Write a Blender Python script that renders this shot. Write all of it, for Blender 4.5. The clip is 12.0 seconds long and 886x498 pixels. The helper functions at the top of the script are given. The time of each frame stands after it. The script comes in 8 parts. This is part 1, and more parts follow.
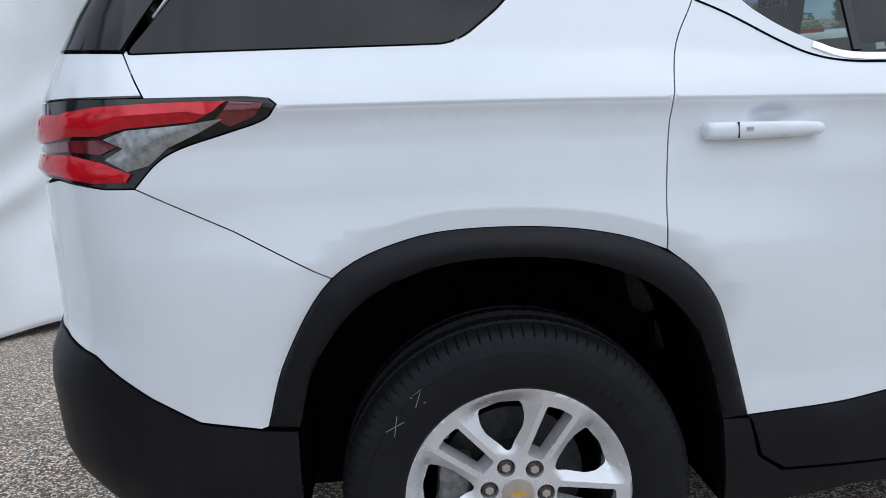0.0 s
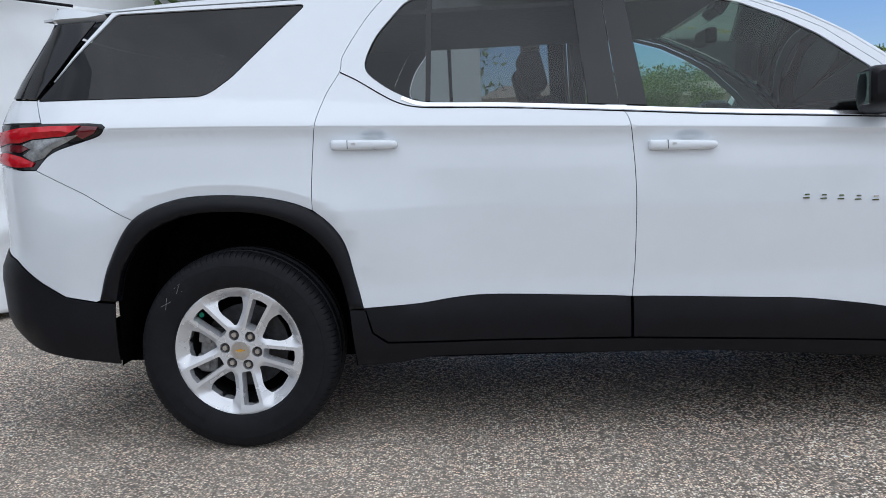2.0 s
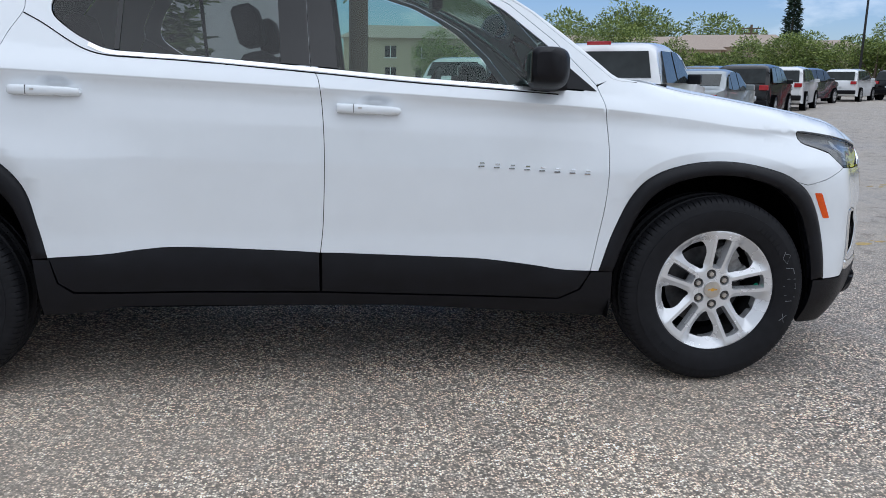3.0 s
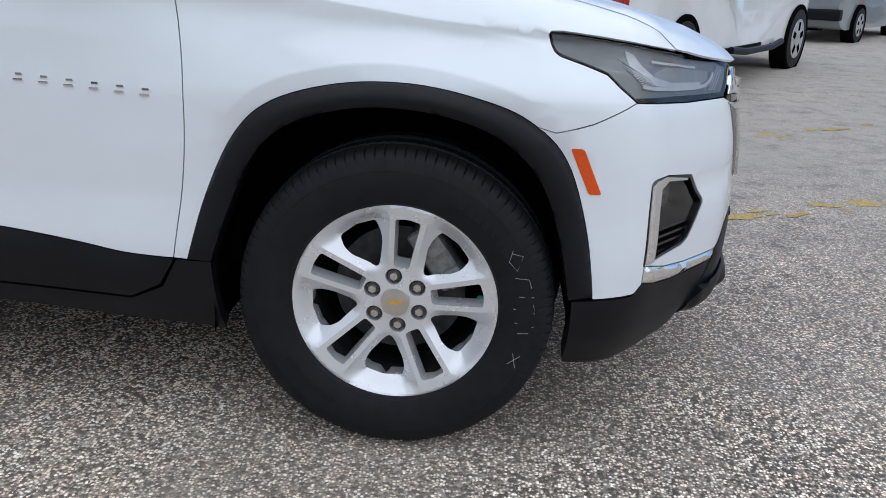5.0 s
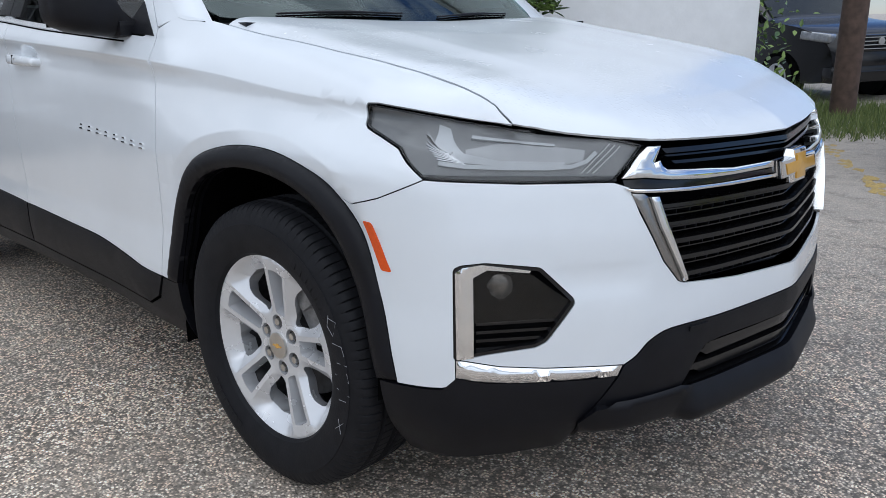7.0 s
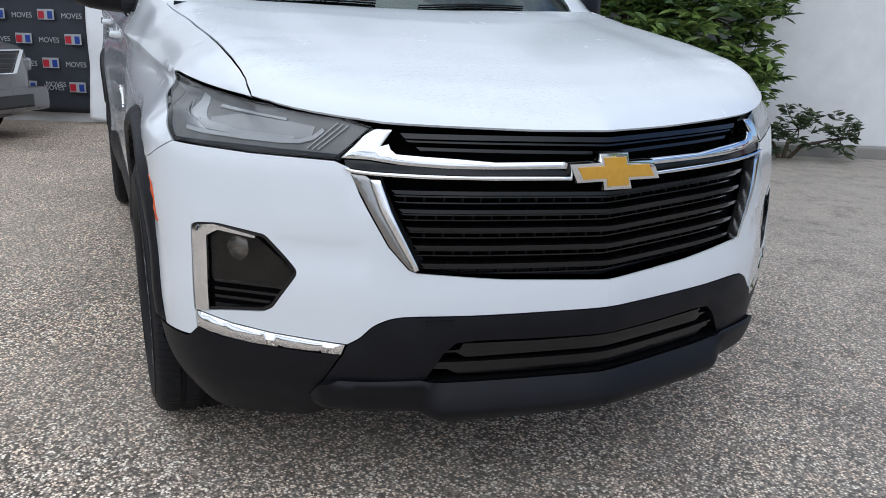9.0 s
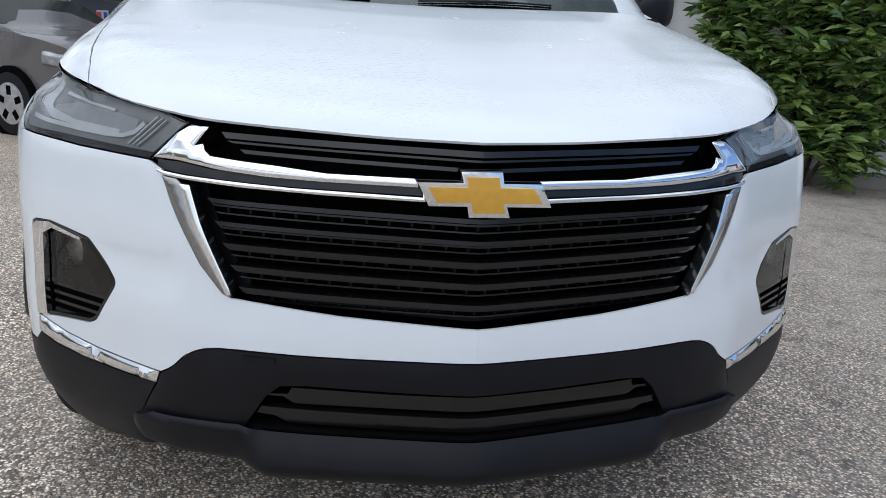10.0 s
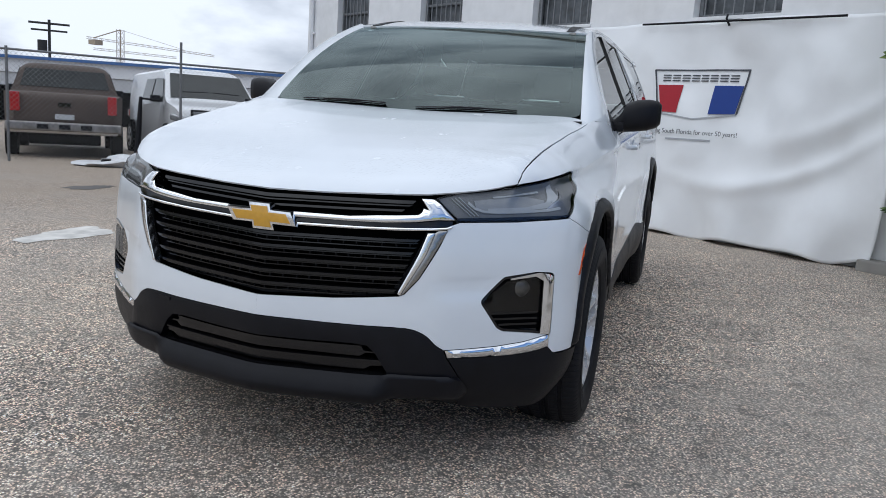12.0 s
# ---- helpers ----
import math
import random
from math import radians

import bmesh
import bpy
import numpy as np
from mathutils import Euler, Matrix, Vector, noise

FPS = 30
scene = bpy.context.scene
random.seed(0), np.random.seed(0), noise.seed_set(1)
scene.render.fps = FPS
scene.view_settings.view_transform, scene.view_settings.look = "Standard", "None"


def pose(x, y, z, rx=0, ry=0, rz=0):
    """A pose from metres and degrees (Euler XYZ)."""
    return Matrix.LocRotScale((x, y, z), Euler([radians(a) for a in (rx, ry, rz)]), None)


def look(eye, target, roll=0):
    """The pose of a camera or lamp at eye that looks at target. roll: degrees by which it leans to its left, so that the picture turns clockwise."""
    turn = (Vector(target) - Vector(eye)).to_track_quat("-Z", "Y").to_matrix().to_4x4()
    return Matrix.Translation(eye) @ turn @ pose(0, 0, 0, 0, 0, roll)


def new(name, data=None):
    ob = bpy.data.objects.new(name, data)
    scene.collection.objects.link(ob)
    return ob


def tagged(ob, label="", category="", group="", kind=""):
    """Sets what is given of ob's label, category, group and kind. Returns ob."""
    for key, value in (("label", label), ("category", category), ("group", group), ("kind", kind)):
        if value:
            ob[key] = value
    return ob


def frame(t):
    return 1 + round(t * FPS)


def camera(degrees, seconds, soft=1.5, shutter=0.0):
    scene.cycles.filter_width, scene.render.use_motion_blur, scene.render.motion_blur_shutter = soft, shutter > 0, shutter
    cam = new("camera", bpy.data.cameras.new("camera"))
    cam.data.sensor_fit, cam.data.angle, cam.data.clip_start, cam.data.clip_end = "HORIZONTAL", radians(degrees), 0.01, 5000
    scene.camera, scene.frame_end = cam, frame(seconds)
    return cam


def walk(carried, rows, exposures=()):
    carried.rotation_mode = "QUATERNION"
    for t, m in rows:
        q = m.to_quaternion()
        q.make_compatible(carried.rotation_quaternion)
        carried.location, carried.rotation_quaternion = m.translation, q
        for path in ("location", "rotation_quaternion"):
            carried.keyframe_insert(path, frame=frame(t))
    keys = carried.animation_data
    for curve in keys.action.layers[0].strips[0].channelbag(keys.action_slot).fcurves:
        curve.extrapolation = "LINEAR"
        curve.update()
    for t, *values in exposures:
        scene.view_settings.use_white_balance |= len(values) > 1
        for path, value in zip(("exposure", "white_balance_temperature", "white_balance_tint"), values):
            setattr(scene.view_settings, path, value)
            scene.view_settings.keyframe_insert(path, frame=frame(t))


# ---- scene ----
from mathutils.geometry import delaunay_2d_cdt

cam = camera(59.3, 12.0, soft=0.9)
PATH = [
    (0, (-0.229, -2.501, 1.242), (-0.11, -0.54, 0.868), -3.4),
    (0.5, (0.069, -2.867, 1.207), (0.041, -0.896, 0.866), -3.7),
    (1, (0.418, -3.167, 1.167), (0.278, -1.195, 0.862), -3.9),
    (1.5, (0.725, -3.488, 1.146), (0.563, -1.512, 0.881), -3.4),
    (2, (0.993, -3.794, 1.122), (0.857, -1.815, 0.865), -2.6),
    (2.5, (1.282, -3.938, 1.149), (1.292, -1.964, 0.831), -1.2),
    (3, (1.632, -3.896, 1.183), (1.845, -1.949, 0.775), 1.0),
    (3.2, (1.809, -3.808, 1.17), (2.081, -1.875, 0.733), 1.9),
    (3.5, (2.017, -3.621, 1.132), (2.395, -1.708, 0.687), 3.2),
    (3.7, (2.186, -3.501, 1.112), (2.592, -1.599, 0.646), 3.9),
    (5.3, (3.488, -2.467, 1.146), (3.161, -0.616, 0.464), 1.4),
    (5.5, (3.592, -2.349, 1.117), (3.132, -0.521, 0.446), 0.9),
    (6, (3.896, -2.127, 1.137), (3.084, -0.424, 0.473), -0.8),
    (6.5, (4.286, -2.054, 1.162), (3.184, -0.5, 0.554), -1.1),
    (7, (4.69, -2.033, 1.184), (3.379, -0.624, 0.64), -0.8),
    (7.5, (5.06, -1.909, 1.179), (3.6, -0.639, 0.674), -0.3),
    (7.7, (5.194, -1.85, 1.189), (3.688, -0.635, 0.683), -0.3),
    (9.3, (5.451, -0.846, 1.103), (3.64, -0.167, 0.597), 2.2),
    (9.5, (5.393, -0.695, 1.082), (3.545, -0.1, 0.605), 2.7),
    (10, (5.356, -0.316, 1.108), (3.453, 0.02, 0.59), 2.9),
    (10.5, (5.527, 0.026, 1.118), (3.586, 0.084, 0.64), 3.2),
    (11, (5.757, 0.433, 1.191), (3.819, 0.222, 0.745), 3.3),
    (11.2, (5.85, 0.619, 1.203), (3.919, 0.312, 0.78), 3.3),
    (11.5, (5.967, 0.881, 1.201), (4.052, 0.449, 0.815), 3.6),
    (12, (6.173, 1.271, 1.199), (4.293, 0.679, 0.859), 3.9),
]
walk(cam, [(t, look(eye, target, roll)) for t, eye, target, roll in PATH],
     exposures=[(0, 0.12, 5800, 10), (2.5, 0.06, 5850, 10), (5.5, 0.10, 5850, 10), (7.5, 0.08, 5900, 10), (9.5, 0.15, 5950, 10), (10.5, 0.15, 5950, 10), (12, -0.06, 5950, 10)])

# ---- light ----
SUN_EL, SUN_AZ = radians(68), radians(125)
world = bpy.data.worlds.new("world")
scene.world = world
world.use_nodes = True
wt = world.node_tree
wt.nodes.clear()


def wnode(kind, **values):
    n = wt.nodes.new(kind)
    for k, v in values.items():
        n.inputs[k].default_value = v
    return n


sky = wt.nodes.new("ShaderNodeTexSky")
sky.sky_type, sky.sun_disc, sky.sun_elevation, sky.sun_rotation = "NISHITA", False, SUN_EL, SUN_AZ
sky.air_density, sky.dust_density, sky.ozone_density = 1.2, 0.2, 6.0
wco = wt.nodes.new("ShaderNodeTexCoord")
wmap = wt.nodes.new("ShaderNodeMapping")
wmap.inputs["Scale"].default_value = (1, 1, 2.6)
wmap.inputs["Location"].default_value = (0.35, 0.2, 0.1)
cloud = wnode("ShaderNodeTexNoise", Scale=2.6, Detail=7.0, Roughness=0.58)
shade = wnode("ShaderNodeTexNoise", Scale=3.6, Detail=6.0, Roughness=0.52)
ramp = wt.nodes.new("ShaderNodeValToRGB")
ramp.color_ramp.elements[0].position, ramp.color_ramp.elements[1].position = 0.34, 0.50
split = wt.nodes.new("ShaderNodeVectorMath")
split.operation = "DOT_PRODUCT"
split.inputs[1].default_value = (-0.05, -0.30, 0.30)
cover = wt.nodes.new("ShaderNodeMath")
cover.operation = "ADD"
tone = wt.nodes.new("ShaderNodeValToRGB")
tone.color_ramp.elements[0].position, tone.color_ramp.elements[1].position = 0.36, 0.60
tone.color_ramp.elements[0].color, tone.color_ramp.elements[1].color = (4.2, 4.6, 5.2, 1), (9.9, 10.2, 10.6, 1)
wmix = wt.nodes.new("ShaderNodeMixRGB")
clear = wt.nodes.new("ShaderNodeMixRGB")
clear.blend_type = "MULTIPLY"
clear.inputs[0].default_value, clear.inputs[2].default_value = 1.0, (0.90, 0.92, 1.08, 1)
back = wnode("ShaderNodeBackground", Strength=0.1)
wout = wt.nodes.new("ShaderNodeOutputWorld")
for a, b in ((wco.outputs["Generated"], wmap.inputs[0]), (wmap.outputs[0], cloud.inputs["Vector"]), (wmap.outputs[0], shade.inputs["Vector"]),
             (wco.outputs["Generated"], split.inputs[0]), (split.outputs["Value"], cover.inputs[1]), (cloud.outputs[0], cover.inputs[0]), (cover.outputs[0], ramp.inputs[0]), (shade.outputs[0], tone.inputs[0]), (ramp.outputs[0], wmix.inputs[0]),
             (sky.outputs[0], clear.inputs[1]), (clear.outputs[0], wmix.inputs[1]), (tone.outputs[0], wmix.inputs[2]), (wmix.outputs[0], back.inputs[0]), (back.outputs[0], wout.inputs[0])):
    wt.links.new(a, b)

sun = new("sun", bpy.data.lights.new("sun", "SUN"))
sun.data.energy, sun.data.angle, sun.data.color = 1.15, radians(100), (1.0, 0.97, 0.92)
sun.matrix_world = look((0, 0, 0), (-math.sin(SUN_AZ) * math.cos(SUN_EL), -math.cos(SUN_AZ) * math.cos(SUN_EL), -math.sin(SUN_EL)))


# ---- materials ----
def material(name, base, rough=0.5, metal=0.0, coat=0.0, var=0.0, scale=30.0, bump=0.0, bump_scale=200.0, stain=0.0, stain_scale=2.0, stain_color=None, rough_var=0.0, spec=0.5):
    m = bpy.data.materials.new(name)
    m.use_nodes = True
    nt = m.node_tree
    p = nt.nodes["Principled BSDF"]
    p.inputs["Base Color"].default_value = (*base, 1)
    p.inputs["Roughness"].default_value = rough
    p.inputs["Metallic"].default_value = metal
    p.inputs["Coat Weight"].default_value = coat
    p.inputs["Coat Roughness"].default_value = 0.04
    p.inputs["Specular IOR Level"].default_value = spec
    co = nt.nodes.new("ShaderNodeTexCoord")
    last = None
    if var or stain:
        n = nt.nodes.new("ShaderNodeTexNoise")
        n.inputs["Scale"].default_value, n.inputs["Detail"].default_value = scale, 6
        nt.links.new(co.outputs["Object"], n.inputs["Vector"])
        r = nt.nodes.new("ShaderNodeValToRGB")
        r.color_ramp.elements[0].position, r.color_ramp.elements[1].position = 0.3, 0.7
        r.color_ramp.elements[0].color = (*[max(0, c * (1 - var)) for c in base], 1)
        r.color_ramp.elements[1].color = (*[min(1, c * (1 + var)) for c in base], 1)
        nt.links.new(n.outputs[0], r.inputs[0])
        last = r.outputs[0]
        if stain:
            n2 = nt.nodes.new("ShaderNodeTexNoise")
            n2.inputs["Scale"].default_value, n2.inputs["Detail"].default_value, n2.inputs["Roughness"].default_value = stain_scale, 7, 0.62
            nt.links.new(co.outputs["Object"], n2.inputs["Vector"])
            r2 = nt.nodes.new("ShaderNodeValToRGB")
            r2.color_ramp.elements[0].position, r2.color_ramp.elements[1].position = 0.5, 0.72
            r2.color_ramp.elements[0].color, r2.color_ramp.elements[1].color = (0, 0, 0, 1), (stain, stain, stain, 1)
            mx = nt.nodes.new("ShaderNodeMixRGB")
            sc = stain_color or [c * 0.45 for c in base]
            mx.inputs[2].default_value = (*sc, 1)
            nt.links.new(n2.outputs[0], r2.inputs[0])
            nt.links.new(r2.outputs[0], mx.inputs[0])
            nt.links.new(last, mx.inputs[1])
            last = mx.outputs[0]
        nt.links.new(last, p.inputs["Base Color"])
    if rough_var:
        n3 = nt.nodes.new("ShaderNodeTexNoise")
        n3.inputs["Scale"].default_value, n3.inputs["Detail"].default_value = scale * 0.7, 5
        nt.links.new(co.outputs["Object"], n3.inputs["Vector"])
        mr = nt.nodes.new("ShaderNodeMapRange")
        mr.inputs["To Min"].default_value, mr.inputs["To Max"].default_value = max(0, rough - rough_var), min(1, rough + rough_var)
        nt.links.new(n3.outputs[0], mr.inputs["Value"])
        nt.links.new(mr.outputs[0], p.inputs["Roughness"])
    if bump:
        n4 = nt.nodes.new("ShaderNodeTexNoise")
        n4.inputs["Scale"].default_value, n4.inputs["Detail"].default_value = bump_scale, 4
        nt.links.new(co.outputs["Object"], n4.inputs["Vector"])
        b = nt.nodes.new("ShaderNodeBump")
        b.inputs["Strength"].default_value, b.inputs["Distance"].default_value = bump, 0.002
        nt.links.new(n4.outputs[0], b.inputs["Height"])
        nt.links.new(b.outputs[0], p.inputs["Normal"])
    return m


def glass_material(name, tint, gloss=(1.0, 1.0, 1.0), rough=0.0, ior=1.5):
    """Thin glass: a tinted see-through sheet with a mirror gloss that grows at grazing angles."""
    m = bpy.data.materials.new(name)
    m.use_nodes = True
    nt = m.node_tree
    nt.nodes.clear()
    tr = nt.nodes.new("ShaderNodeBsdfTransparent")
    tr.inputs[0].default_value = (*tint, 1)
    gl = nt.nodes.new("ShaderNodeBsdfGlossy")
    gl.inputs["Roughness"].default_value = rough
    gl.inputs[0].default_value = (*gloss, 1)
    fr = nt.nodes.new("ShaderNodeFresnel")
    fr.inputs[0].default_value = ior
    mx = nt.nodes.new("ShaderNodeMixShader")
    out = nt.nodes.new("ShaderNodeOutputMaterial")
    nt.links.new(fr.outputs[0], mx.inputs[0])
    nt.links.new(tr.outputs[0], mx.inputs[1])
    nt.links.new(gl.outputs[0], mx.inputs[2])
    nt.links.new(mx.outputs[0], out.inputs[0])
    return m


def add_drops(m, scale, size, strength):
    """Water drops beading on a surface, as fine relief."""
    nt = m.node_tree
    co = nt.nodes.new("ShaderNodeTexCoord")
    v = nt.nodes.new("ShaderNodeTexVoronoi")
    v.inputs["Scale"].default_value = scale
    r = nt.nodes.new("ShaderNodeMapRange")
    r.interpolation_type = "SMOOTHSTEP"
    r.inputs["From Min"].default_value, r.inputs["From Max"].default_value, r.inputs["To Min"].default_value, r.inputs["To Max"].default_value = 0.0, size, 1.0, 0.0
    sep = nt.nodes.new("ShaderNodeSeparateColor")
    pick = nt.nodes.new("ShaderNodeMath")
    pick.operation = "GREATER_THAN"
    pick.inputs[1].default_value = 0.45
    n = nt.nodes.new("ShaderNodeTexNoise")
    n.inputs["Scale"].default_value = 3.0
    area = nt.nodes.new("ShaderNodeMapRange")
    area.inputs["From Min"].default_value, area.inputs["From Max"].default_value = 0.42, 0.6
    both = nt.nodes.new("ShaderNodeMath")
    both.operation = "MULTIPLY"
    last = nt.nodes.new("ShaderNodeMath")
    last.operation = "MULTIPLY"
    b = nt.nodes.new("ShaderNodeBump")
    b.inputs["Strength"].default_value, b.inputs["Distance"].default_value = strength, 0.0032
    for x, y in ((co.outputs["Object"], v.inputs["Vector"]), (v.outputs["Distance"], r.inputs[0]), (v.outputs["Color"], sep.inputs[0]), (sep.outputs[0], pick.inputs[0]),
                 (co.outputs["Object"], n.inputs["Vector"]), (n.outputs[0], area.inputs[0]), (r.outputs[0], both.inputs[0]), (pick.outputs[0], both.inputs[1]),
                 (both.outputs[0], last.inputs[0]), (area.outputs[0], last.inputs[1]), (last.outputs[0], b.inputs["Height"]), (b.outputs[0], nt.nodes["Principled BSDF"].inputs["Coat Normal"])):
        nt.links.new(x, y)
    return m


WET_WHITE = add_drops(material("wet_white_paint", (0.745, 0.785, 0.825), 0.26, coat=1.0, var=0.012, scale=9, rough_var=0.04), 115.0, 0.55, 0.9)
WET_WHITE.node_tree.nodes["Principled BSDF"].inputs["Coat Roughness"].default_value = 0.22
WET_WHITE.node_tree.nodes["Principled BSDF"].inputs["Coat Weight"].default_value = 0.7
WHITE = material("white_paint", (0.745, 0.785, 0.825), 0.22, coat=1.0, var=0.012, scale=9, rough_var=0.04)
WHITE.node_tree.nodes["Principled BSDF"].inputs["Coat Roughness"].default_value = 0.10
BLACK_PLASTIC = material("black_plastic", (0.0042, 0.0045, 0.0070), 0.46, spec=0.25, var=0.25, scale=14, bump=0.25, bump_scale=900, rough_var=0.08)
# near-black for linings, and for sheets that stand in for shade
BLACK_DEEP = material("black_liner_and_shade", (0.0045, 0.0045, 0.005), 0.95, var=0.3, scale=20, spec=0.0)
BLACK_GLOSS = material("black_gloss", (0.007, 0.007, 0.008), 0.12, coat=0.25, spec=0.35, var=0.2, scale=10)
GRILLE_BLACK = material("grille_black", (0.005, 0.005, 0.0058), 0.20, spec=0.5, var=0.25, scale=40, rough_var=0.1)
CHROME = material("chrome", (0.86, 0.87, 0.88), 0.05, metal=1.0, var=0.03, scale=30, rough_var=0.03)
SATIN = material("satin_metal", (0.62, 0.60, 0.57), 0.28, metal=1.0, var=0.04, scale=60)
ALLOY = material("silver_alloy", (0.70, 0.71, 0.73), 0.27, metal=0.45, var=0.012, scale=14, rough_var=0.03)
STEEL = material("brake_steel", (0.05, 0.05, 0.053), 0.45, metal=0.6, var=0.35, scale=40)
RUBBER = material("tyre_rubber", (0.0090, 0.0094, 0.0118), 0.62, spec=0.20, var=0.2, scale=25, bump=0.3, bump_scale=160, rough_var=0.1)
DARK_CHROME = material("dark_chrome", (0.10, 0.10, 0.105), 0.15, metal=1.0, var=0.1, scale=60)
# chrome darkened in its colour for the dark ground that the side bars mirror
DARK_REFLECTION_CHROME = material("side_bar_chrome", (0.34, 0.34, 0.34), 0.24, metal=1.0, var=0.03, scale=20, rough_var=0.03)
BRIGHT = material("bright_trim", (0.88, 0.89, 0.90), 0.20, metal=1.0, var=0.03, scale=20, rough_var=0.02)
CHALK = material("chalk", (0.30, 0.315, 0.335), 0.9, var=0.3, scale=300)
GOLD = material("gold_enamel", (0.62, 0.33, 0.03), 0.3, coat=0.7, var=0.06, scale=60)
RED_LENS = material("red_lens", (0.55, 0.004, 0.014), 0.10, coat=0.2, spec=0.4, var=0.2, scale=40)
DARK_RED = material("dark_red_lens", (0.14, 0.006, 0.010), 0.08, coat=1.0, var=0.2, scale=40)
CLEAR_LENS = material("smoked_reflector", (0.30, 0.31, 0.31), 0.2, metal=0.4, coat=1.0, var=0.35, scale=60)
ORANGE = material("orange_lens", (0.72, 0.085, 0.003), 0.25, coat=0.3, spec=0.3, var=0.08, scale=120)
LAMP_GREY = material("lamp_housing", (0.26, 0.262, 0.262), 0.38, metal=0.1, var=0.12, scale=35, rough_var=0.1)
LAMP_SILVER = material("lamp_reflector", (0.70, 0.71, 0.72), 0.25, metal=0.6, var=0.1, scale=70)
LAMP_TUBE = material("lamp_light_guide", (0.62, 0.635, 0.645), 0.3, coat=0.3, var=0.05, scale=40)
INTERIOR = material("interior_grey", (0.10, 0.10, 0.105), 0.7, var=0.2, scale=25)
SEAT = material("seat_cloth", (0.035, 0.035, 0.038), 0.85, var=0.3, scale=60)
GREEN_DOT = material("green_paint", (0.01, 0.30, 0.17), 0.5)
TINT = glass_material("privacy_glass", (0.46, 0.49, 0.485), ior=1.45)
TINT_DARK = glass_material("dark_privacy_glass", (0.02, 0.021, 0.022), ior=1.45)
GREENISH = glass_material("door_glass", (0.60, 0.74, 0.68), ior=1.42)
SCREEN = glass_material("windscreen_glass", (0.50, 0.68, 0.63), (0.80, 0.93, 0.92), ior=1.8)
LENS = glass_material("lamp_lens", (0.93, 0.94, 0.95), ior=1.42)
FOG_LENS = glass_material("fog_lens", (0.70, 0.67, 0.64))


# ---- mesh helpers ----
def part(name, bm, mat, parent=None, label="", smooth=None):
    """Links a bmesh as one mesh object under a thing."""
    me = bpy.data.meshes.new(name)
    bm.to_mesh(me)
    bm.free()
    mats = mat if isinstance(mat, (list, tuple)) else [mat]
    for m in mats:
        me.materials.append(m)
    if smooth is not None:
        me.shade_smooth()
        me.set_sharp_from_angle(angle=radians(smooth))
    ob = new(name, me)
    if parent is not None:
        ob.parent = parent
    if label:
        tagged(ob, label)
    return ob


def empty(name, label="", category="", group="", kind="", at=(0, 0, 0)):
    ob = new(name)
    ob.location = at
    return tagged(ob, label, category, group, kind)


def box_bm(size, at=(0, 0, 0), bevel=0.0, segs=2, bm=None, turn=None, taper=None):
    """A bevelled box, added to bm if one is given."""
    own = bmesh.new()
    bmesh.ops.create_cube(own, size=1)
    for v in own.verts:
        v.co = Vector((v.co.x * size[0], v.co.y * size[1], v.co.z * size[2]))
        if taper and v.co.z > 0:
            v.co.x *= taper[0]
            v.co.y *= taper[1]
    if bevel:
        bmesh.ops.bevel(own, geom=own.edges[:], offset=bevel, segments=segs, profile=0.7, affect="EDGES")
    m = Matrix.Translation(at) @ (turn or Matrix())
    own.transform(m)
    if bm is None:
        return own
    return join_bm(bm, own)


def join_bm(bm, other):
    me = bpy.data.meshes.new("tmp")
    other.to_mesh(me)
    other.free()
    bm.from_mesh(me)
    bpy.data.meshes.remove(me)
    return bm


def cyl_bm(r, depth, at=(0, 0, 0), axis="Z", segs=24, r2=None, bm=None, bevel=0.0):
    own = bmesh.new()
    bmesh.ops.create_cone(own, cap_ends=True, segments=segs, radius1=r, radius2=r if r2 is None else r2, depth=depth)
    if bevel:
        edges = [e for e in own.edges if len(e.link_faces) == 2 and any(len(f.verts) > 4 for f in e.link_faces)]
        bmesh.ops.bevel(own, geom=edges, offset=bevel, segments=2, profile=0.7, affect="EDGES")
    turn = {"Z": Matrix(), "X": Matrix.Rotation(radians(90), 4, "Y"), "Y": Matrix.Rotation(radians(-90), 4, "X")}[axis]
    own.transform(Matrix.Translation(at) @ turn)
    return own if bm is None else join_bm(bm, own)


def tube_bm(points, r, segs=8, bm=None):
    """A round tube along points; r: one radius or one a point."""
    bm = bm or bmesh.new()
    pts = [Vector(p) for p in points]
    rs = r if isinstance(r, (list, tuple)) else [r] * len(pts)
    rings = []
    for i, p in enumerate(pts):
        d = (pts[min(i + 1, len(pts) - 1)] - pts[max(i - 1, 0)]).normalized()
        a = d.cross(Vector((0, 0, 1)) if abs(d.z) < 0.9 else Vector((1, 0, 0))).normalized()
        b = d.cross(a)
        rings.append([bm.verts.new(p + rs[i] * (math.cos(k * math.tau / segs) * a + math.sin(k * math.tau / segs) * b)) for k in range(segs)])
    for u, v in zip(rings, rings[1:]):
        for k in range(segs):
            bm.faces.new((u[k], u[(k + 1) % segs], v[(k + 1) % segs], v[k]))
    for ring in (rings[0], rings[-1]):
        bm.faces.new(ring)
    bmesh.ops.recalc_face_normals(bm, faces=bm.faces[:])
    return bm


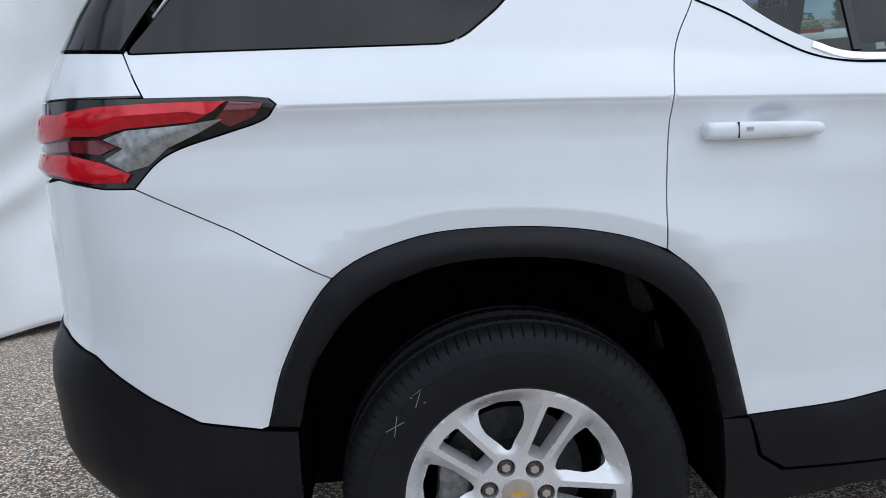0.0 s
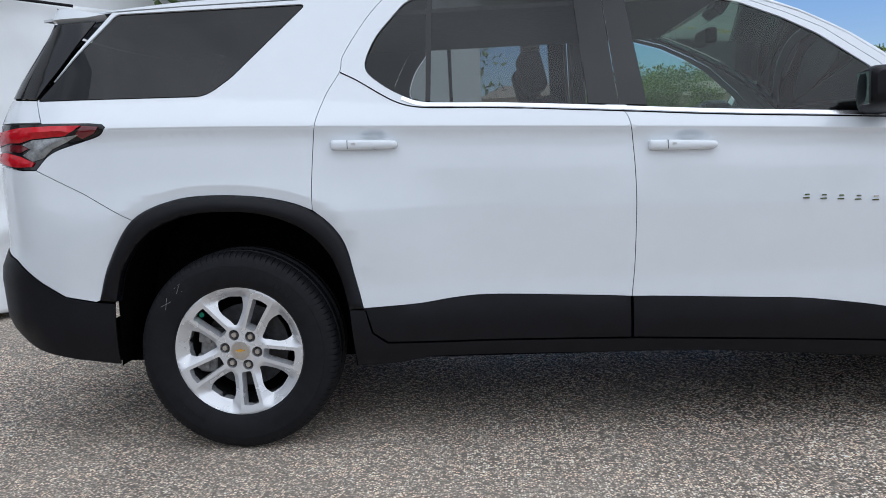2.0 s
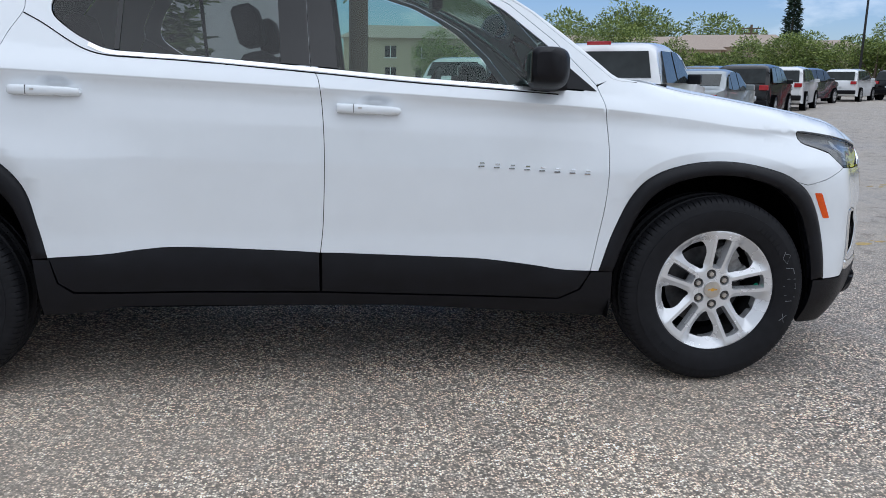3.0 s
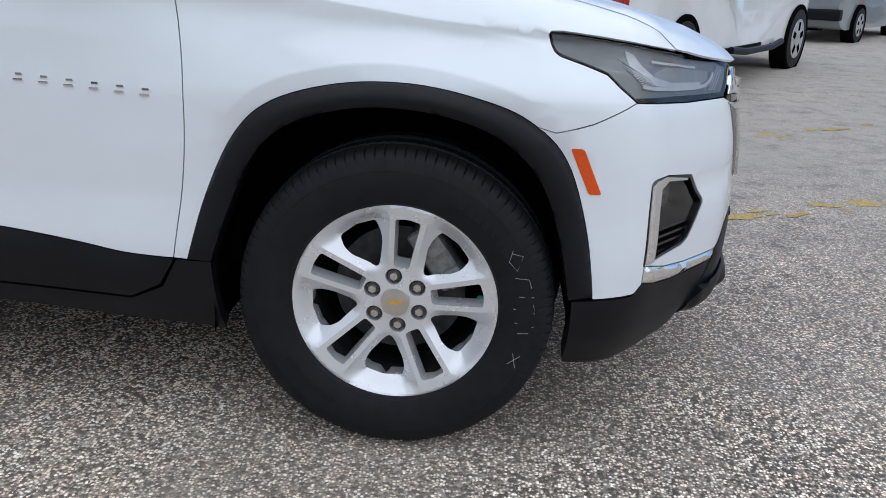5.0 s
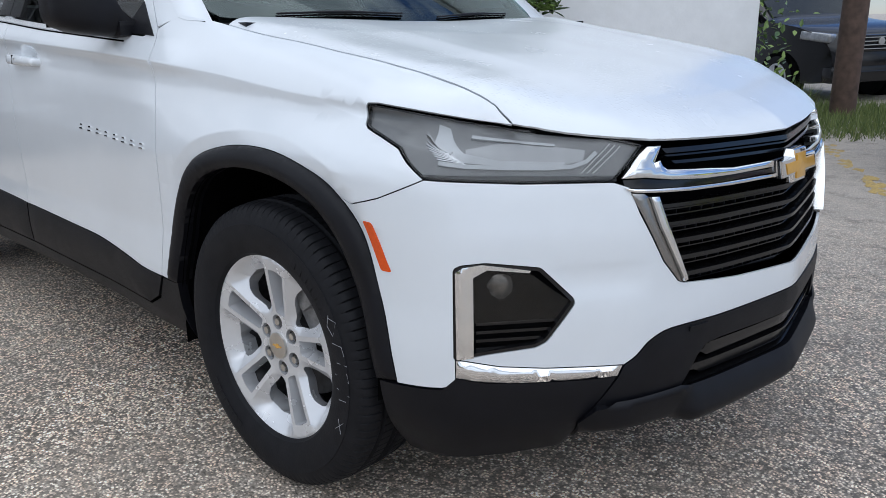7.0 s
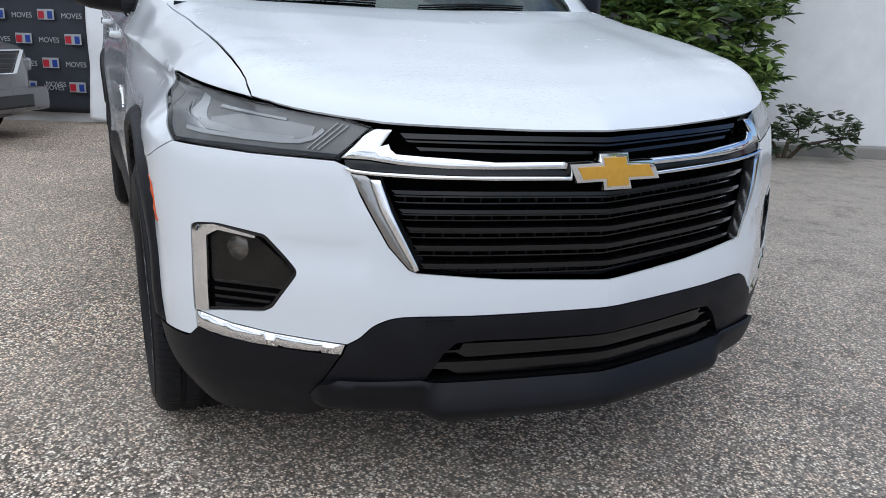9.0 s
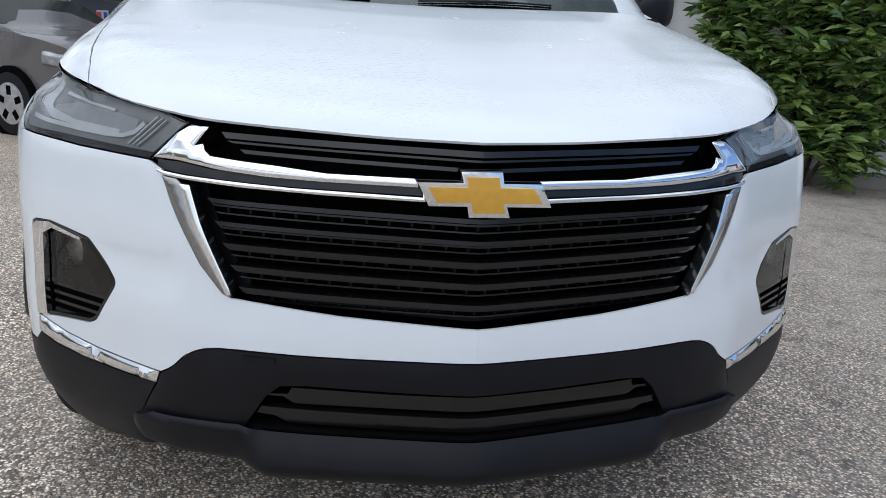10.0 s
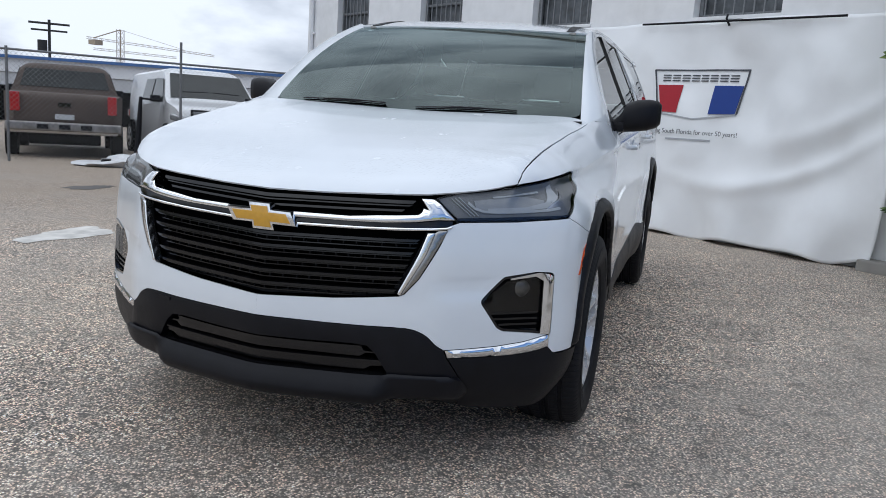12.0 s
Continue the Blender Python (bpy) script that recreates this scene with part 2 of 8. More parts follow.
def inside(poly, p):
    """Which of the points p lie in the closed outline poly."""
    a = np.asarray(poly)
    b = np.roll(a, -1, 0)
    px, py = p[:, 0:1], p[:, 1:2]
    up = (a[:, 1] > py) != (b[:, 1] > py)
    dy = np.where(b[:, 1] == a[:, 1], 1e-12, b[:, 1] - a[:, 1])
    cross = up & (px < (b[:, 0] - a[:, 0]) * (py - a[:, 1]) / dy + a[:, 0])
    return cross.sum(1) % 2 == 1


def gap_to(poly, p, shut=True):
    """The distance of the points p from the outline poly, or from the open line."""
    a = np.asarray(poly)
    b = np.roll(a, -1, 0) if shut else np.vstack([a[1:], a[-1:]])
    d = b - a
    t = np.clip(((p[:, None] - a) * d).sum(2) / np.maximum((d * d).sum(1), 1e-12), 0, 1)
    return np.sqrt((((a + t[..., None] * d) - p[:, None]) ** 2).sum(2)).min(1)


def dense(poly, step):
    out = []
    for a, b in zip(poly, list(poly[1:]) + [poly[0]]):
        n = max(1, int(math.ceil(math.dist(a, b) / step)))
        out += [(a[0] + (b[0] - a[0]) * k / n, a[1] + (b[1] - a[1]) * k / n) for k in range(n)]
    return out


def curved(pts, n=6):
    """An open line through pts, rounded (Catmull-Rom)."""
    p = [np.array(q, float) for q in pts]
    p = [2 * p[0] - p[1]] + p + [2 * p[-1] - p[-2]]
    out = []
    for i in range(1, len(p) - 2):
        for k in range(n):
            t = k / n
            q = 0.5 * (2 * p[i] + (p[i + 1] - p[i - 1]) * t + (2 * p[i - 1] - 5 * p[i] + 4 * p[i + 1] - p[i + 2]) * t * t + (3 * p[i] - p[i - 1] - 3 * p[i + 1] + p[i + 2]) * t ** 3)
            out.append(tuple(q))
    return out + [tuple(p[-2])]


def rounded(poly, r, n=4):
    """A closed outline with its corners rounded by about r."""
    out = []
    m = len(poly)
    for i in range(m):
        a, b, c = (np.array(poly[(i + k) % m], float) for k in (-1, 0, 1))
        ra = min(r, np.linalg.norm(a - b) * 0.45)
        rc = min(r, np.linalg.norm(c - b) * 0.45)
        p, q = b + (a - b) / np.linalg.norm(a - b) * ra, b + (c - b) / np.linalg.norm(c - b) * rc
        for k in range(n + 1):
            t = k / n
            out.append(tuple((1 - t) ** 2 * p + 2 * t * (1 - t) * b + t * t * q))
    return out


def shrink(poly, d, keep=None):
    """The outline moved inwards by d; points with u == keep stay on that line."""
    a = np.asarray(poly, float)
    area = 0.5 * np.sum(a[:, 0] * np.roll(a[:, 1], -1) - np.roll(a[:, 0], -1) * a[:, 1])
    e = np.roll(a, -1, 0) - a
    n = np.stack([-e[:, 1], e[:, 0]], 1) * (1 if area > 0 else -1)
    n /= np.maximum(np.linalg.norm(n, axis=1, keepdims=True), 1e-9)
    v = n + np.roll(n, 1, 0)
    v /= np.maximum((v * v).sum(1, keepdims=True) / 2, 0.5)
    out = a + v * d
    if keep is not None:
        on = np.abs(a[:, 0] - keep) < 1e-6
        out[on, 0] = keep
    return [tuple(q) for q in out]


def sheet(loops, surf, step=0.04, depth=0.012, lift=0.0, flare=0.0, flip=False, side=1, bulge=0.0, keep=None, edge=0.0, tall=1.0, focus=(), lines=(), creases=()):
    """A curved panel with thickness: outlines (the first the outer one, the rest holes) in the two coordinates of surf, which gives
    place and normal. flare: how far the hidden edge spreads outwards. bulge: how far the middle swells. edge: width of a rounded border.
    tall: the mesh's step along the second coordinate, as a share of step; focus: boxes (u0, v0, u1, v1, step) with a finer mesh."""
    fine = [dense(p, step * 0.8) for p in loops]
    pts, edges = [], []
    for p in fine:
        k = len(pts)
        pts += p
        edges += [(k + i, k + (i + 1) % len(p)) for i in range(len(p))]
    for c in creases:
        k = len(pts)
        pts += list(c)
        edges += [(k + i, k + i + 1) for i in range(len(c) - 1)]
    a = np.array(fine[0])
    lo, hi = a.min(0), a.max(0)
    gu, gv = np.meshgrid(np.arange(lo[0] + step / 2, hi[0], step), np.arange(lo[1] + step * tall / 2, hi[1], step * tall))
    g = np.stack([gu.ravel(), gv.ravel()], 1)
    for u0, v0, u1, v1, st in focus:
        g = g[~((g[:, 0] > u0) & (g[:, 0] < u1) & (g[:, 1] > v0) & (g[:, 1] < v1))]
        fu, fv = np.meshgrid(np.arange(u0, u1, st), np.arange(v0, v1, st))
        g = np.vstack([g, np.stack([fu.ravel(), fv.ravel()], 1)])
    for line in lines:
        g = g[np.abs(g[:, 1] - line(g[:, 0])) > 0.018]
        lu = np.arange(lo[0] + 0.004, hi[0], 0.014)
        g = np.vstack([g] + [np.stack([lu, line(lu) + k], 1) for k in (-0.014, -0.009, -0.005, -0.0018, 0.0018, 0.005, 0.009, 0.014)])
    if len(g):
        ok = inside(fine[0], g) & (gap_to(fine[0], g) > step * 0.45 * tall)
        for h in fine[1:]:
            ok &= ~inside(h, g) & (gap_to(h, g) > step * 0.45 * tall)
        if len(creases):
            near = np.vstack([np.array(c) for c in creases])
            ok &= np.array([((near - q) ** 2).sum(1).min() for q in g]) > (step * 0.55) ** 2
        pts += [tuple(q) for q in g[ok]]
    out = delaunay_2d_cdt([Vector(q) for q in pts], edges, [], 0, 1e-7)
    uv = np.array([tuple(v) for v in out[0]])
    tri = np.array([f for f in out[2]])
    cen = uv[tri].mean(1)
    ok = inside(fine[0], cen)
    for h in fine[1:]:
        ok &= ~inside(h, cen)
    tri = tri[ok]
    P, N = surf(uv[:, 0], uv[:, 1])
    P = P + N * lift
    if bulge or edge:
        dist = np.min([gap_to(p, uv) for p in fine], 0)
        if bulge:
            half = max(dist.max(), 1e-6)
            P = P + N * (bulge * np.sqrt(np.clip(dist / half * (2 - dist / half), 0, 1)))[:, None]
        if edge:
            P = P - N * (edge * 0.5 * np.clip(1 - dist / edge, 0, 1) ** 2)[:, None]
    c = np.cross(P[tri[:, 1]] - P[tri[:, 0]], P[tri[:, 2]] - P[tri[:, 0]])
    if (c * N[tri].mean(1)).sum() < 0:
        tri = tri[:, ::-1]
    count = {}
    for f in tri:
        for x, y in ((f[0], f[1]), (f[1], f[2]), (f[2], f[0])):
            count[(x, y)] = count.get((x, y), 0) + 1
    rim = [(x, y) for (x, y) in count if (y, x) not in count]
    if keep is not None:
        rim = [(x, y) for x, y in rim if not (abs(uv[x, 0] - keep) < 1e-5 and abs(uv[y, 0] - keep) < 1e-5)]
    back = {}
    extra = []
    spread = {}
    if flare:
        for x, y in rim:
            t = uv[y] - uv[x]
            nn = np.array([t[1], -t[0]]) / max(np.linalg.norm(t), 1e-9)
            for w in (x, y):
                spread[w] = spread.get(w, 0) + nn
    for x, y in rim:
        for w in (x, y):
            if w not in back:
                q = P[w] - N[w] * depth
                if flare:
                    nn = spread[w] / max(np.linalg.norm(spread[w]), 1e-9)
                    p2, _ = surf(np.array([uv[w, 0] + nn[0] * flare]), np.array([uv[w, 1] + nn[1] * flare]))
                    q = p2[0] + N[w] * (lift - depth)
                back[w] = len(P) + len(extra)
                extra.append(q)
    V = np.vstack([P, extra]) if extra else P
    faces = [tuple(f) for f in tri] + [(y, x, back[x], back[y]) for x, y in rim]
    nors = [N[i] for f in tri for i in f]
    if side < 0:
        V = V * np.array([1, -1, 1])
    for x, y in rim:
        q = np.cross(P[x] - P[y], V[back[x]] * (1 if side > 0 else np.array([1, -1, 1])) - P[x])
        q = q / max(np.linalg.norm(q), 1e-9)
        nors += [q] * 4
    nors = np.array(nors)
    if side < 0:
        nors = nors * np.array([1, -1, 1])
        faces = [f[::-1] for f in faces]
        k, turned = 0, []
        for f in faces:
            turned += list(nors[k:k + len(f)][::-1])
            k += len(f)
        nors = np.array(turned)
    return V, faces, nors, bool(bulge or edge)


def sheet_ob(name, data, mat, parent=None, label=""):
    V, faces, nors, shaped = data
    me = bpy.data.meshes.new(name)
    me.from_pydata([tuple(v) for v in V], [], [tuple(int(i) for i in f) for f in faces])
    me.materials.append(mat)
    me.shade_smooth()
    if shaped:
        me.set_sharp_from_angle(angle=radians(50))
    else:
        me.normals_split_custom_set([tuple(q) for q in nors])
    ob = new(name, me)
    if parent is not None:
        ob.parent = parent
    if label:
        tagged(ob, label)
    return ob


def merged(a, b):
    """Two halves of one panel in one."""
    k = len(a[0])
    return np.vstack([a[0], b[0]]), a[1] + [tuple(i + k for i in f) for f in b[1]], np.vstack([a[2], b[2]]), a[3]


# ---- the car's outer form: q runs along the side (there it is x) and round the front and rear corners, z is the height ----
def gauss(v, step, sigma):
    k = np.arange(-int(4 * sigma / step), int(4 * sigma / step) + 1) * step
    w = np.exp(-0.5 * (k / sigma) ** 2)
    w /= w.sum()
    n = len(k) // 2
    return np.convolve(np.concatenate([2 * v[0] - v[n:0:-1], v, 2 * v[-1] - v[-2:-n - 2:-1]]), w, "valid")


def table(pts, step=0.004, sigma=0.012):
    """A smooth function through (value, result) pairs."""
    p = np.array(pts, float)
    u = np.arange(p[0, 0], p[-1, 0] + step / 2, step)
    v = gauss(np.interp(u, p[:, 0], p[:, 1]), step, sigma)
    return lambda x: np.interp(x, u, v)


def ease(x, a, b):
    t = np.clip((x - a) / (b - a), 0, 1)
    return t * t * (3 - 2 * t)


SIDE_Y = 0.956
HALF = [(4.046, 0), (4.022, 0.15), (3.990, 0.33), (3.957, 0.46), (3.908, 0.585), (3.828, 0.685), (3.742, 0.79), (3.672, 0.875), (3.62, 0.918), (3.54, 0.944), (3.40, SIDE_Y),
        (3.0, SIDE_Y), (-0.45, SIDE_Y), (-0.66, 0.948), (-0.78, 0.932), (-0.87, 0.895), (-0.94, 0.83), (-0.99, 0.74), (-1.05, 0.55), (-1.09, 0.3), (-1.105, 0)]


def plan_curve():
    p = np.array(HALF)
    full = np.vstack([p[:0:-1] * (1, -1), p])
    d = np.concatenate([[0], np.cumsum(np.linalg.norm(np.diff(full, axis=0), axis=1))])
    u = np.arange(0, d[-1], 0.004)
    x, y = (gauss(np.interp(u, d, full[:, k]), 0.004, 0.03) for k in (0, 1))
    mid = int(np.argmax(x))
    x, y = x[mid:], y[mid:]
    y = y - y[0]
    s = np.concatenate([[0], np.cumsum(np.hypot(np.diff(x), np.diff(y)))])
    return s, x, y


CS, CX, CY = plan_curve()
S_SIDE = float(np.interp(-2.0, -CX, CS))
Q0 = 2.0 + S_SIDE
QN = Q0 - CS[-1]
TX, TY = np.gradient(CX, CS), np.gradient(CY, CS)


def Q(x, y):
    """The q of the plan point (x, y)."""
    return Q0 - float(CS[np.argmin((CX - x) ** 2 + (CY - abs(y)) ** 2)])


def QF(y):
    """The q of the front's point that lies y off the middle."""
    n = int(np.argmax(CX < 3.6))
    return Q0 - float(np.interp(y, CY[:n], CS[:n]))


crease = table([(-2, 1.27), (-0.56, 1.252), (0.016, 1.235), (0.75, 1.203), (1.46, 1.170), (1.93, 1.146), (2.56, 1.111), (2.95, 1.075), (3.2, 1.035), (3.45, 0.985), (3.7, 0.93), (5, 0.9)], sigma=0.12)
belt_z = table([(-2, 1.37), (-0.4, 1.355), (0.3, 1.32), (0.72, 1.279), (1.45, 1.232), (1.93, 1.205), (2.54, 1.160), (2.9, 1.14), (5, 1.14)], sigma=0.1)
under = table([(-0.1, -0.004), (0, -0.004), (0.25, 0.003), (0.5, 0.008), (0.75, -0.001), (0.88, -0.010), (0.945, -0.011), (1.0, 0.0), (1.05, -0.02)], step=0.002, sigma=0.009)
low = table([(0.1, -0.16), (0.24, -0.085), (0.28, -0.05), (0.33, -0.02), (0.40, -0.002), (0.50, 0.004), (0.56, 0.0), (0.64, -0.003), (0.8, -0.003)], sigma=0.02)
front_off = table([(0.1, -0.2), (0.245, -0.055), (0.285, -0.035), (0.33, -0.012), (0.40, 0.0), (0.56, 0.005), (0.65, 0.0), (0.75, -0.004), (0.86, -0.02), (0.95, -0.047), (1.0, -0.075), (1.1, -0.2)], sigma=0.015)
rear_off = table([(0.1, -0.15), (0.4, -0.05), (0.5, 0.03), (0.72, 0.04), (0.8, 0.0), (1.1, 0.0), (1.3, -0.02), (1.45, -0.10), (1.66, -0.24), (1.8, -0.32)], sigma=0.02)
WHEELS = ((0.0, 0.387, 0.63, 0.022), (3.071, 0.387, 0.56, 0.012))

DIP = [0.016]
LIP_IN = [0.30]
REAR_ARCH = curved([(-0.515, 0.605), (-0.467, 0.747), (-0.362, 0.905), (-0.207, 0.972), (-0.035, 0.985), (0.171, 0.965), (0.326, 0.912), (0.425, 0.81), (0.467, 0.666), (0.494, 0.544)])
FRONT_ARCH = curved([(2.575, 0.476), (2.627, 0.635), (2.70, 0.782), (2.79, 0.862), (2.94, 0.905), (3.10, 0.911), (3.25, 0.886), (3.362, 0.844), (3.449, 0.762), (3.505, 0.610), (3.537, 0.438)])
HANDLE_DIPS = ((0.556, 1.170), (1.693, 1.119))


def side_off(q, z):
    zc = crease(q)
    d = z - zc
    zb = np.maximum(belt_z(q) - zc, 0.03)
    up = -0.80 * (np.sqrt(d ** 2 + 0.02 ** 2) + d) / 2 + 0.008
    over = np.clip(d - zb, 0, None)
    up = up + 0.31 * (np.sqrt(over ** 2 + 0.00005)) * ease(q, 3.0, 2.45) - 0.22 * np.clip(d, 0, None) * ease(q, 2.5, 2.9)
    u = (z - 0.62) / np.maximum(zc - 0.62, 0.1)
    down = under(np.clip(u, -0.05, 1.04)) * (1 - 0.6 * ease(q, 2.55, 3.15))
    off = np.where(d > 0, up + under(1.0) * (1 - 0.6 * ease(q, 2.55, 3.15)), down)
    off = off - 0.085 * ease(q, 2.5, 3.5) * ease(z, 0.88, 1.05)
    b = ease(z, 0.66, 0.58)
    off = off * (1 - b) + low(z) * b
    for x0, z0, r0, flare in WHEELS:
        r = np.hypot(q - x0, z - z0)
        off = off + flare * ease(r, r0 + 0.42, r0 + 0.02) * ease(z, 1.10, 0.85)
    # the flanks turn in a little along the edge of the arches
    for line in (REAR_ARCH, FRONT_ARCH):
        near = gap_to(line, np.stack([np.ravel(q), np.ravel(z)], -1), False).reshape(np.shape(z))
        off = off - LIP_IN[0] * np.clip(0.040 - near, 0, 0.040) * ease(z, 0.62, 0.78)
    for x0, z0 in HANDLE_DIPS:
        r = np.hypot((q - x0) / 0.075, (z - z0) / 0.036)
        off = off - DIP[0] * ease(r, 1.0, 0.30)
    return off


SEAM_QZ = [(2.628, 1.232), (2.75, 1.214), (2.86, 1.192), (2.951, 1.175), (3.052, 1.161), (3.125, 1.150), (3.208, 1.136), (3.294, 1.123), (3.384, 1.108), (3.45, 1.096), (3.531, 1.078), (3.629, 1.058), (3.72, 1.035), (3.762, 1.014), (3.803, 0.992)]
SEAM_Z = table([(-2, 1.24)] + SEAM_QZ + [(3.9, 0.96), (5, 0.95)], sigma=0.008)
SEAM_IN = table([(-2, 0.84), (2.75, 0.842), (2.867, 0.827), (2.951, 0.815), (3.052, 0.806), (3.125, 0.799), (3.208, 0.793), (3.294, 0.786), (3.384, 0.778), (3.45, 0.773), (3.531, 0.766), (3.629, 0.761), (3.72, 0.755), (3.762, 0.751), (3.803, 0.746), (5, 0.70)], sigma=0.02)
SHOULDER_Z = table([(-2, 1.11), (2.6, 1.108), (2.9, 1.078), (3.1, 1.050), (3.2, 1.040), (3.3, 1.034), (3.4, 1.030), (3.5, 1.018), (3.6, 1.006), (3.7, 0.994), (3.8, 0.980), (5, 0.95)], sigma=0.03)
SHOULDER_Y = table([(-2, 0.94), (2.6, 0.939), (2.9, 0.923), (3.1, 0.902), (3.2, 0.895), (3.3, 0.888), (3.4, 0.881), (3.5, 0.863), (3.6, 0.835), (3.7, 0.800), (3.8, 0.752), (5, 0.7)], sigma=0.03)
CHIN_A, CHIN_B = QF(0.70), QF(0.60)
FOLD_A, FOLD_B, FOLD_Z = Q(3.79, 0.735), QF(0.58), 0.699


def outer(q, z):
    """The place on the car's outer form, for y above 0."""
    s = Q0 - q
    x, y, tx, ty = (np.interp(s, CS, k) for k in (CX, CY, TX, TY))
    nx, ny = ty, -tx
    m = np.hypot(nx, ny)
    nx, ny = nx / m, ny / m
    f = ease(q, 3.42, 3.78)
    r = ease(q, -0.70, -1.05)
    off = side_off(q, z) * (1 - f) * (1 - r) + front_off(z) * f + rear_off(z) * r
    # a fold from the fog lamp to the grille
    off = off - 0.007 * ease(z, FOLD_Z + 0.002, FOLD_Z - 0.008) * ease(z, 0.60, 0.67) * ease(q, FOLD_A - 0.03, FOLD_A + 0.05) * ease(q, FOLD_B + 0.05, FOLD_B)
    # the chin falls back below its lip
    off = off - 0.16 * ease(z, 0.322, 0.23) * ease(q, CHIN_A, CHIN_B)
    # above the lamps the form leans straight inwards, so that it cannot fold in the tight corner
    lean = np.minimum(off + 0.06, 0) * ease(q, 3.40, 3.46) * ease(q, 3.88, 3.80)
    off = off - lean
    y = y + ny * off + lean
    # the fender rolls over in one full curve from its shoulder to the hood's seam
    z1, y1, z2, y2 = SHOULDER_Z(q), SHOULDER_Y(q), SEAM_Z(q), SEAM_IN(q)
    t = (z - z1) / np.maximum(z2 - z1, 0.01)
    tc = np.clip(t, 0, 1)
    roll = 0.5 * tc + 0.5 * (1 - np.sqrt(1 - 0.88 * tc ** 2)) / (1 - math.sqrt(0.12)) + 1.6 * np.clip(t - 1, 0, None)
    full = y1 - (y1 - y2) * roll
    w = ease(q, 2.66, 2.90) * ease(q, 3.86, 3.80) * ease(z, z1 - 0.055, z1)
    y = y * (1 - w) + full * w
    return np.stack([x + nx * off, y, z], -1)


def skin(q, z):
    q, z = np.asarray(q, float), np.asarray(z, float)
    p = outer(q, z)
    e = 0.002
    a = (outer(q - e, z) - outer(q + e, z))
    b = (outer(q, z + e) - outer(q, z - e))
    n = np.cross(a, b)
    n = n / np.maximum(np.linalg.norm(n, axis=-1, keepdims=True), 1e-9)
    return p, n


def plain_skin(q, z):
    """The outer form without the hollows behind the handles."""
    DIP[0] = 0.0
    r = skin(q, z)
    DIP[0] = 0.016
    return r

# ---- outlines on the outer form ----
REAR_SEAM = curved([(0.324, 0.916), (0.326, 1.024), (0.343, 1.206), (0.377, 1.33), (0.430, 1.425), (0.442, 1.49), (0.527, 1.631), (0.605, 1.722)])
B_SEAM = curved([(1.483, 0.554), (1.496, 0.687), (1.503, 0.959), (1.488, 1.181), (1.455, 1.245)]) + [(1.420, 1.722)]
FRONT_SEAM = curved([(2.541, 0.478), (2.586, 0.732), (2.594, 0.929), (2.574, 1.111), (2.548, 1.195)])
CLAD_TOP = curved([(0.494, 0.544), (0.70, 0.556), (0.84, 0.573), (1.0, 0.578), (1.483, 0.556), (1.93, 0.536), (2.103, 0.527), (2.30, 0.503), (2.42, 0.484), (2.541, 0.477)])
CLAD_LOW = [(0.504, 0.532), (0.527, 0.450), (0.58, 0.414), (1.483, 0.402), (2.42, 0.366), (2.50, 0.405), (2.537, 0.466)]
REAR_ARCH_IN = curved([(-0.452, 0.598), (-0.409, 0.730), (-0.310, 0.850), (-0.170, 0.912), (-0.02, 0.925), (0.15, 0.905), (0.29, 0.845), (0.375, 0.755), (0.415, 0.655), (0.440, 0.540)])
FRONT_ARCH_IN = curved([(2.632, 0.474), (2.678, 0.600), (2.742, 0.733), (2.825, 0.810), (2.955, 0.852), (3.09, 0.858), (3.22, 0.836), (3.315, 0.793), (3.393, 0.715), (3.446, 0.585), (3.480, 0.430)])
HOOD_SEAM = curved(SEAM_QZ, 4)
LAMP_TIP = (3.403, 1.0305)
LAMP_LOW = [LAMP_TIP, (3.397, 1.022), (3.403, 1.002), (3.411, 0.988), (3.424, 0.980), (3.477, 0.964), (3.53, 0.946), (3.546, 0.932), (3.561, 0.919), (3.603, 0.888)]
LAMP_BASE = [(3.603, 0.888), (Q(3.75, 0.78), 0.874), (QF(0.622), 0.870)]
LAMP_INNER = (QF(0.545), 0.943)
LAMP_TOP = [LAMP_INNER, (QF(0.63), 0.965), (Q(3.742, 0.79), 0.9875), (3.59, 1.0105), (3.43, 1.0285), LAMP_TIP]
TAIL_TOP = [(-0.70, 1.279), (-0.504, 1.272)]
TAIL_TIP = [(-0.455, 1.266), (-0.441, 1.254)]
TAIL_LOW = curved([(-0.441, 1.254), (-0.468, 1.226), (-0.544, 1.204), (-0.634, 1.180), (-0.686, 1.154), (-0.735, 1.106)])
BUMP_SEAM = [(-0.735, 1.106), (-0.546, 1.012), (-0.362, 0.905)]
GLASS_REAR = rounded([(0.515, 1.43), (0.612, 1.352), (0.725, 1.297), (1.048, 1.280), (1.437, 1.250), (1.400, 1.700), (0.69, 1.702), (0.56, 1.55)], 0.05)
GLASS_FRONT = rounded([(1.475, 1.247), (1.777, 1.222), (2.30, 1.190), (2.502, 1.178), (2.36, 1.345), (2.195, 1.478), (2.08, 1.545), (1.935, 1.612), (1.75, 1.664), (1.60, 1.688), (1.443, 1.698)], 0.02)
GLASS_QUARTER = rounded([(-0.762, 1.372), (-0.10, 1.358), (-0.06, 1.372), (0.012, 1.425), (0.282, 1.700), (-0.478, 1.700)], 0.02)
DOOR_TOP_FRONT = [(2.545, 1.20), (2.39, 1.365), (2.22, 1.502), (2.10, 1.565), (1.95, 1.632), (1.76, 1.684), (1.61, 1.708), (1.420, 1.722)]
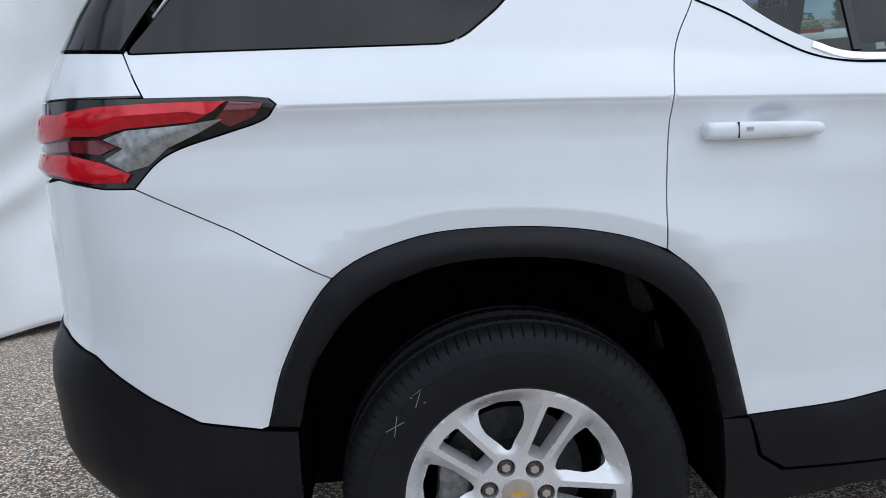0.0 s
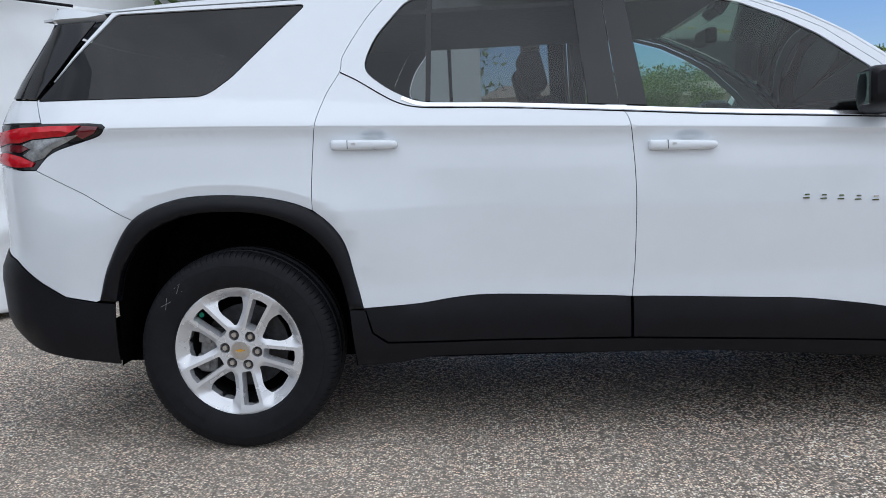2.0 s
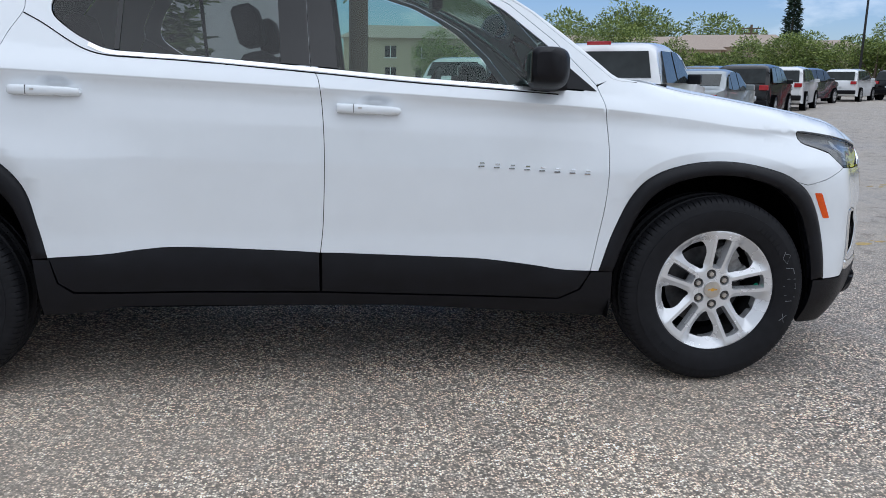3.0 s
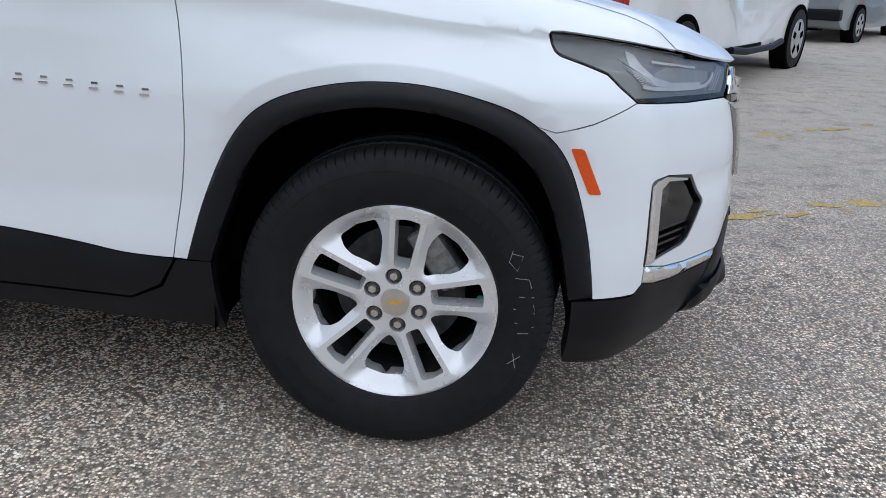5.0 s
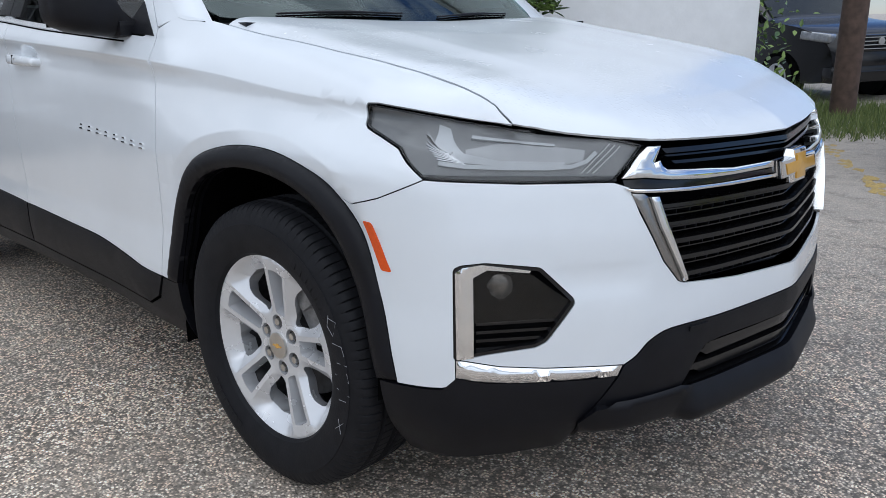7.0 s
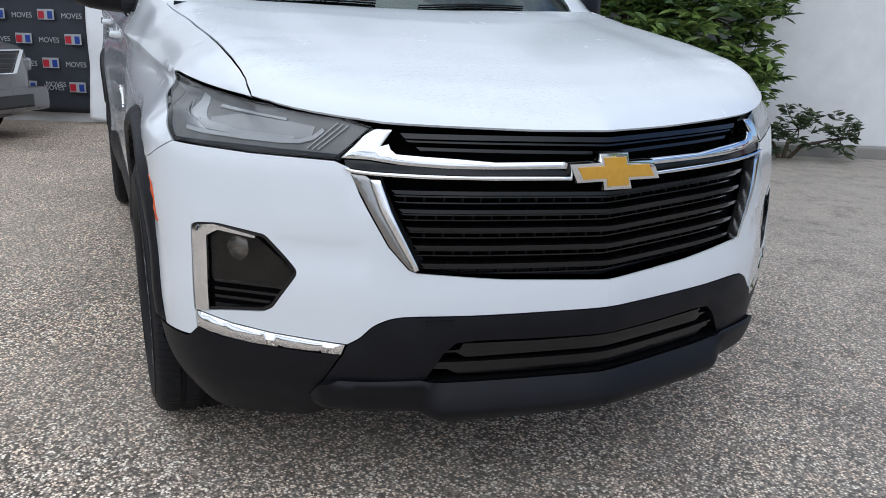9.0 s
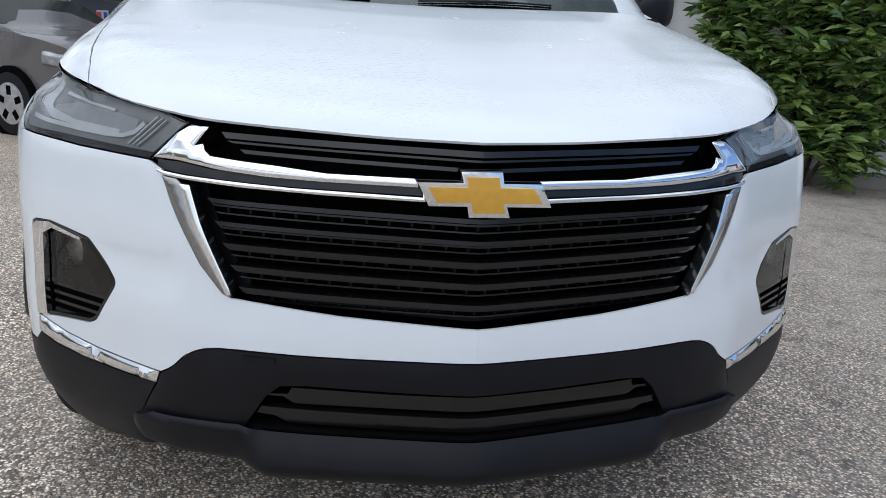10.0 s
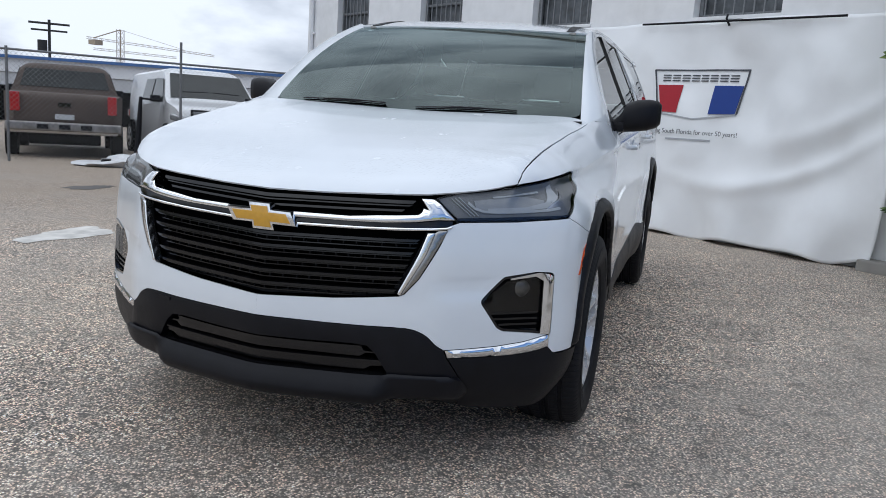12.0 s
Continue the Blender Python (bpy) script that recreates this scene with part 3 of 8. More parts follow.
RAIL_TOP = [(1.86, 1.678), (1.6, 1.728), (1.0, 1.752), (0.4, 1.752), (-0.2, 1.742), (-0.72, 1.706)]
FOG_HOLE = rounded([(Q(3.655, 0.892), 0.704), (Q(3.665, 0.880), 0.711), (Q(3.70, 0.84), 0.714), (Q(3.775, 0.748), 0.698), (Q(3.826, 0.689), 0.624), (Q(3.826, 0.689), 0.612), (Q(3.788, 0.735), 0.531), (Q(3.77, 0.755), 0.519), (Q(3.70, 0.84), 0.509), (Q(3.655, 0.892), 0.499)], 0.008, 3)
CHROME_TOP = [(Q(3.660, 0.890), 0.501), (Q(3.672, 0.874), 0.498), (Q(3.72, 0.815), 0.480), (Q(3.785, 0.738), 0.469), (QF(0.66), 0.465), (QF(0.597), 0.463)]
CHROME_BASE = [(QF(0.606), 0.437), (QF(0.66), 0.435), (QF(0.703), 0.435), (Q(3.75, 0.78), 0.437), (Q(3.70, 0.84), 0.444), (Q(3.660, 0.890), 0.459)]
LOWER_EDGE = [(Q0, 0.529), (QF(0.227), 0.529), (QF(0.337), 0.530), (QF(0.442), 0.532)] + curved([(QF(0.48), 0.531), (QF(0.51), 0.525), (QF(0.543), 0.508), (QF(0.569), 0.481), (QF(0.597), 0.461)], 4)
GRILLE_LOW = [(QF(0.452), 0.632), (QF(0.25), 0.611), (Q0, 0.597)]
V_EDGE = [(QF(0.608), 0.868), (QF(0.592), 0.858), (QF(0.569), 0.80), (QF(0.511), 0.69), (QF(0.470), 0.640), (QF(0.452), 0.632)]

car = empty("suv", "white family suv with black cladding and chrome grille, wet", "car", at=(0, -0.010, 0))
car.scale = (1, 0.9895, 1)
GAP = 0.0014


def panel(name, loops, mat, step=0.05, label="", depth=0.007, lift=0.0, gap=GAP, parent=None, **more):
    """A body panel on both sides of the car."""
    loops = [shrink(loops[0], gap)] + [shrink(h, -gap * 0.5) for h in loops[1:]]
    for side in (-1, 1):
        sheet_ob(name, sheet(loops, skin, step, depth, lift, side=side, **more), mat, parent or car, label)


def wide(name, loop, mat, step=0.05, label="", depth=0.007, lift=0.0, holes=(), rear=False, gap=GAP, **more):
    """One panel that runs round the front (or the rear) over the car's middle."""
    keep = QN if rear else Q0
    loops = [shrink(loop, gap, keep)] + [shrink(h, -gap * 0.5) for h in holes]
    a, b = (sheet(loops, skin, step, depth, lift, side=s, keep=keep, **more) for s in (-1, 1))
    return sheet_ob(name, merged(a, b), mat, car, label)


def rev(line):
    return list(line)[::-1]


def flare_lines(arch, lo):
    """Two lines along the upper part of an arch, where the flank turns in."""
    a = np.array([p for p in arch if p[1] > lo])
    t = np.gradient(a, axis=0)
    n = np.stack([-t[:, 1], t[:, 0]], 1) / np.linalg.norm(t, axis=1, keepdims=True)
    return [[tuple(p) for p in a + n * d] for d in (0.034, 0.0425)]


def quarter_outline():
    return REAR_SEAM + [(0.3, 1.722), (-0.2, 1.720), (-0.50, 1.712), (-0.765, 1.37)] + TAIL_TOP + TAIL_TIP + TAIL_LOW[1:] + BUMP_SEAM[1:-1] + [p for p in REAR_ARCH if -0.362 <= p[0] <= 0.32]


panel("quarter_panel", [quarter_outline(), shrink(GLASS_QUARTER, -0.004)], WHITE, tall=0.35, lines=[crease], creases=flare_lines([p for p in REAR_ARCH if -0.25 < p[0] < 0.30], 0.80))
rear_door = REAR_SEAM + [(1.0, 1.726)] + rev(B_SEAM) + [p for p in rev(CLAD_TOP) if p[0] < 1.47] + [p for p in rev(REAR_ARCH) if p[0] > 0.34 and p[1] > 0.55]
panel("rear_door", [rear_door, shrink(GLASS_REAR, -0.003)], WHITE, tall=0.35, lines=[crease], focus=[(0.46, 1.12, 0.65, 1.215, 0.008)])
front_door = B_SEAM + rev(DOOR_TOP_FRONT)[1:] + rev(FRONT_SEAM)[1:] + [p for p in rev(CLAD_TOP)[1:] if p[0] > 1.495]
panel("front_door", [front_door, shrink(GLASS_FRONT, -0.003)], WHITE, tall=0.35, lines=[crease], focus=[(1.60, 1.07, 1.78, 1.165, 0.008)])
JOIN = (3.381, float(np.interp(3.381, [p[0] for p in FRONT_ARCH], [p[1] for p in FRONT_ARCH])))
fender = [p for p in FRONT_SEAM] + [(2.60, 1.222)] + HOOD_SEAM + [(3.72, 0.9990), (3.59, 1.0130), (3.43, 1.0310), LAMP_TIP] + LAMP_LOW[1:] + [(3.50, 0.844), (3.465, 0.834), (3.42, 0.822), JOIN] + [p for p in rev(FRONT_ARCH) if p[0] < 3.374]
panel("front_fender", [fender], WHITE, 0.04, tall=0.4, lines=[crease], creases=flare_lines([p for p in FRONT_ARCH if 2.72 < p[0] < 3.36], 0.78))
bumper = [JOIN, (3.42, 0.822), (3.465, 0.834), (3.50, 0.844)] + LAMP_BASE + V_EDGE[1:] + GRILLE_LOW[1:] + LOWER_EDGE + rev(CHROME_TOP) + [(Q(3.660, 0.890), 0.441), (3.64, 0.434), (3.537, 0.432)] + [p for p in rev(FRONT_ARCH) if p[1] > 0.44 and p[0] > 3.388]
wide("front_bumper", bumper, WHITE, 0.04, "white painted bumper cover round the grille", holes=[FOG_HOLE], tall=0.35, creases=[[(FOLD_A + (FOLD_B - FOLD_A) * k / 14, FOLD_Z + d) for k in range(15)] for d in (0.003, -0.009)])
rear_bumper = BUMP_SEAM + [p for p in rev(REAR_ARCH) if p[0] < -0.37] + [(-0.53, 0.600), (-0.652, 0.622), (-0.747, 0.676), (-0.867, 0.764), (-1.0, 0.80), (QN, 0.80), (QN, 1.115), (-1.0, 1.12), (-0.93, 1.128), (-0.80, 1.108)]
wide("rear_bumper", rear_bumper, WHITE, 0.05, rear=True)
rear_low = [(-0.455, 0.592), (-0.53, 0.598), (-0.652, 0.620), (-0.747, 0.674), (-0.867, 0.762), (-1.0, 0.798), (QN, 0.798), (QN, 0.42), (-1.2, 0.42), (-0.95, 0.45), (-0.80, 0.41), (-0.62, 0.375), (-0.46, 0.355)]
wide("rear_bumper_lower", rear_low, BLACK_PLASTIC, 0.05, "textured black plastic lower bumper", rear=True, lift=0.004)
gate_low = [(-0.705, 1.285), (-0.768, 1.372), (-1.0, 1.385), (QN, 1.385), (QN, 1.12), (-1.25, 1.12), (-1.20, 1.287), (-0.88, 1.289)]
wide("tailgate", gate_low, WHITE, 0.05, rear=True)
gate_glass = [(-0.775, 1.378), (-1.0, 1.391), (QN, 1.391), (QN, 1.68), (-0.56, 1.68)]
wide("tailgate_glass", gate_glass, BLACK_GLOSS, 0.05, "dark tinted rear glass", rear=True)
spoiler = [(-0.52, 1.698), (-0.60, 1.688), (QN, 1.688), (QN, 1.735), (-0.7, 1.735)]
wide("roof_spoiler", spoiler, WHITE, 0.05, rear=True, lift=0.015, depth=0.04)
panel("side_rail", [[(2.60, 1.218)] + DOOR_TOP_FRONT + [(0.605, 1.725), (0.3, 1.726), (-0.2, 1.723), (-0.50, 1.715), (-0.72, 1.704)] + rev(RAIL_TOP) + [(1.98, 1.635), (2.14, 1.572), (2.30, 1.480), (2.46, 1.350), (2.625, 1.220)]], WHITE, 0.05, gap=0.0012)

# windows of the sides
panel("quarter_window", [GLASS_QUARTER], TINT_DARK, 0.08, "dark privacy glass", 0.004, -0.004)
panel("rear_door_window", [GLASS_REAR], TINT, 0.08, "dark privacy glass", 0.004, -0.006)
panel("front_door_window", [GLASS_FRONT], GREENISH, 0.08, "lightly tinted green glass", 0.004, -0.006)
panel("window_bar", [[(0.752, 1.297), (0.772, 1.297), (0.782, 1.70), (0.758, 1.70)]], BLACK_GLOSS, 0.05, depth=0.01, lift=-0.002)
panel("b_pillar_trim", [[(1.345, 1.257), (1.4540, 1.249), (1.4210, 1.701), (1.314, 1.701)]], BLACK_GLOSS, 0.06, "gloss black pillar cover", depth=0.012, lift=0.0035)
panel("b_pillar_trim", [[(1.4550, 1.249), (1.556, 1.241), (1.505, 1.700), (1.4220, 1.700)]], BLACK_GLOSS, 0.06, "gloss black pillar cover", depth=0.012, lift=0.0035)
panel("mirror_sail", [[(2.365, 1.187), (2.50, 1.178), (2.545, 1.175), (2.43, 1.275)]], BLACK_PLASTIC, 0.05, depth=0.012, lift=0.003)


def strip(line, width, off=0.0):
    """An outline of that width along a line on the outer form."""
    a = np.array(line)
    t = np.gradient(a, axis=0)
    n = np.stack([-t[:, 1], t[:, 0]], 1) / np.linalg.norm(t, axis=1, keepdims=True)
    return [tuple(p) for p in a + n * (off + width / 2)] + [tuple(p) for p in (a + n * (off - width / 2))[::-1]]


BELT_LINE = curved([(0.432, 1.421), (0.50, 1.385), (0.60, 1.322), (0.665, 1.290), (0.735, 1.274), (0.85, 1.267), (1.048, 1.257), (1.437, 1.228), (1.80, 1.199), (2.20, 1.174), (2.39, 1.162)])
BELT = curved([(0.665, 1.312), (0.735, 1.2855), (0.85, 1.277), (1.048, 1.268), (1.437, 1.239), (1.80, 1.210), (2.20, 1.185), (2.355, 1.175)])
panel("belt_moulding", [strip(BELT, 0.014)], BRIGHT, 0.03, "bright belt moulding below the windows", depth=0.008, lift=0.0035, gap=0)
panel("belt_joint", [strip(BELT_LINE, 0.004)], BLACK_DEEP, 0.02, "thin dark joint under the belt moulding", depth=0.004, lift=0.0015, gap=0)

# arch trims, door cladding, rockers
panel("wheel_arch_trim", [REAR_ARCH + rev(REAR_ARCH_IN)], BLACK_PLASTIC, 0.012, "matt black wheel arch moulding", 0.05, 0.013, gap=0.001, edge=0.022)
panel("wheel_arch_trim", [FRONT_ARCH + rev(FRONT_ARCH_IN)], BLACK_PLASTIC, 0.012, "matt black wheel arch moulding", 0.05, 0.013, gap=0.001, edge=0.022)
clad_mid = [p for p in CLAD_TOP if p[0] < 1.47] + [(1.479, 0.556), (1.479, 0.402)]
panel("door_cladding", [clad_mid + rev([p for p in CLAD_LOW if p[0] < 1.47])], BLACK_PLASTIC, 0.05, "matt black lower door moulding", 0.02, 0.010, edge=0.014)
panel("door_cladding", [[(1.487, 0.402), (1.487, 0.556)] + [p for p in CLAD_TOP if p[0] > 1.495] + rev([p for p in CLAD_LOW if p[0] > 1.49])], BLACK_PLASTIC, 0.05, "matt black lower door moulding", 0.02, 0.010, edge=0.014)
rocker = [(0.440, 0.540), (0.50, 0.538), (0.521, 0.448), (0.575, 0.408), (1.483, 0.396), (2.42, 0.360), (2.505, 0.400), (2.545, 0.474), (2.632, 0.474), (2.640, 0.275), (2.45, 0.290), (1.775, 0.338), (0.75, 0.350), (0.60, 0.325), (0.455, 0.318)]
panel("rocker_cover", [rocker], BLACK_PLASTIC, 0.05, "matt black sill cover", 0.03, 0.0, gap=0.0015)

# black lower front fascia with its air intake
INTAKE = [(Q0, 0.463), (QF(0.167), 0.465), (QF(0.313), 0.469), (QF(0.364), 0.465), (QF(0.391), 0.441), (QF(0.436), 0.369), (QF(0.41), 0.338), (Q0, 0.328)]
SPLIT = [(QF(0.604), 0.437), (QF(0.643), 0.368), (QF(0.672), 0.324), (QF(0.668), 0.245)]
centre = LOWER_EDGE[:-1] + [(QF(0.596), 0.460)] + SPLIT + [(QF(0.635), 0.232), (QF(0.4), 0.224), (Q0, 0.216)] + rev(INTAKE)
wide("lower_fascia", centre, BLACK_PLASTIC, 0.03, "textured black plastic lower fascia", depth=0.05, lift=0.006, edge=0.008)
corner = [(QF(0.606), 0.437)] + CHROME_BASE[1:] + [(3.64, 0.431), (3.488, 0.428), (3.496, 0.222), (3.60, 0.220), (Q(3.742, 0.79), 0.226)] + rev(SPLIT)[:-1]
panel("fascia_corner", [corner], BLACK_PLASTIC, 0.03, "textured black plastic fascia corner", depth=0.05, lift=0.003, edge=0.004)


def lip_form(q, z):
    """The chin lip: a ledge that slopes out below the intake and a raised edge towards the corners."""
    p, n = skin(q, z)
    mid = ease(q, QF(0.455), QF(0.385))
    rise = 0.042 * np.clip((0.372 - z) / 0.050, 0, 1) * mid + 0.014 * ease(z, 0.381, 0.371) * (1 - mid) * ease(q, QF(0.675), QF(0.64))
    rise = rise * (0.25 + 0.75 * ease(z, 0.272, 0.318))
    n = n * np.stack([np.ones_like(z), ease(Q0 - q, 0, 0.04), np.ones_like(z)], -1)
    return p + n * rise[..., None]


def lip_surf(q, z):
    q, z, e = np.asarray(q, float), np.asarray(z, float), 0.002
    n = np.cross(lip_form(q - e, z) - lip_form(q + e, z), lip_form(q, z + e) - lip_form(q, z - e))
    n[..., 1] *= ease(Q0 - q, 0, 0.04)
    return lip_form(q, z), n / np.maximum(np.linalg.norm(n, axis=-1, keepdims=True), 1e-9)


LIP = [(Q0, 0.366), (QF(0.39), 0.369), (QF(0.443), 0.377), (QF(0.609), 0.375), (QF(0.645), 0.367), (QF(0.671), 0.326), (QF(0.666), 0.25), (QF(0.63), 0.226), (QF(0.4), 0.214), (Q0, 0.206)]
lip_halves = [sheet([shrink(LIP, 0.001, Q0)], lip_surf, 0.016, 0.03, 0.008, side=k, keep=Q0, tall=0.7, lines=[lambda u: 0.322 + 0 * u]) for k in (-1, 1)]
sheet_ob("chin_lip", merged(*lip_halves), BLACK_PLASTIC, car, "smooth black chin lip with a sloping ledge")
panel("chrome_strip", [CHROME_TOP + CHROME_BASE], CHROME, 0.012, "bright chrome bumper strip", 0.02, 0.009, gap=0.001, edge=0.016)
panel("side_marker", [rounded([(3.455, 0.790), (3.484, 0.790), (3.532, 0.687), (3.504, 0.687)], 0.006)], ORANGE, 0.02, "orange side marker lens", 0.01, 0.004, gap=0, edge=0.006)

# dark lining behind the gaps
lining = [(-0.78, 0.45), (-0.50, 0.40), (-0.47, 0.60)] + REAR_ARCH_IN[1:-1] + [(0.46, 0.40), (2.60, 0.34)] + FRONT_ARCH_IN[1:-1] + [(3.50, 0.27), (QF(0.6), 0.27), (QF(0.6), 0.46), (QF(0.62), 0.86), (Q(3.66, 0.885), 0.87), (3.46, 0.95), (3.2, 1.08), (2.7, 1.18), (2.55, 1.165), (1.45, 1.225), (0.70, 1.27), (0.3, 1.33), (-0.15, 1.34), (-0.75, 1.35), (-0.9, 1.27)]
panel("body_liner", [lining], BLACK_DEEP, 0.05, depth=0.01, lift=-0.026, gap=0, tall=0.5)


# ---- hood, windscreen, roof ----
FRONT_EDGE = table([(0, 3.992), (0.2, 3.968), (0.4, 3.930), (0.51, 3.893), (0.56, 3.868), (0.655, 3.80), (0.74, 3.716), (0.80, 3.61), (0.9, 3.40)], 0.004, 0.02)
EDGE_Z = table([(0, 0.937), (0.2, 0.940), (0.4, 0.946), (0.51, 0.951), (0.655, 0.970), (0.74, 0.986), (0.82, 0.998), (0.9, 1.01)], 0.004, 0.02)
RISE = table([(-0.1, -0.10), (0, 0.0), (0.02, 0.020), (0.06, 0.045), (0.15, 0.082), (0.3, 0.122), (0.5, 0.165), (0.8, 0.222), (1.1, 0.262), (1.4, 0.290)], 0.004, 0.012)


SEAM_Y = table(sorted((float(outer(np.array([q]), np.array([z]))[0, 0]), float(outer(np.array([q]), np.array([z]))[0, 1])) for q, z in HOOD_SEAM) + [(3.78, 0.68), (3.9, 0.5)], 0.004, 0.008)


SEAM_FIX = lambda x: 0.0 * x


def hood_form(x, y):
    ya = np.abs(y)
    z = EDGE_Z(ya) + RISE(FRONT_EDGE(ya) - x)
    z = z + 0.010 * ease(ya, 0.60, 0.46) * ease(x, 2.6, 3.0) * ease(x, 3.95, 3.5) - 0.004 * ease(ya, 0.44, 0.1)
    return z + SEAM_FIX(x) * ease(ya, SEAM_Y(x) - 0.30, SEAM_Y(x))


SEAM_3D = sorted(tuple(map(float, outer(np.array([q]), np.array([z]))[0])) for q, z in HOOD_SEAM)
SEAM_FIX = table([(2.4, 0.0)] + [(x, z + 0.001 - float(hood_form(np.array([x]), np.array([y]))[0])) for x, y, z in SEAM_3D] + [(3.78, 0.0), (4.2, 0.0)], 0.004, 0.010)


def height_surf(f, e=0.003):
    def surf(x, y):
        x, y = np.asarray(x, float), np.asarray(y, float)
        z = f(x, y)
        dx, dy = (f(x + e, y) - f(x - e, y)) / (2 * e), (f(x, y + e) - f(x, y - e)) / (2 * e)
        n = np.stack([-dx, -dy, np.ones_like(z)], -1)
        return np.stack([x, y, z], -1), n / np.linalg.norm(n, axis=-1, keepdims=True)
    return surf


hood_side = [(float(outer(np.array([q]), np.array([z]))[0, 0]), float(outer(np.array([q]), np.array([z]))[0, 1]) + 0.0003) for q, z in HOOD_SEAM if 2.80 <= q]
hood_front = [(float(FRONT_EDGE(y)), y) for y in np.linspace(0.735, 0, 24)]
half_hood = [(2.750, 0.0), (2.748, 0.3), (2.750, 0.6), (2.772, 0.775)] + hood_side + hood_front
hood_loop = half_hood + [(x, -y) for x, y in half_hood[-2:0:-1]]
sheet_ob("hood", sheet([shrink(hood_loop, 0.001)], height_surf(hood_form), 0.03, 0.007), WET_WHITE, car, "white bonnet beaded with rain drops")


def screen_form(u, t):
    u, t = np.asarray(u, float), np.asarray(t, float)

    def at(u, t):
        y = u * (0.775 - 0.125 * t)
        x = (2.765 - 0.23 * y * y) * (1 - t) + (1.905 - 0.10 * y * y) * t
        z = (1.206 + 0.016 * u * u) * (1 - t) + (1.674 - 0.006 * u * u) * t
        k = 0.045 * 4 * t * (1 - t)
        return np.stack([x + k * 0.45, y, z + k * 0.9], -1)
    e = 0.003
    n = np.cross(at(u + e, t) - at(u - e, t), at(u, t + e) - at(u, t - e))
    n = n / np.linalg.norm(n, axis=-1, keepdims=True)
    return at(u, t), n * np.where(n[..., 2:3] < 0, -1, 1)


RAIL_EDGE = np.array([(1.80, 1.692), (1.86, 1.678), (1.98, 1.635), (2.14, 1.572), (2.30, 1.480), (2.46, 1.350), (2.625, 1.220), (2.80, 1.205)])


def pillar_surf(t, w):
    """The windscreen pillar: t runs up along it, w from the side rail in to the glass."""
    t, w = np.asarray(t, float), np.asarray(w, float)
    a, na = screen_form(np.ones_like(t), t)
    q = np.clip(a[:, 0], 1.80, 2.80)
    b, nb = skin(q, np.interp(q, RAIL_EDGE[:, 0], RAIL_EDGE[:, 1]))
    k = w[:, None]
    n = nb * (1 - k) + na * k
    n = n / np.linalg.norm(n, axis=1, keepdims=True)
    return b * (1 - k) + a * k + n * (0.018 * 4 * k * (1 - k)), n


for side in (-1, 1):
    sheet_ob("windscreen_pillar", sheet([[(-0.15, -0.03), (1.0, -0.03), (1.0, 1.0), (-0.15, 1.0)]], pillar_surf, 0.07, 0.012, 0.001, side=side), WHITE, car, "white painted windscreen pillar")
sheet_ob("windscreen", sheet([rounded([(-1, 0.0), (1, 0.0), (1, 1), (-1, 1)], 0.06)], screen_form, 0.12, 0.005, 0.004), SCREEN, car, "greenish windscreen glass")
band = rounded([(-1, 0.0), (1, 0.0), (1, 1), (-1, 1)], 0.06)
sheet_ob("windscreen_border", sheet([band, rounded([(-0.937, 0.085), (0.937, 0.085), (0.928, 0.968), (-0.928, 0.968)], 0.08)], screen_form, 0.10, 0.002, -0.003), BLACK_GLOSS, car, "black ceramic border")
sheet_ob("cowl_cover", sheet([[(2.60, -0.78), (2.60, 0.78), (2.86, 0.815), (2.79, 0.6), (2.775, 0.0), (2.79, -0.6), (2.86, -0.815)]], height_surf(lambda x, y: 1.194 + 0.022 * y * y + 0 * x), 0.06, 0.03), BLACK_PLASTIC, car, "black plastic cowl")


ROOF_MID = table([(-0.9, 1.71), (-0.7, 1.735), (-0.1, 1.77), (0.5, 1.795), (1.1, 1.787), (1.5, 1.765), (1.75, 1.728), (1.92, 1.680), (2.1, 1.61)], sigma=0.06)
RAIL_Z = table(sorted(RAIL_TOP + [(2.1, 1.62), (-0.9, 1.69)]), sigma=0.03)


def roof_form(x, v):
    zr = RAIL_Z(x)
    y = outer(x, zr)[..., 1]
    w = np.abs(v)
    return np.stack([x + 0.0 * w, v * y, zr + (ROOF_MID(x) - zr) * (1 - w ** 2.6)], -1)


def roof_surf(x, v):
    x, v = np.asarray(x, float), np.asarray(v, float)
    e = 0.004
    n = np.cross(roof_form(x + e, v) - roof_form(x - e, v), roof_form(x, v + e) - roof_form(x, v - e))
    return roof_form(x, v), n / np.linalg.norm(n, axis=-1, keepdims=True)


sheet_ob("roof", sheet([[(-0.78, -1), (1.87, -1), (1.905, -0.8), (1.915, 0), (1.905, 0.8), (1.87, 1), (-0.78, 1)]], roof_surf, 0.10, 0.01), WHITE, car, "white painted roof")
for side in (-1, 1):
    sheet_ob("roof_ditch_strip", sheet([[(1.84, 0.80), (1.90, 0.80), (1.89, 0.86), (-0.7, 0.86), (-0.7, 0.80)]], roof_surf, 0.10, 0.004, 0.004, side=side), BLACK_PLASTIC, car, "black roof seam strip")


# ---- lamps ----
LAMP_PALE = material("lamp_pale_silver", (0.42, 0.425, 0.43), 0.3, metal=0.3, var=0.06, scale=40)
FOG_BACK = material("fog_housing", (0.075, 0.07, 0.068), 0.35, metal=0.3, var=0.2, scale=30)
LAMP = LAMP_LOW + LAMP_BASE[1:] + LAMP_TOP[:-1]


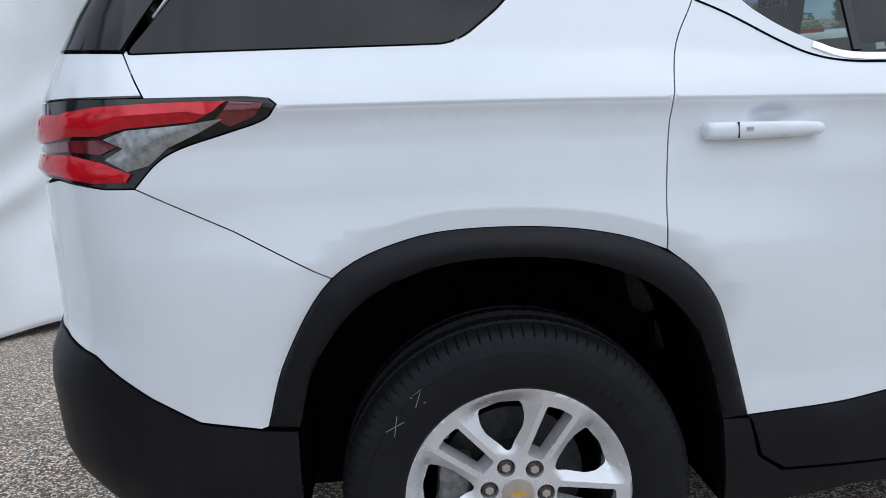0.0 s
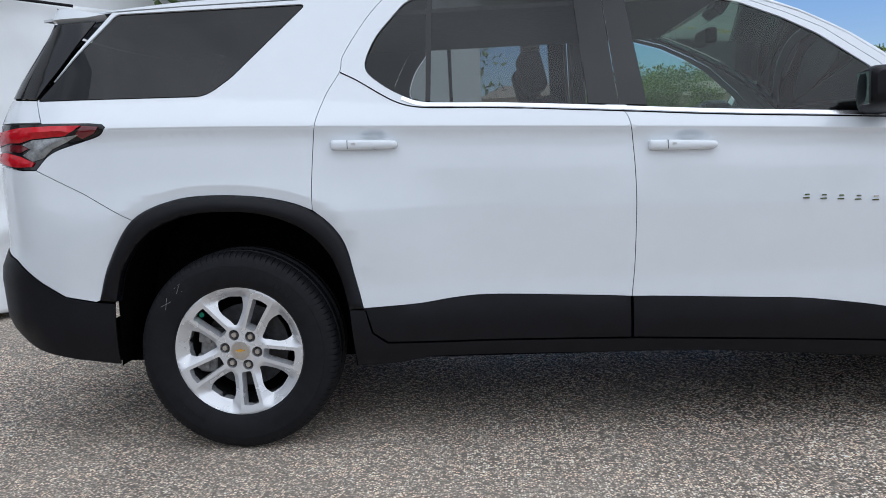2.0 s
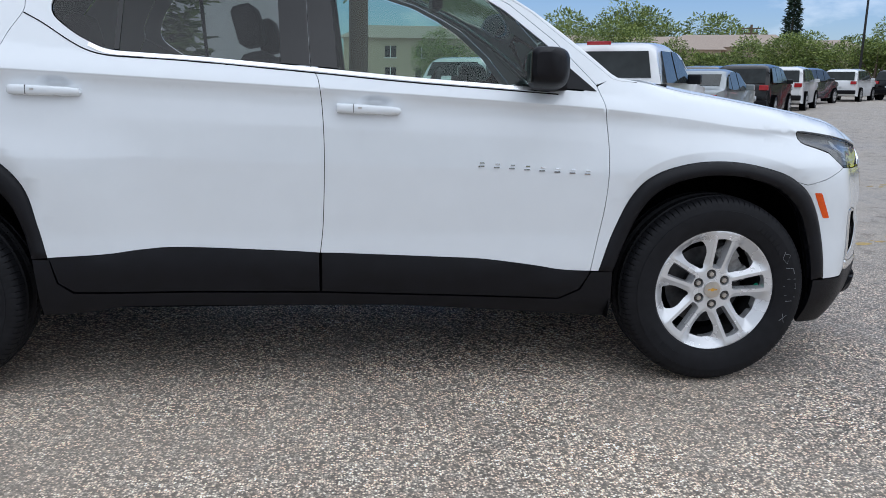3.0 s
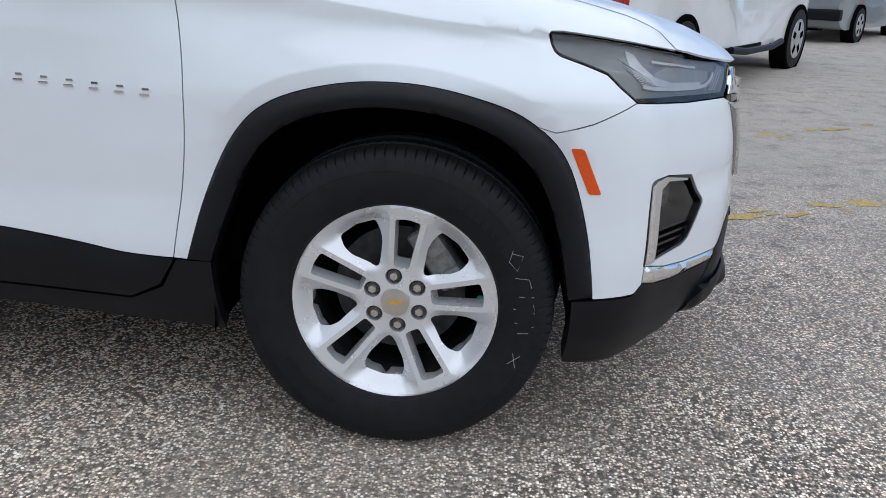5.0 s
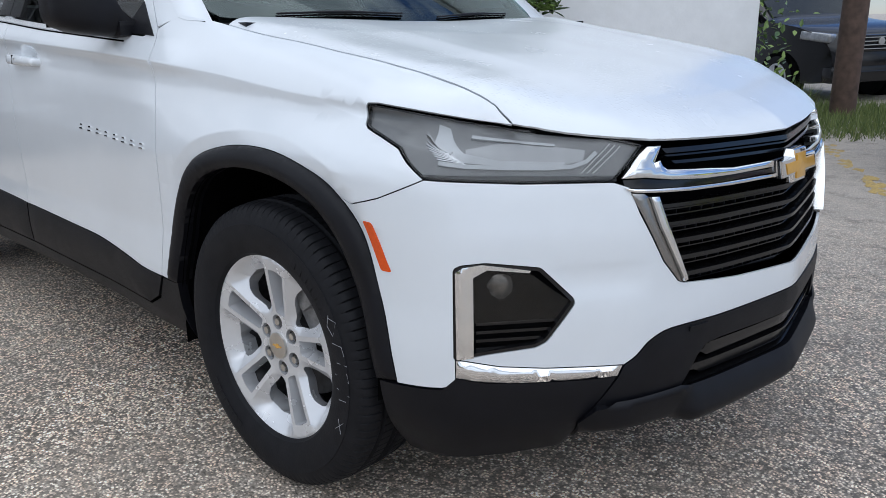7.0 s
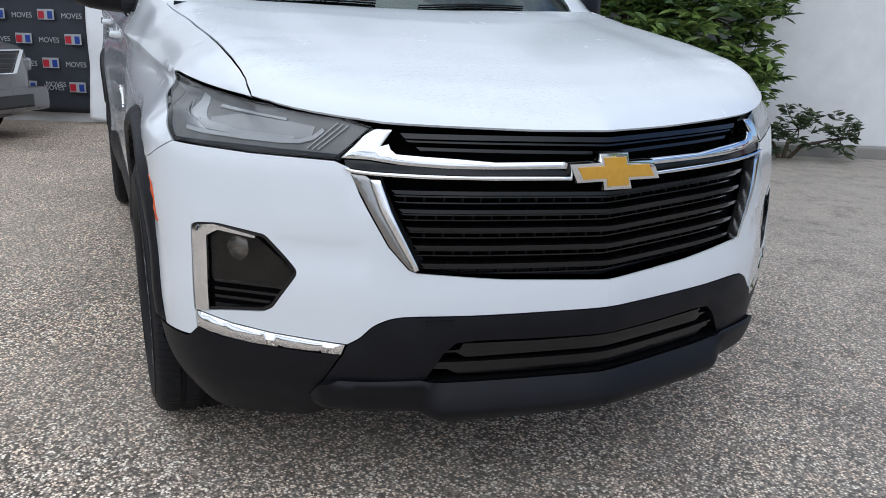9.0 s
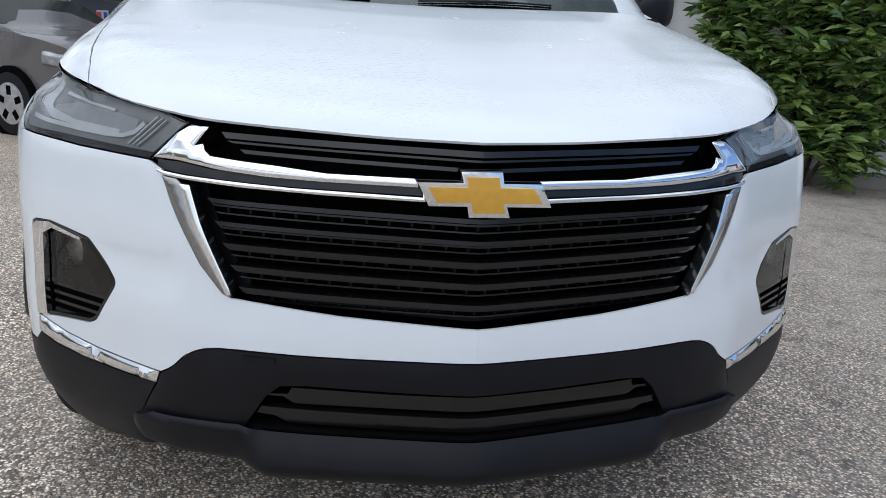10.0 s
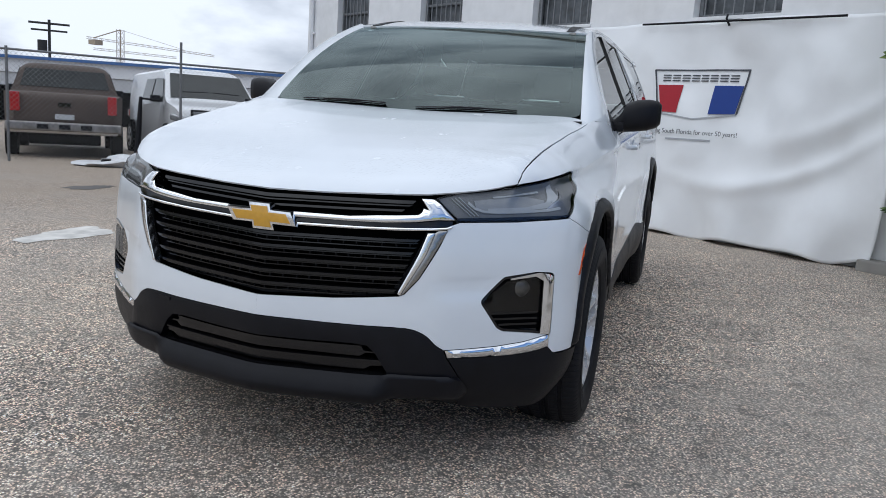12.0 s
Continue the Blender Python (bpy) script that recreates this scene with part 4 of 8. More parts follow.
def lamp_at(f, h):
    """A point of the headlamp: f from its rear tip to the grille, h from its lower to its upper edge."""
    lower = LAMP_LOW + LAMP_BASE[1:]
    q = LAMP_TIP[0] + f * (QF(0.60) - LAMP_TIP[0])
    lo = np.interp(q, [p[0] for p in lower], [p[1] for p in lower])
    up = rev(LAMP_TOP)
    hi = np.interp(q, [p[0] for p in up], [p[1] for p in up])
    return q, float(lo + h * (hi - lo))


def ribbon(pts, w):
    return strip([lamp_at(*p) for p in pts], w)


for side in (-1, 1):
    housing = sheet_ob("headlamp", sheet([shrink(LAMP, 0.002)], skin, 0.016, 0.02, -0.0115, side=side, tall=0.6), LAMP_GREY, car, "clear headlamp with silver light guides")

    def lamp_part(name, loop, mat, lift, depth=0.01, label="", step=0.02, holes=(), **more):
        return sheet_ob(name, sheet([loop, *holes], skin, step, depth, lift, side=side, **more), mat, housing, label)

    lamp_part("lens", shrink(LAMP, 0.002), LENS, -0.0015, 0.002, "clear polycarbonate lens", 0.016, tall=0.6)
    lamp_part("bezel", shrink(LAMP, 0.0015), BLACK_DEEP, -0.0022, 0.008, "black lamp border", 0.015, holes=[shrink(LAMP, 0.0062)], tall=0.5)
    lamp_part("inner_panel", [lamp_at(*p) for p in ((0.47, 0.34), (0.78, 0.34), (0.86, 0.46), (0.87, 0.68), (0.74, 0.72), (0.56, 0.70), (0.46, 0.58))], LAMP_PALE, -0.0095, 0.004, "pale silver inner panel")
    lamp_part("light_guide", ribbon([(0.47, 0.765), (0.55, 0.76), (0.62, 0.755), (0.7, 0.745), (0.765, 0.735)], 0.0050), LAMP_TUBE, -0.0042, 0.006, "white light guide")
    lamp_part("light_guide", ribbon([(0.36, 0.30), (0.45, 0.27), (0.6, 0.275), (0.74, 0.29), (0.82, 0.33), (0.87, 0.44), (0.905, 0.64)], 0.0085), LAMP_TUBE, -0.0042, 0.006, "white light guide")
    lamp_part("lower_trim", [lamp_at(*p) for p in ((0.30, 0.02), (0.5, 0.02), (0.75, 0.02), (0.97, 0.02), (0.97, 0.15), (0.75, 0.14), (0.5, 0.12), (0.32, 0.09))], BLACK_GLOSS, -0.004, 0.006, "gloss black lower trim")
    lamp_part("reflector", [lamp_at(*p) for p in ((0.30, 0.86), (0.36, 0.84), (0.46, 0.50), (0.58, 0.40), (0.80, 0.42), (0.79, 0.33), (0.58, 0.31), (0.42, 0.34), (0.33, 0.58))], LAMP_TUBE, -0.0085, 0.004, "pale satin reflector")
    for k in range(10):
        lamp_part("fin", ribbon([(0.265 + 0.011 * k, 0.70 - 0.042 * k), (0.40 + 0.007 * k, 0.47 - 0.018 * k)], 0.0017), LAMP_SILVER, -0.006, 0.005)
    for k in range(3):
        lamp_part("fin", ribbon([(0.850 + 0.020 * k, 0.20), (0.955 + 0.020 * k, 0.84)], 0.0025), LAMP_TUBE, -0.0045, 0.005)

    # tail lamp, wrapping round the rear corner
    TAIL = TAIL_TOP[1:] + TAIL_TIP + TAIL_LOW[1:] + [(-0.80, 1.108), (-0.93, 1.128), (-1.12, 1.135), (-1.13, 1.284), (-0.88, 1.288), (-0.70, 1.281)]
    tail = sheet_ob("tail_lamp", sheet([shrink(TAIL, 0.002)], skin, 0.03, 0.03, 0.0, side=side, tall=0.5), BLACK_GLOSS, car, "red tail lamp with black border")

    def tail_part(name, loop, mat, lift, label="", **more):
        return sheet_ob(name, sheet([loop], skin, 0.02, 0.012, lift, side=side, **more), mat, tail, label)

    tail_part("red_band", [(-0.535, 1.263), (-0.60, 1.232), (-0.74, 1.226), (-0.80, 1.212), (-0.86, 1.214), (-1.02, 1.20), (-1.10, 1.20), (-1.10, 1.262), (-0.90, 1.258), (-0.80, 1.266), (-0.66, 1.266)], RED_LENS, 0.006, "glossy red lens", bulge=0.008)
    tail_part("red_band", [(-0.738, 1.136), (-0.80, 1.160), (-0.88, 1.178), (-1.10, 1.178), (-1.10, 1.140), (-0.94, 1.138), (-0.82, 1.120), (-0.750, 1.120)], RED_LENS, 0.006, "glossy red lens", bulge=0.008)
    tail_part("dark_band", [(-0.80, 1.204), (-0.86, 1.206), (-1.10, 1.192), (-1.10, 1.183), (-0.88, 1.184), (-0.80, 1.176), (-0.76, 1.19)], DARK_RED, 0.005, "dark red lens")
    tail_part("clear_band", [(-0.545, 1.234), (-0.60, 1.206), (-0.66, 1.182), (-0.70, 1.150), (-0.745, 1.140), (-0.79, 1.165), (-0.75, 1.186), (-0.79, 1.205), (-0.74, 1.221), (-0.62, 1.226)], CLEAR_LENS, 0.005, "smoky clear lens", bulge=0.006)
    tail_part("dark_band", [(-0.465, 1.256), (-0.485, 1.235), (-0.535, 1.217), (-0.56, 1.233), (-0.53, 1.262)], DARK_RED, 0.005, "dark red lens", bulge=0.003)

    # fog lamp pocket
    fog = sheet_ob("fog_lamp", sheet([shrink(FOG_HOLE, -0.008)], skin, 0.02, 0.02, -0.040, side=side), FOG_BACK, car, "dark fog lamp pocket with chrome bracket")

    def fog_part(name, loop, mat, lift, depth=0.012, label="", **more):
        return sheet_ob(name, sheet([loop], skin, 0.015, depth, lift, side=side, **more), mat, fog, label)

    qa, qb, qt = Q(3.655, 0.892), Q(3.83, 0.683), Q(3.768, 0.758)
    rim = sheet_ob("fog_rim", sheet([shrink(FOG_HOLE, 0.001), shrink(FOG_HOLE, 0.008)], skin, 0.02, 0.05, -0.002, side=side), BLACK_GLOSS, fog, "black rim")
    fog_part("bracket", [(qa + 0.006, 0.502), (qa + 0.042, 0.505), (qa + 0.042, 0.684), (qa + 0.072, 0.699), (qt - 0.012, 0.688), (qt - 0.010, 0.693), (qa + 0.060, 0.711), (qa + 0.020, 0.706), (qa + 0.004, 0.696)], CHROME, 0.005, 0.045, "bright chrome bracket", edge=0.005)
    fog_part("lens", [(qa + 0.046, 0.578), (qb - 0.034, 0.580), (qb - 0.014, 0.618), (qt - 0.012, 0.686), (qa + 0.074, 0.696), (qa + 0.046, 0.682)], FOG_LENS, -0.012, 0.004, "smoked fog lens")
    fog_part("bulb", [(qa + 0.106 + 0.034 * math.cos(a), 0.655 + 0.034 * math.sin(a)) for a in np.linspace(0, math.tau, 20)[:-1]], CLEAR_LENS, -0.030, 0.01, "round silver reflector", bulge=0.010)
    fog_part("reflector", [(qa + 0.13, 0.650), (qb - 0.04, 0.622), (qb - 0.05, 0.612), (qa + 0.12, 0.628)], CLEAR_LENS, -0.034, 0.01, bulge=0.005)
    for k in range(4):
        z = 0.580 - 0.0195 * k
        fog_part("slat", [(qa + 0.050, z), (qb - 0.036 - 0.021 * k, z), (qb - 0.040 - 0.021 * k, z - 0.007), (qa + 0.050, z - 0.007)], GRILLE_BLACK, -0.012, 0.026, edge=0.003)


# ---- grille ----
def across(name, pts, mat, lift, depth=0.02, label="", parent=None, surf=None, **more):
    """A front part, given as (y, z) round its outline; it runs over the middle where the outline reaches y = 0."""
    loop = [(Q0 if y == 0 else QF(y), z) for y, z in pts]
    fine = 0.012 if mat in (CHROME, DARK_REFLECTION_CHROME, BRIGHT) else 0.025
    if mat in (CHROME, DARK_REFLECTION_CHROME, BRIGHT) and more.get("edge"):
        inner = dense(shrink(loop, more["edge"]), fine * 0.8)
        more["creases"] = [inner + inner[:1]]
    if any(y == 0 for y, z in pts):
        a, b = (sheet([loop], skin, fine, depth, lift, side=s, keep=Q0, **more) for s in (-1, 1))
        return [sheet_ob(name, merged(a, b), mat, parent, label)]
    return [sheet_ob(name, sheet([loop], surf or skin, fine, depth, lift, side=s, **more), mat, parent, label) for s in (-1, 1)]


grille = across("grille", [(0, 0.985), (0.3, 0.985), (0.55, 0.985), (0.612, 0.868), (0.575, 0.79), (0.505, 0.68), (0.458, 0.636), (0.25, 0.612), (0, 0.600)], BLACK_DEEP, -0.075, 0.01, "black slatted grille with chrome bars", car)[0]
across("surround", [(0, 0.612), (0.25, 0.624), (0.43, 0.644), (0.48, 0.72), (0.515, 0.80), (0.528, 0.838), (0.60, 0.845), (0.575, 0.79), (0.505, 0.68), (0.452, 0.632), (0.25, 0.611), (0, 0.597)], BLACK_PLASTIC, -0.052, 0.02, "black grille surround", grille)


def bar(z_mid, z_end, y_end, h, lift, depth, mat=GRILLE_BLACK, label="", edge=0.006, name="slat"):
    across(name, [(0, z_mid + h / 2), (0.25, (z_mid + z_end) / 2 + h / 2), (y_end, z_end + h / 2), (y_end - 0.01, z_end - h / 2), (0.25, (z_mid + z_end) / 2 - h / 2), (0, z_mid - h / 2)], mat, lift, depth, label, grille, edge=edge)


for k in range(5):
    z = 0.800 - 0.0405 * k
    ye = 0.508 - 0.0155 * k
    bar(z - 0.004, z + 0.008, ye, 0.0085, -0.012, 0.05)
    bar(z - 0.0125, z - 0.0005, ye - 0.003, 0.0035, -0.022, 0.03)
    bar(z - 0.027, z - 0.015, ye - 0.006, 0.003, -0.034, 0.02)
bar(0.916, 0.927, 0.49, 0.011, -0.010, 0.045)
bar(0.905, 0.917, 0.48, 0.004, -0.018, 0.04)
bar(0.889, 0.902, 0.455, 0.007, -0.022, 0.03)
bar(0.846, 0.862, 0.50, 0.010, -0.016, 0.03)
rng = random.Random(4)
ticks = bmesh.new()
for row in range(5):
    z = 0.779 - 0.0405 * row
    for k in range(-11, 12):
        y = 0.042 * k + (0.021 if row % 2 else 0) + rng.uniform(-0.003, 0.003)
        if abs(y) > 0.475 - 0.0155 * row:
            continue
        p, n = skin(np.array([QF(abs(y))]), np.array([z + 0.024 * abs(y)]))
        p, n = p[0], n[0]
        at = (p[0] - 0.058, p[1] * (1 if y >= 0 else -1), p[2])
        box_bm((0.03, 0.006, 0.020), at, 0.001, 1, bm=ticks)
        for t in (-1, 1):
            box_bm((0.022, 0.018, 0.004), (at[0] + 0.004, at[1] + 0.010 * t, at[2] + 0.009), bm=ticks, turn=Matrix.Rotation(radians(24 * t), 4, "X"))
part("mesh_insert", ticks, BLACK_PLASTIC, grille, "black mesh between the slats")
across("upper_bar", [(0.0, 0.867), (0.285, 0.869), (0.373, 0.877), (0.433, 0.881), (0.498, 0.886), (0.509, 0.895), (0.513, 0.906), (0.529, 0.902), (0.506, 0.936), (0.540, 0.937), (0.566, 0.921), (0.608, 0.876), (0.557, 0.875), (0.486, 0.865), (0.393, 0.858), (0.289, 0.855), (0.0, 0.853)], CHROME, 0.006, 0.05, "bright chrome wing bar", grille, edge=0.004)
across("bar_shadow", [(0.10, 0.850), (0.289, 0.8525), (0.393, 0.8555), (0.486, 0.8625), (0.557, 0.8725), (0.604, 0.873), (0.601, 0.859), (0.580, 0.855), (0.539, 0.851), (0.436, 0.846), (0.344, 0.843), (0.10, 0.839)], BLACK_GLOSS, -0.002, 0.04, "gloss black band", grille)
across("lower_bar", [(0.0, 0.834), (0.290, 0.840), (0.344, 0.841), (0.436, 0.8445), (0.539, 0.849), (0.582, 0.853), (0.603, 0.857), (0.596, 0.850), (0.580, 0.846), (0.535, 0.842), (0.436, 0.8365), (0.340, 0.834), (0.290, 0.832), (0.0, 0.827)], CHROME, 0.006, 0.04, "bright chrome lower bar", grille, edge=0.003)
across("side_bar", [(0.590, 0.845), (0.566, 0.80), (0.509, 0.69), (0.468, 0.640), (0.452, 0.632), (0.4600, 0.638), (0.4645, 0.650), (0.5120, 0.740), (0.5265, 0.768), (0.5495, 0.834), (0.560, 0.842)], DARK_REFLECTION_CHROME, 0.003, 0.02, "chrome side bar, dark reflection put into its colour", grille, edge=0.004)
across("side_bar_inner", [(0.5485, 0.834), (0.5255, 0.768), (0.5110, 0.740), (0.4635, 0.650), (0.4590, 0.638), (0.4500, 0.641), (0.4535, 0.652), (0.4940, 0.740), (0.5065, 0.768), (0.5290, 0.833)], BRIGHT, 0.012, 0.030, "bright chrome inner edge", grille, edge=0.003)


def plate(name, pts, x, thick, mat, parent, label="", bevel=0.002):
    """A flat plate in the car's cross plane, from (y, z) points."""
    bm = bmesh.new()
    f = bm.faces.new([bm.verts.new((x, y, z)) for y, z in pts])
    r = bmesh.ops.extrude_face_region(bm, geom=[f])
    for v in r["geom"]:
        if isinstance(v, bmesh.types.BMVert):
            v.co.x += thick
    bmesh.ops.recalc_face_normals(bm, faces=bm.faces[:])
    front = [e for e in bm.edges if all(abs(v.co.x - x - thick) < 1e-6 for v in e.verts)]
    bmesh.ops.bevel(bm, geom=front, offset=bevel, segments=2, profile=0.6, affect="EDGES")
    return part(name, bm, mat, parent, label, smooth=40)


def bow(w, h, a, b, skew, z0):
    """A slanted cross: arms of half-length w and half-height a, a middle block of half-width b and half-height h."""
    up = [(w + skew, a), (b + skew * 0.4, a), (b + skew * 0.9, h), (-b + skew * 0.6, h), (-b + skew * 0.3, a), (-w + skew * 0.8, a)]
    return [(-y, z + z0) for y, z in up + [(-y, -z) for y, z in up]]


emblem_back = plate("emblem", bow(0.114, 0.0430, 0.0230, 0.038, 0.013, 0.8465), 4.004, 0.030, CHROME, grille, "chrome edged badge", 0.009)
plate("emblem_face", bow(0.096, 0.0328, 0.0142, 0.0285, 0.010, 0.8465), 4.0325, 0.004, GOLD, grille, "gold enamel badge face", 0.0015)

intake = across("lower_intake", [(0, 0.490), (0.36, 0.49), (0.43, 0.43), (0.45, 0.33), (0, 0.32)], BLACK_DEEP, -0.07, 0.01, "black lower air intake", car)[0]
for blade in ([(0, 0.457), (0.163, 0.457), (0.344, 0.461), (0.353, 0.444), (0.392, 0.442), (0.388, 0.438), (0.362, 0.438), (0.340, 0.425), (0.159, 0.425), (0, 0.424)],
              [(0, 0.412), (0.163, 0.413), (0.402, 0.417), (0.414, 0.398), (0.379, 0.395), (0.355, 0.381), (0.158, 0.377), (0, 0.376)],
              [(0, 0.364), (0.154, 0.365), (0.428, 0.369), (0.428, 0.355), (0, 0.345)]):
    across("slat", blade, GRILLE_BLACK, -0.010, 0.05, "", intake, edge=0.005)
    # thin raised bar added to give the blade's upper edge its highlight
    top = [p for p in blade[:4] if p[1] > blade[0][1] - 0.004]
    across("slat_edge", [(y, z + 0.001) for y, z in top] + [(y, z - 0.004) for y, z in top[::-1]], GRILLE_BLACK, -0.004, 0.02, "", intake, edge=0.002)
hook = [(QF(0.372), 0.523), (QF(0.432), 0.524), (QF(0.432), 0.513), (QF(0.372), 0.512)]
sheet_ob("tow_hook_cover", sheet([hook], skin, 0.03, 0.004, 0.0085, side=-1, edge=0.002), BLACK_PLASTIC, car, "small black tow hook cover")


# ---- handles, badge, mirrors, wipers ----
def handle(x0, z0, x1, z1):
    a, b = np.array((x0, z0)), np.array((x1, z1))
    c, d = (a + b) / 2, (b - a) / 2
    L = np.linalg.norm(d)
    t, n = d / L, np.array((-d[1], d[0])) / L
    return [tuple(c + t * L * u + n * v) for u, v in ((-1, -0.010), (-0.96, -0.018), (-0.5, -0.019), (0.0, -0.0185), (0.6, -0.0175), (0.93, -0.0145), (1.0, -0.005), (0.99, 0.006), (0.93, 0.0125), (0.6, 0.0155), (0.0, 0.0165), (-0.5, 0.0175), (-0.96, 0.017), (-1, 0.010))]


for side in (-1, 1):
    for x0, z0, x1, z1 in ((0.404, 1.150, 0.650, 1.143), (1.548, 1.100, 1.788, 1.091)):
        h = sheet_ob("door_handle", sheet([handle(x0, z0, x1, z1)], plain_skin, 0.010, 0.030, 0.026, side=side, bulge=0.007, tall=0.5), WHITE, car, "white body-coloured door handle")
        sheet_ob("handle_joint", sheet([[(x0 + 0.0635, z0 - 0.0190), (x0 + 0.0655, z0 - 0.0190), (x0 + 0.0655, z0 + 0.0150), (x0 + 0.0635, z0 + 0.0150)]], plain_skin, 0.01, 0.01, 0.0335, side=side), BLACK_PLASTIC, h)
        sheet_ob("lock_mark", sheet([[(x0 + 0.080, z0 - 0.004), (x0 + 0.094, z0 - 0.004), (x0 + 0.094, z0 + 0.004), (x0 + 0.080, z0 + 0.004)]], plain_skin, 0.01, 0.004, 0.0342, side=side), SATIN, h)
    # eight small chrome marks in place of the model's lettering
    for k in range(8):
        x = (2.095 + k * (2.508 - 2.095) / 7) if side < 0 else (2.095 + k * (2.508 - 2.095) / 7)
        z = 0.897 - (x - 2.08) * 0.066
        w, hh = 0.0115, 0.0085
        mark = merged(*(sheet([[(x - w + k, z + v), (x + w, z + v), (x + w - 0.002, z + v + 0.0048), (x - w + k, z + v + 0.0048)]], skin, 0.02, 0.004, 0.004, side=side) for k, v in ((0.0, -hh), (0.006, hh - 0.0048))))
        sheet_ob("badge_mark", mark, CHROME, car, "small chrome badge mark")



def mirror(side):
    bm = bmesh.new()
    rings = []
    # sections across y, from the stalk outwards
    for y, x0, x1, z0, z1 in ((0.872, 2.31, 2.42, 1.166, 1.222), (0.905, 2.30, 2.418, 1.170, 1.234), (0.930, 2.285, 2.415, 1.173, 1.262), (0.948, 2.265, 2.41, 1.175, 1.308), (1.0, 2.248, 2.408, 1.180, 1.329), (1.05, 2.245, 2.398, 1.188, 1.333), (1.09, 2.250, 2.375, 1.203, 1.328), (1.107, 2.262, 2.345, 1.222, 1.312)):
        ring = []
        cx, cz, hx, hz = (x0 + x1) / 2, (z0 + z1) / 2, (x1 - x0) / 2, (z1 - z0) / 2
        for k in range(28):
            a = math.tau * k / 28
            c, s = math.cos(a), math.sin(a)
            e = 0.42 if c < 0 else 0.72
            ring.append(bm.verts.new((cx + hx * math.copysign(abs(c) ** e, c), y * side, cz + hz * math.copysign(abs(s) ** 0.55, s))))
        rings.append(ring)
    for u, v in zip(rings, rings[1:]):
        for k in range(28):
            bm.faces.new((u[k], u[(k + 1) % 28], v[(k + 1) % 28], v[k]))
    bm.faces.new(rings[0])
    bm.faces.new(rings[-1])
    bmesh.ops.recalc_face_normals(bm, faces=bm.faces[:])
    m = part("side_mirror", bm, BLACK_PLASTIC, car, "textured black door mirror", smooth=45)
    # dark chrome puts the dark reflection into the glass's own colour
    part("mirror_glass", box_bm((0.006, 0.118, 0.11), (2.2535, 1.03 * side, 1.258), 0.002, turn=Matrix.Rotation(radians(6 * side), 4, "Z")), DARK_CHROME, m, "mirror glass with a dark reflection put into its colour")
    part("stalk", box_bm((0.10, 0.09, 0.045), (2.37, 0.905 * side, 1.198), 0.014), BLACK_PLASTIC, m)
    return m


for side in (-1, 1):
    mirror(side)


def wiper(y0, y1, t0, t1, name="wiper"):
    pts = []
    for k in range(9):
        f = k / 8
        p, n = screen_form(np.array([y0 + (y1 - y0) * f]), np.array([t0 + (t1 - t0) * f + 0.01 * math.sin(math.pi * f)]))
        pts.append(Vector(p[0] + n[0] * 0.016))
    w = part(name, tube_bm(pts, [0.003] * 3 + [0.0048] * 3 + [0.003] * 3, 8), BLACK_PLASTIC, car, "black windscreen wiper", smooth=50)
    low = [p - Vector((0.002, 0, 0.008)) for p in pts]
    part("blade", tube_bm(low, 0.003, 6), BLACK_DEEP, w)
    return w


wiper(-0.76, -0.16, 0.012, 0.026)
wiper(0.04, 0.64, 0.010, 0.022)
part("rear_view_mirror", box_bm((0.05, 0.22, 0.07), (2.00, 0.0, 1.575), 0.02, 3), BLACK_PLASTIC, car, "interior rear-view mirror", smooth=50)

# ---- cabin ----
part("cabin_floor", box_bm((1.98, 1.66, 0.08), (1.52, 0, 0.42), 0.02), INTERIOR, car, "dark cabin floor")
part("headliner", box_bm((2.3, 1.20, 0.02), (0.75, 0, 1.665), 0.008), material("headliner_cloth", (0.35, 0.34, 0.32), 0.9, var=0.1, scale=40), car, "pale grey headliner")
dash = bmesh.new()
box_bm((0.52, 1.56, 0.30), (2.36, 0, 1.02), 0.09, 4, bm=dash)
box_bm((0.22, 0.50, 0.10), (2.26, 0.36, 1.155), 0.04, 4, bm=dash)
box_bm((0.05, 0.26, 0.14), (2.12, 0.0, 1.17), 0.015, 2, bm=dash)
part("dashboard", dash, INTERIOR, car, "dark grey dashboard", smooth=40)
bmw = bmesh.new()
ring = [(0.185 * math.cos(a), 0.185 * math.sin(a), 0) for a in np.linspace(0, math.tau, 33)]
tube_bm(ring, 0.016, 8, bmw)
for a in (0.2, math.pi - 0.2, -math.pi / 2):
    tube_bm([(0, 0, 0.01), (0.18 * math.cos(a), 0.18 * math.sin(a), 0)], 0.016, 6, bmw)
cyl_bm(0.06, 0.04, (0, 0, 0.01), bm=bmw)
bmw.transform(Matrix.Translation((1.98, 0.38, 1.10)) @ Matrix.Rotation(radians(-64), 4, "Y") @ Matrix.Rotation(radians(90), 4, "Z"))
part("steering_wheel", bmw, INTERIOR, car, "dark steering wheel", smooth=60)


def seat(x, y, w=0.52):
    s = part("seat", box_bm((0.52, w, 0.18), (x + 0.10, y, 0.66), 0.06, 3), SEAT, car, "dark cloth seat", smooth=50)
    lean = Matrix.Rotation(radians(-14), 4, "Y")
    part("backrest", box_bm((0.15, w, 0.64), (x - 0.22, y, 1.00), 0.06, 3, turn=lean, taper=(0.8, 0.86)), SEAT, s, smooth=50)
    for k in ((0,) if w < 0.7 else (-0.36, 0.36)):
        part("head_restraint", box_bm((0.10, 0.26, 0.17), (x - 0.33, y + k, 1.42), 0.045, 3, turn=lean), SEAT, s, smooth=50)


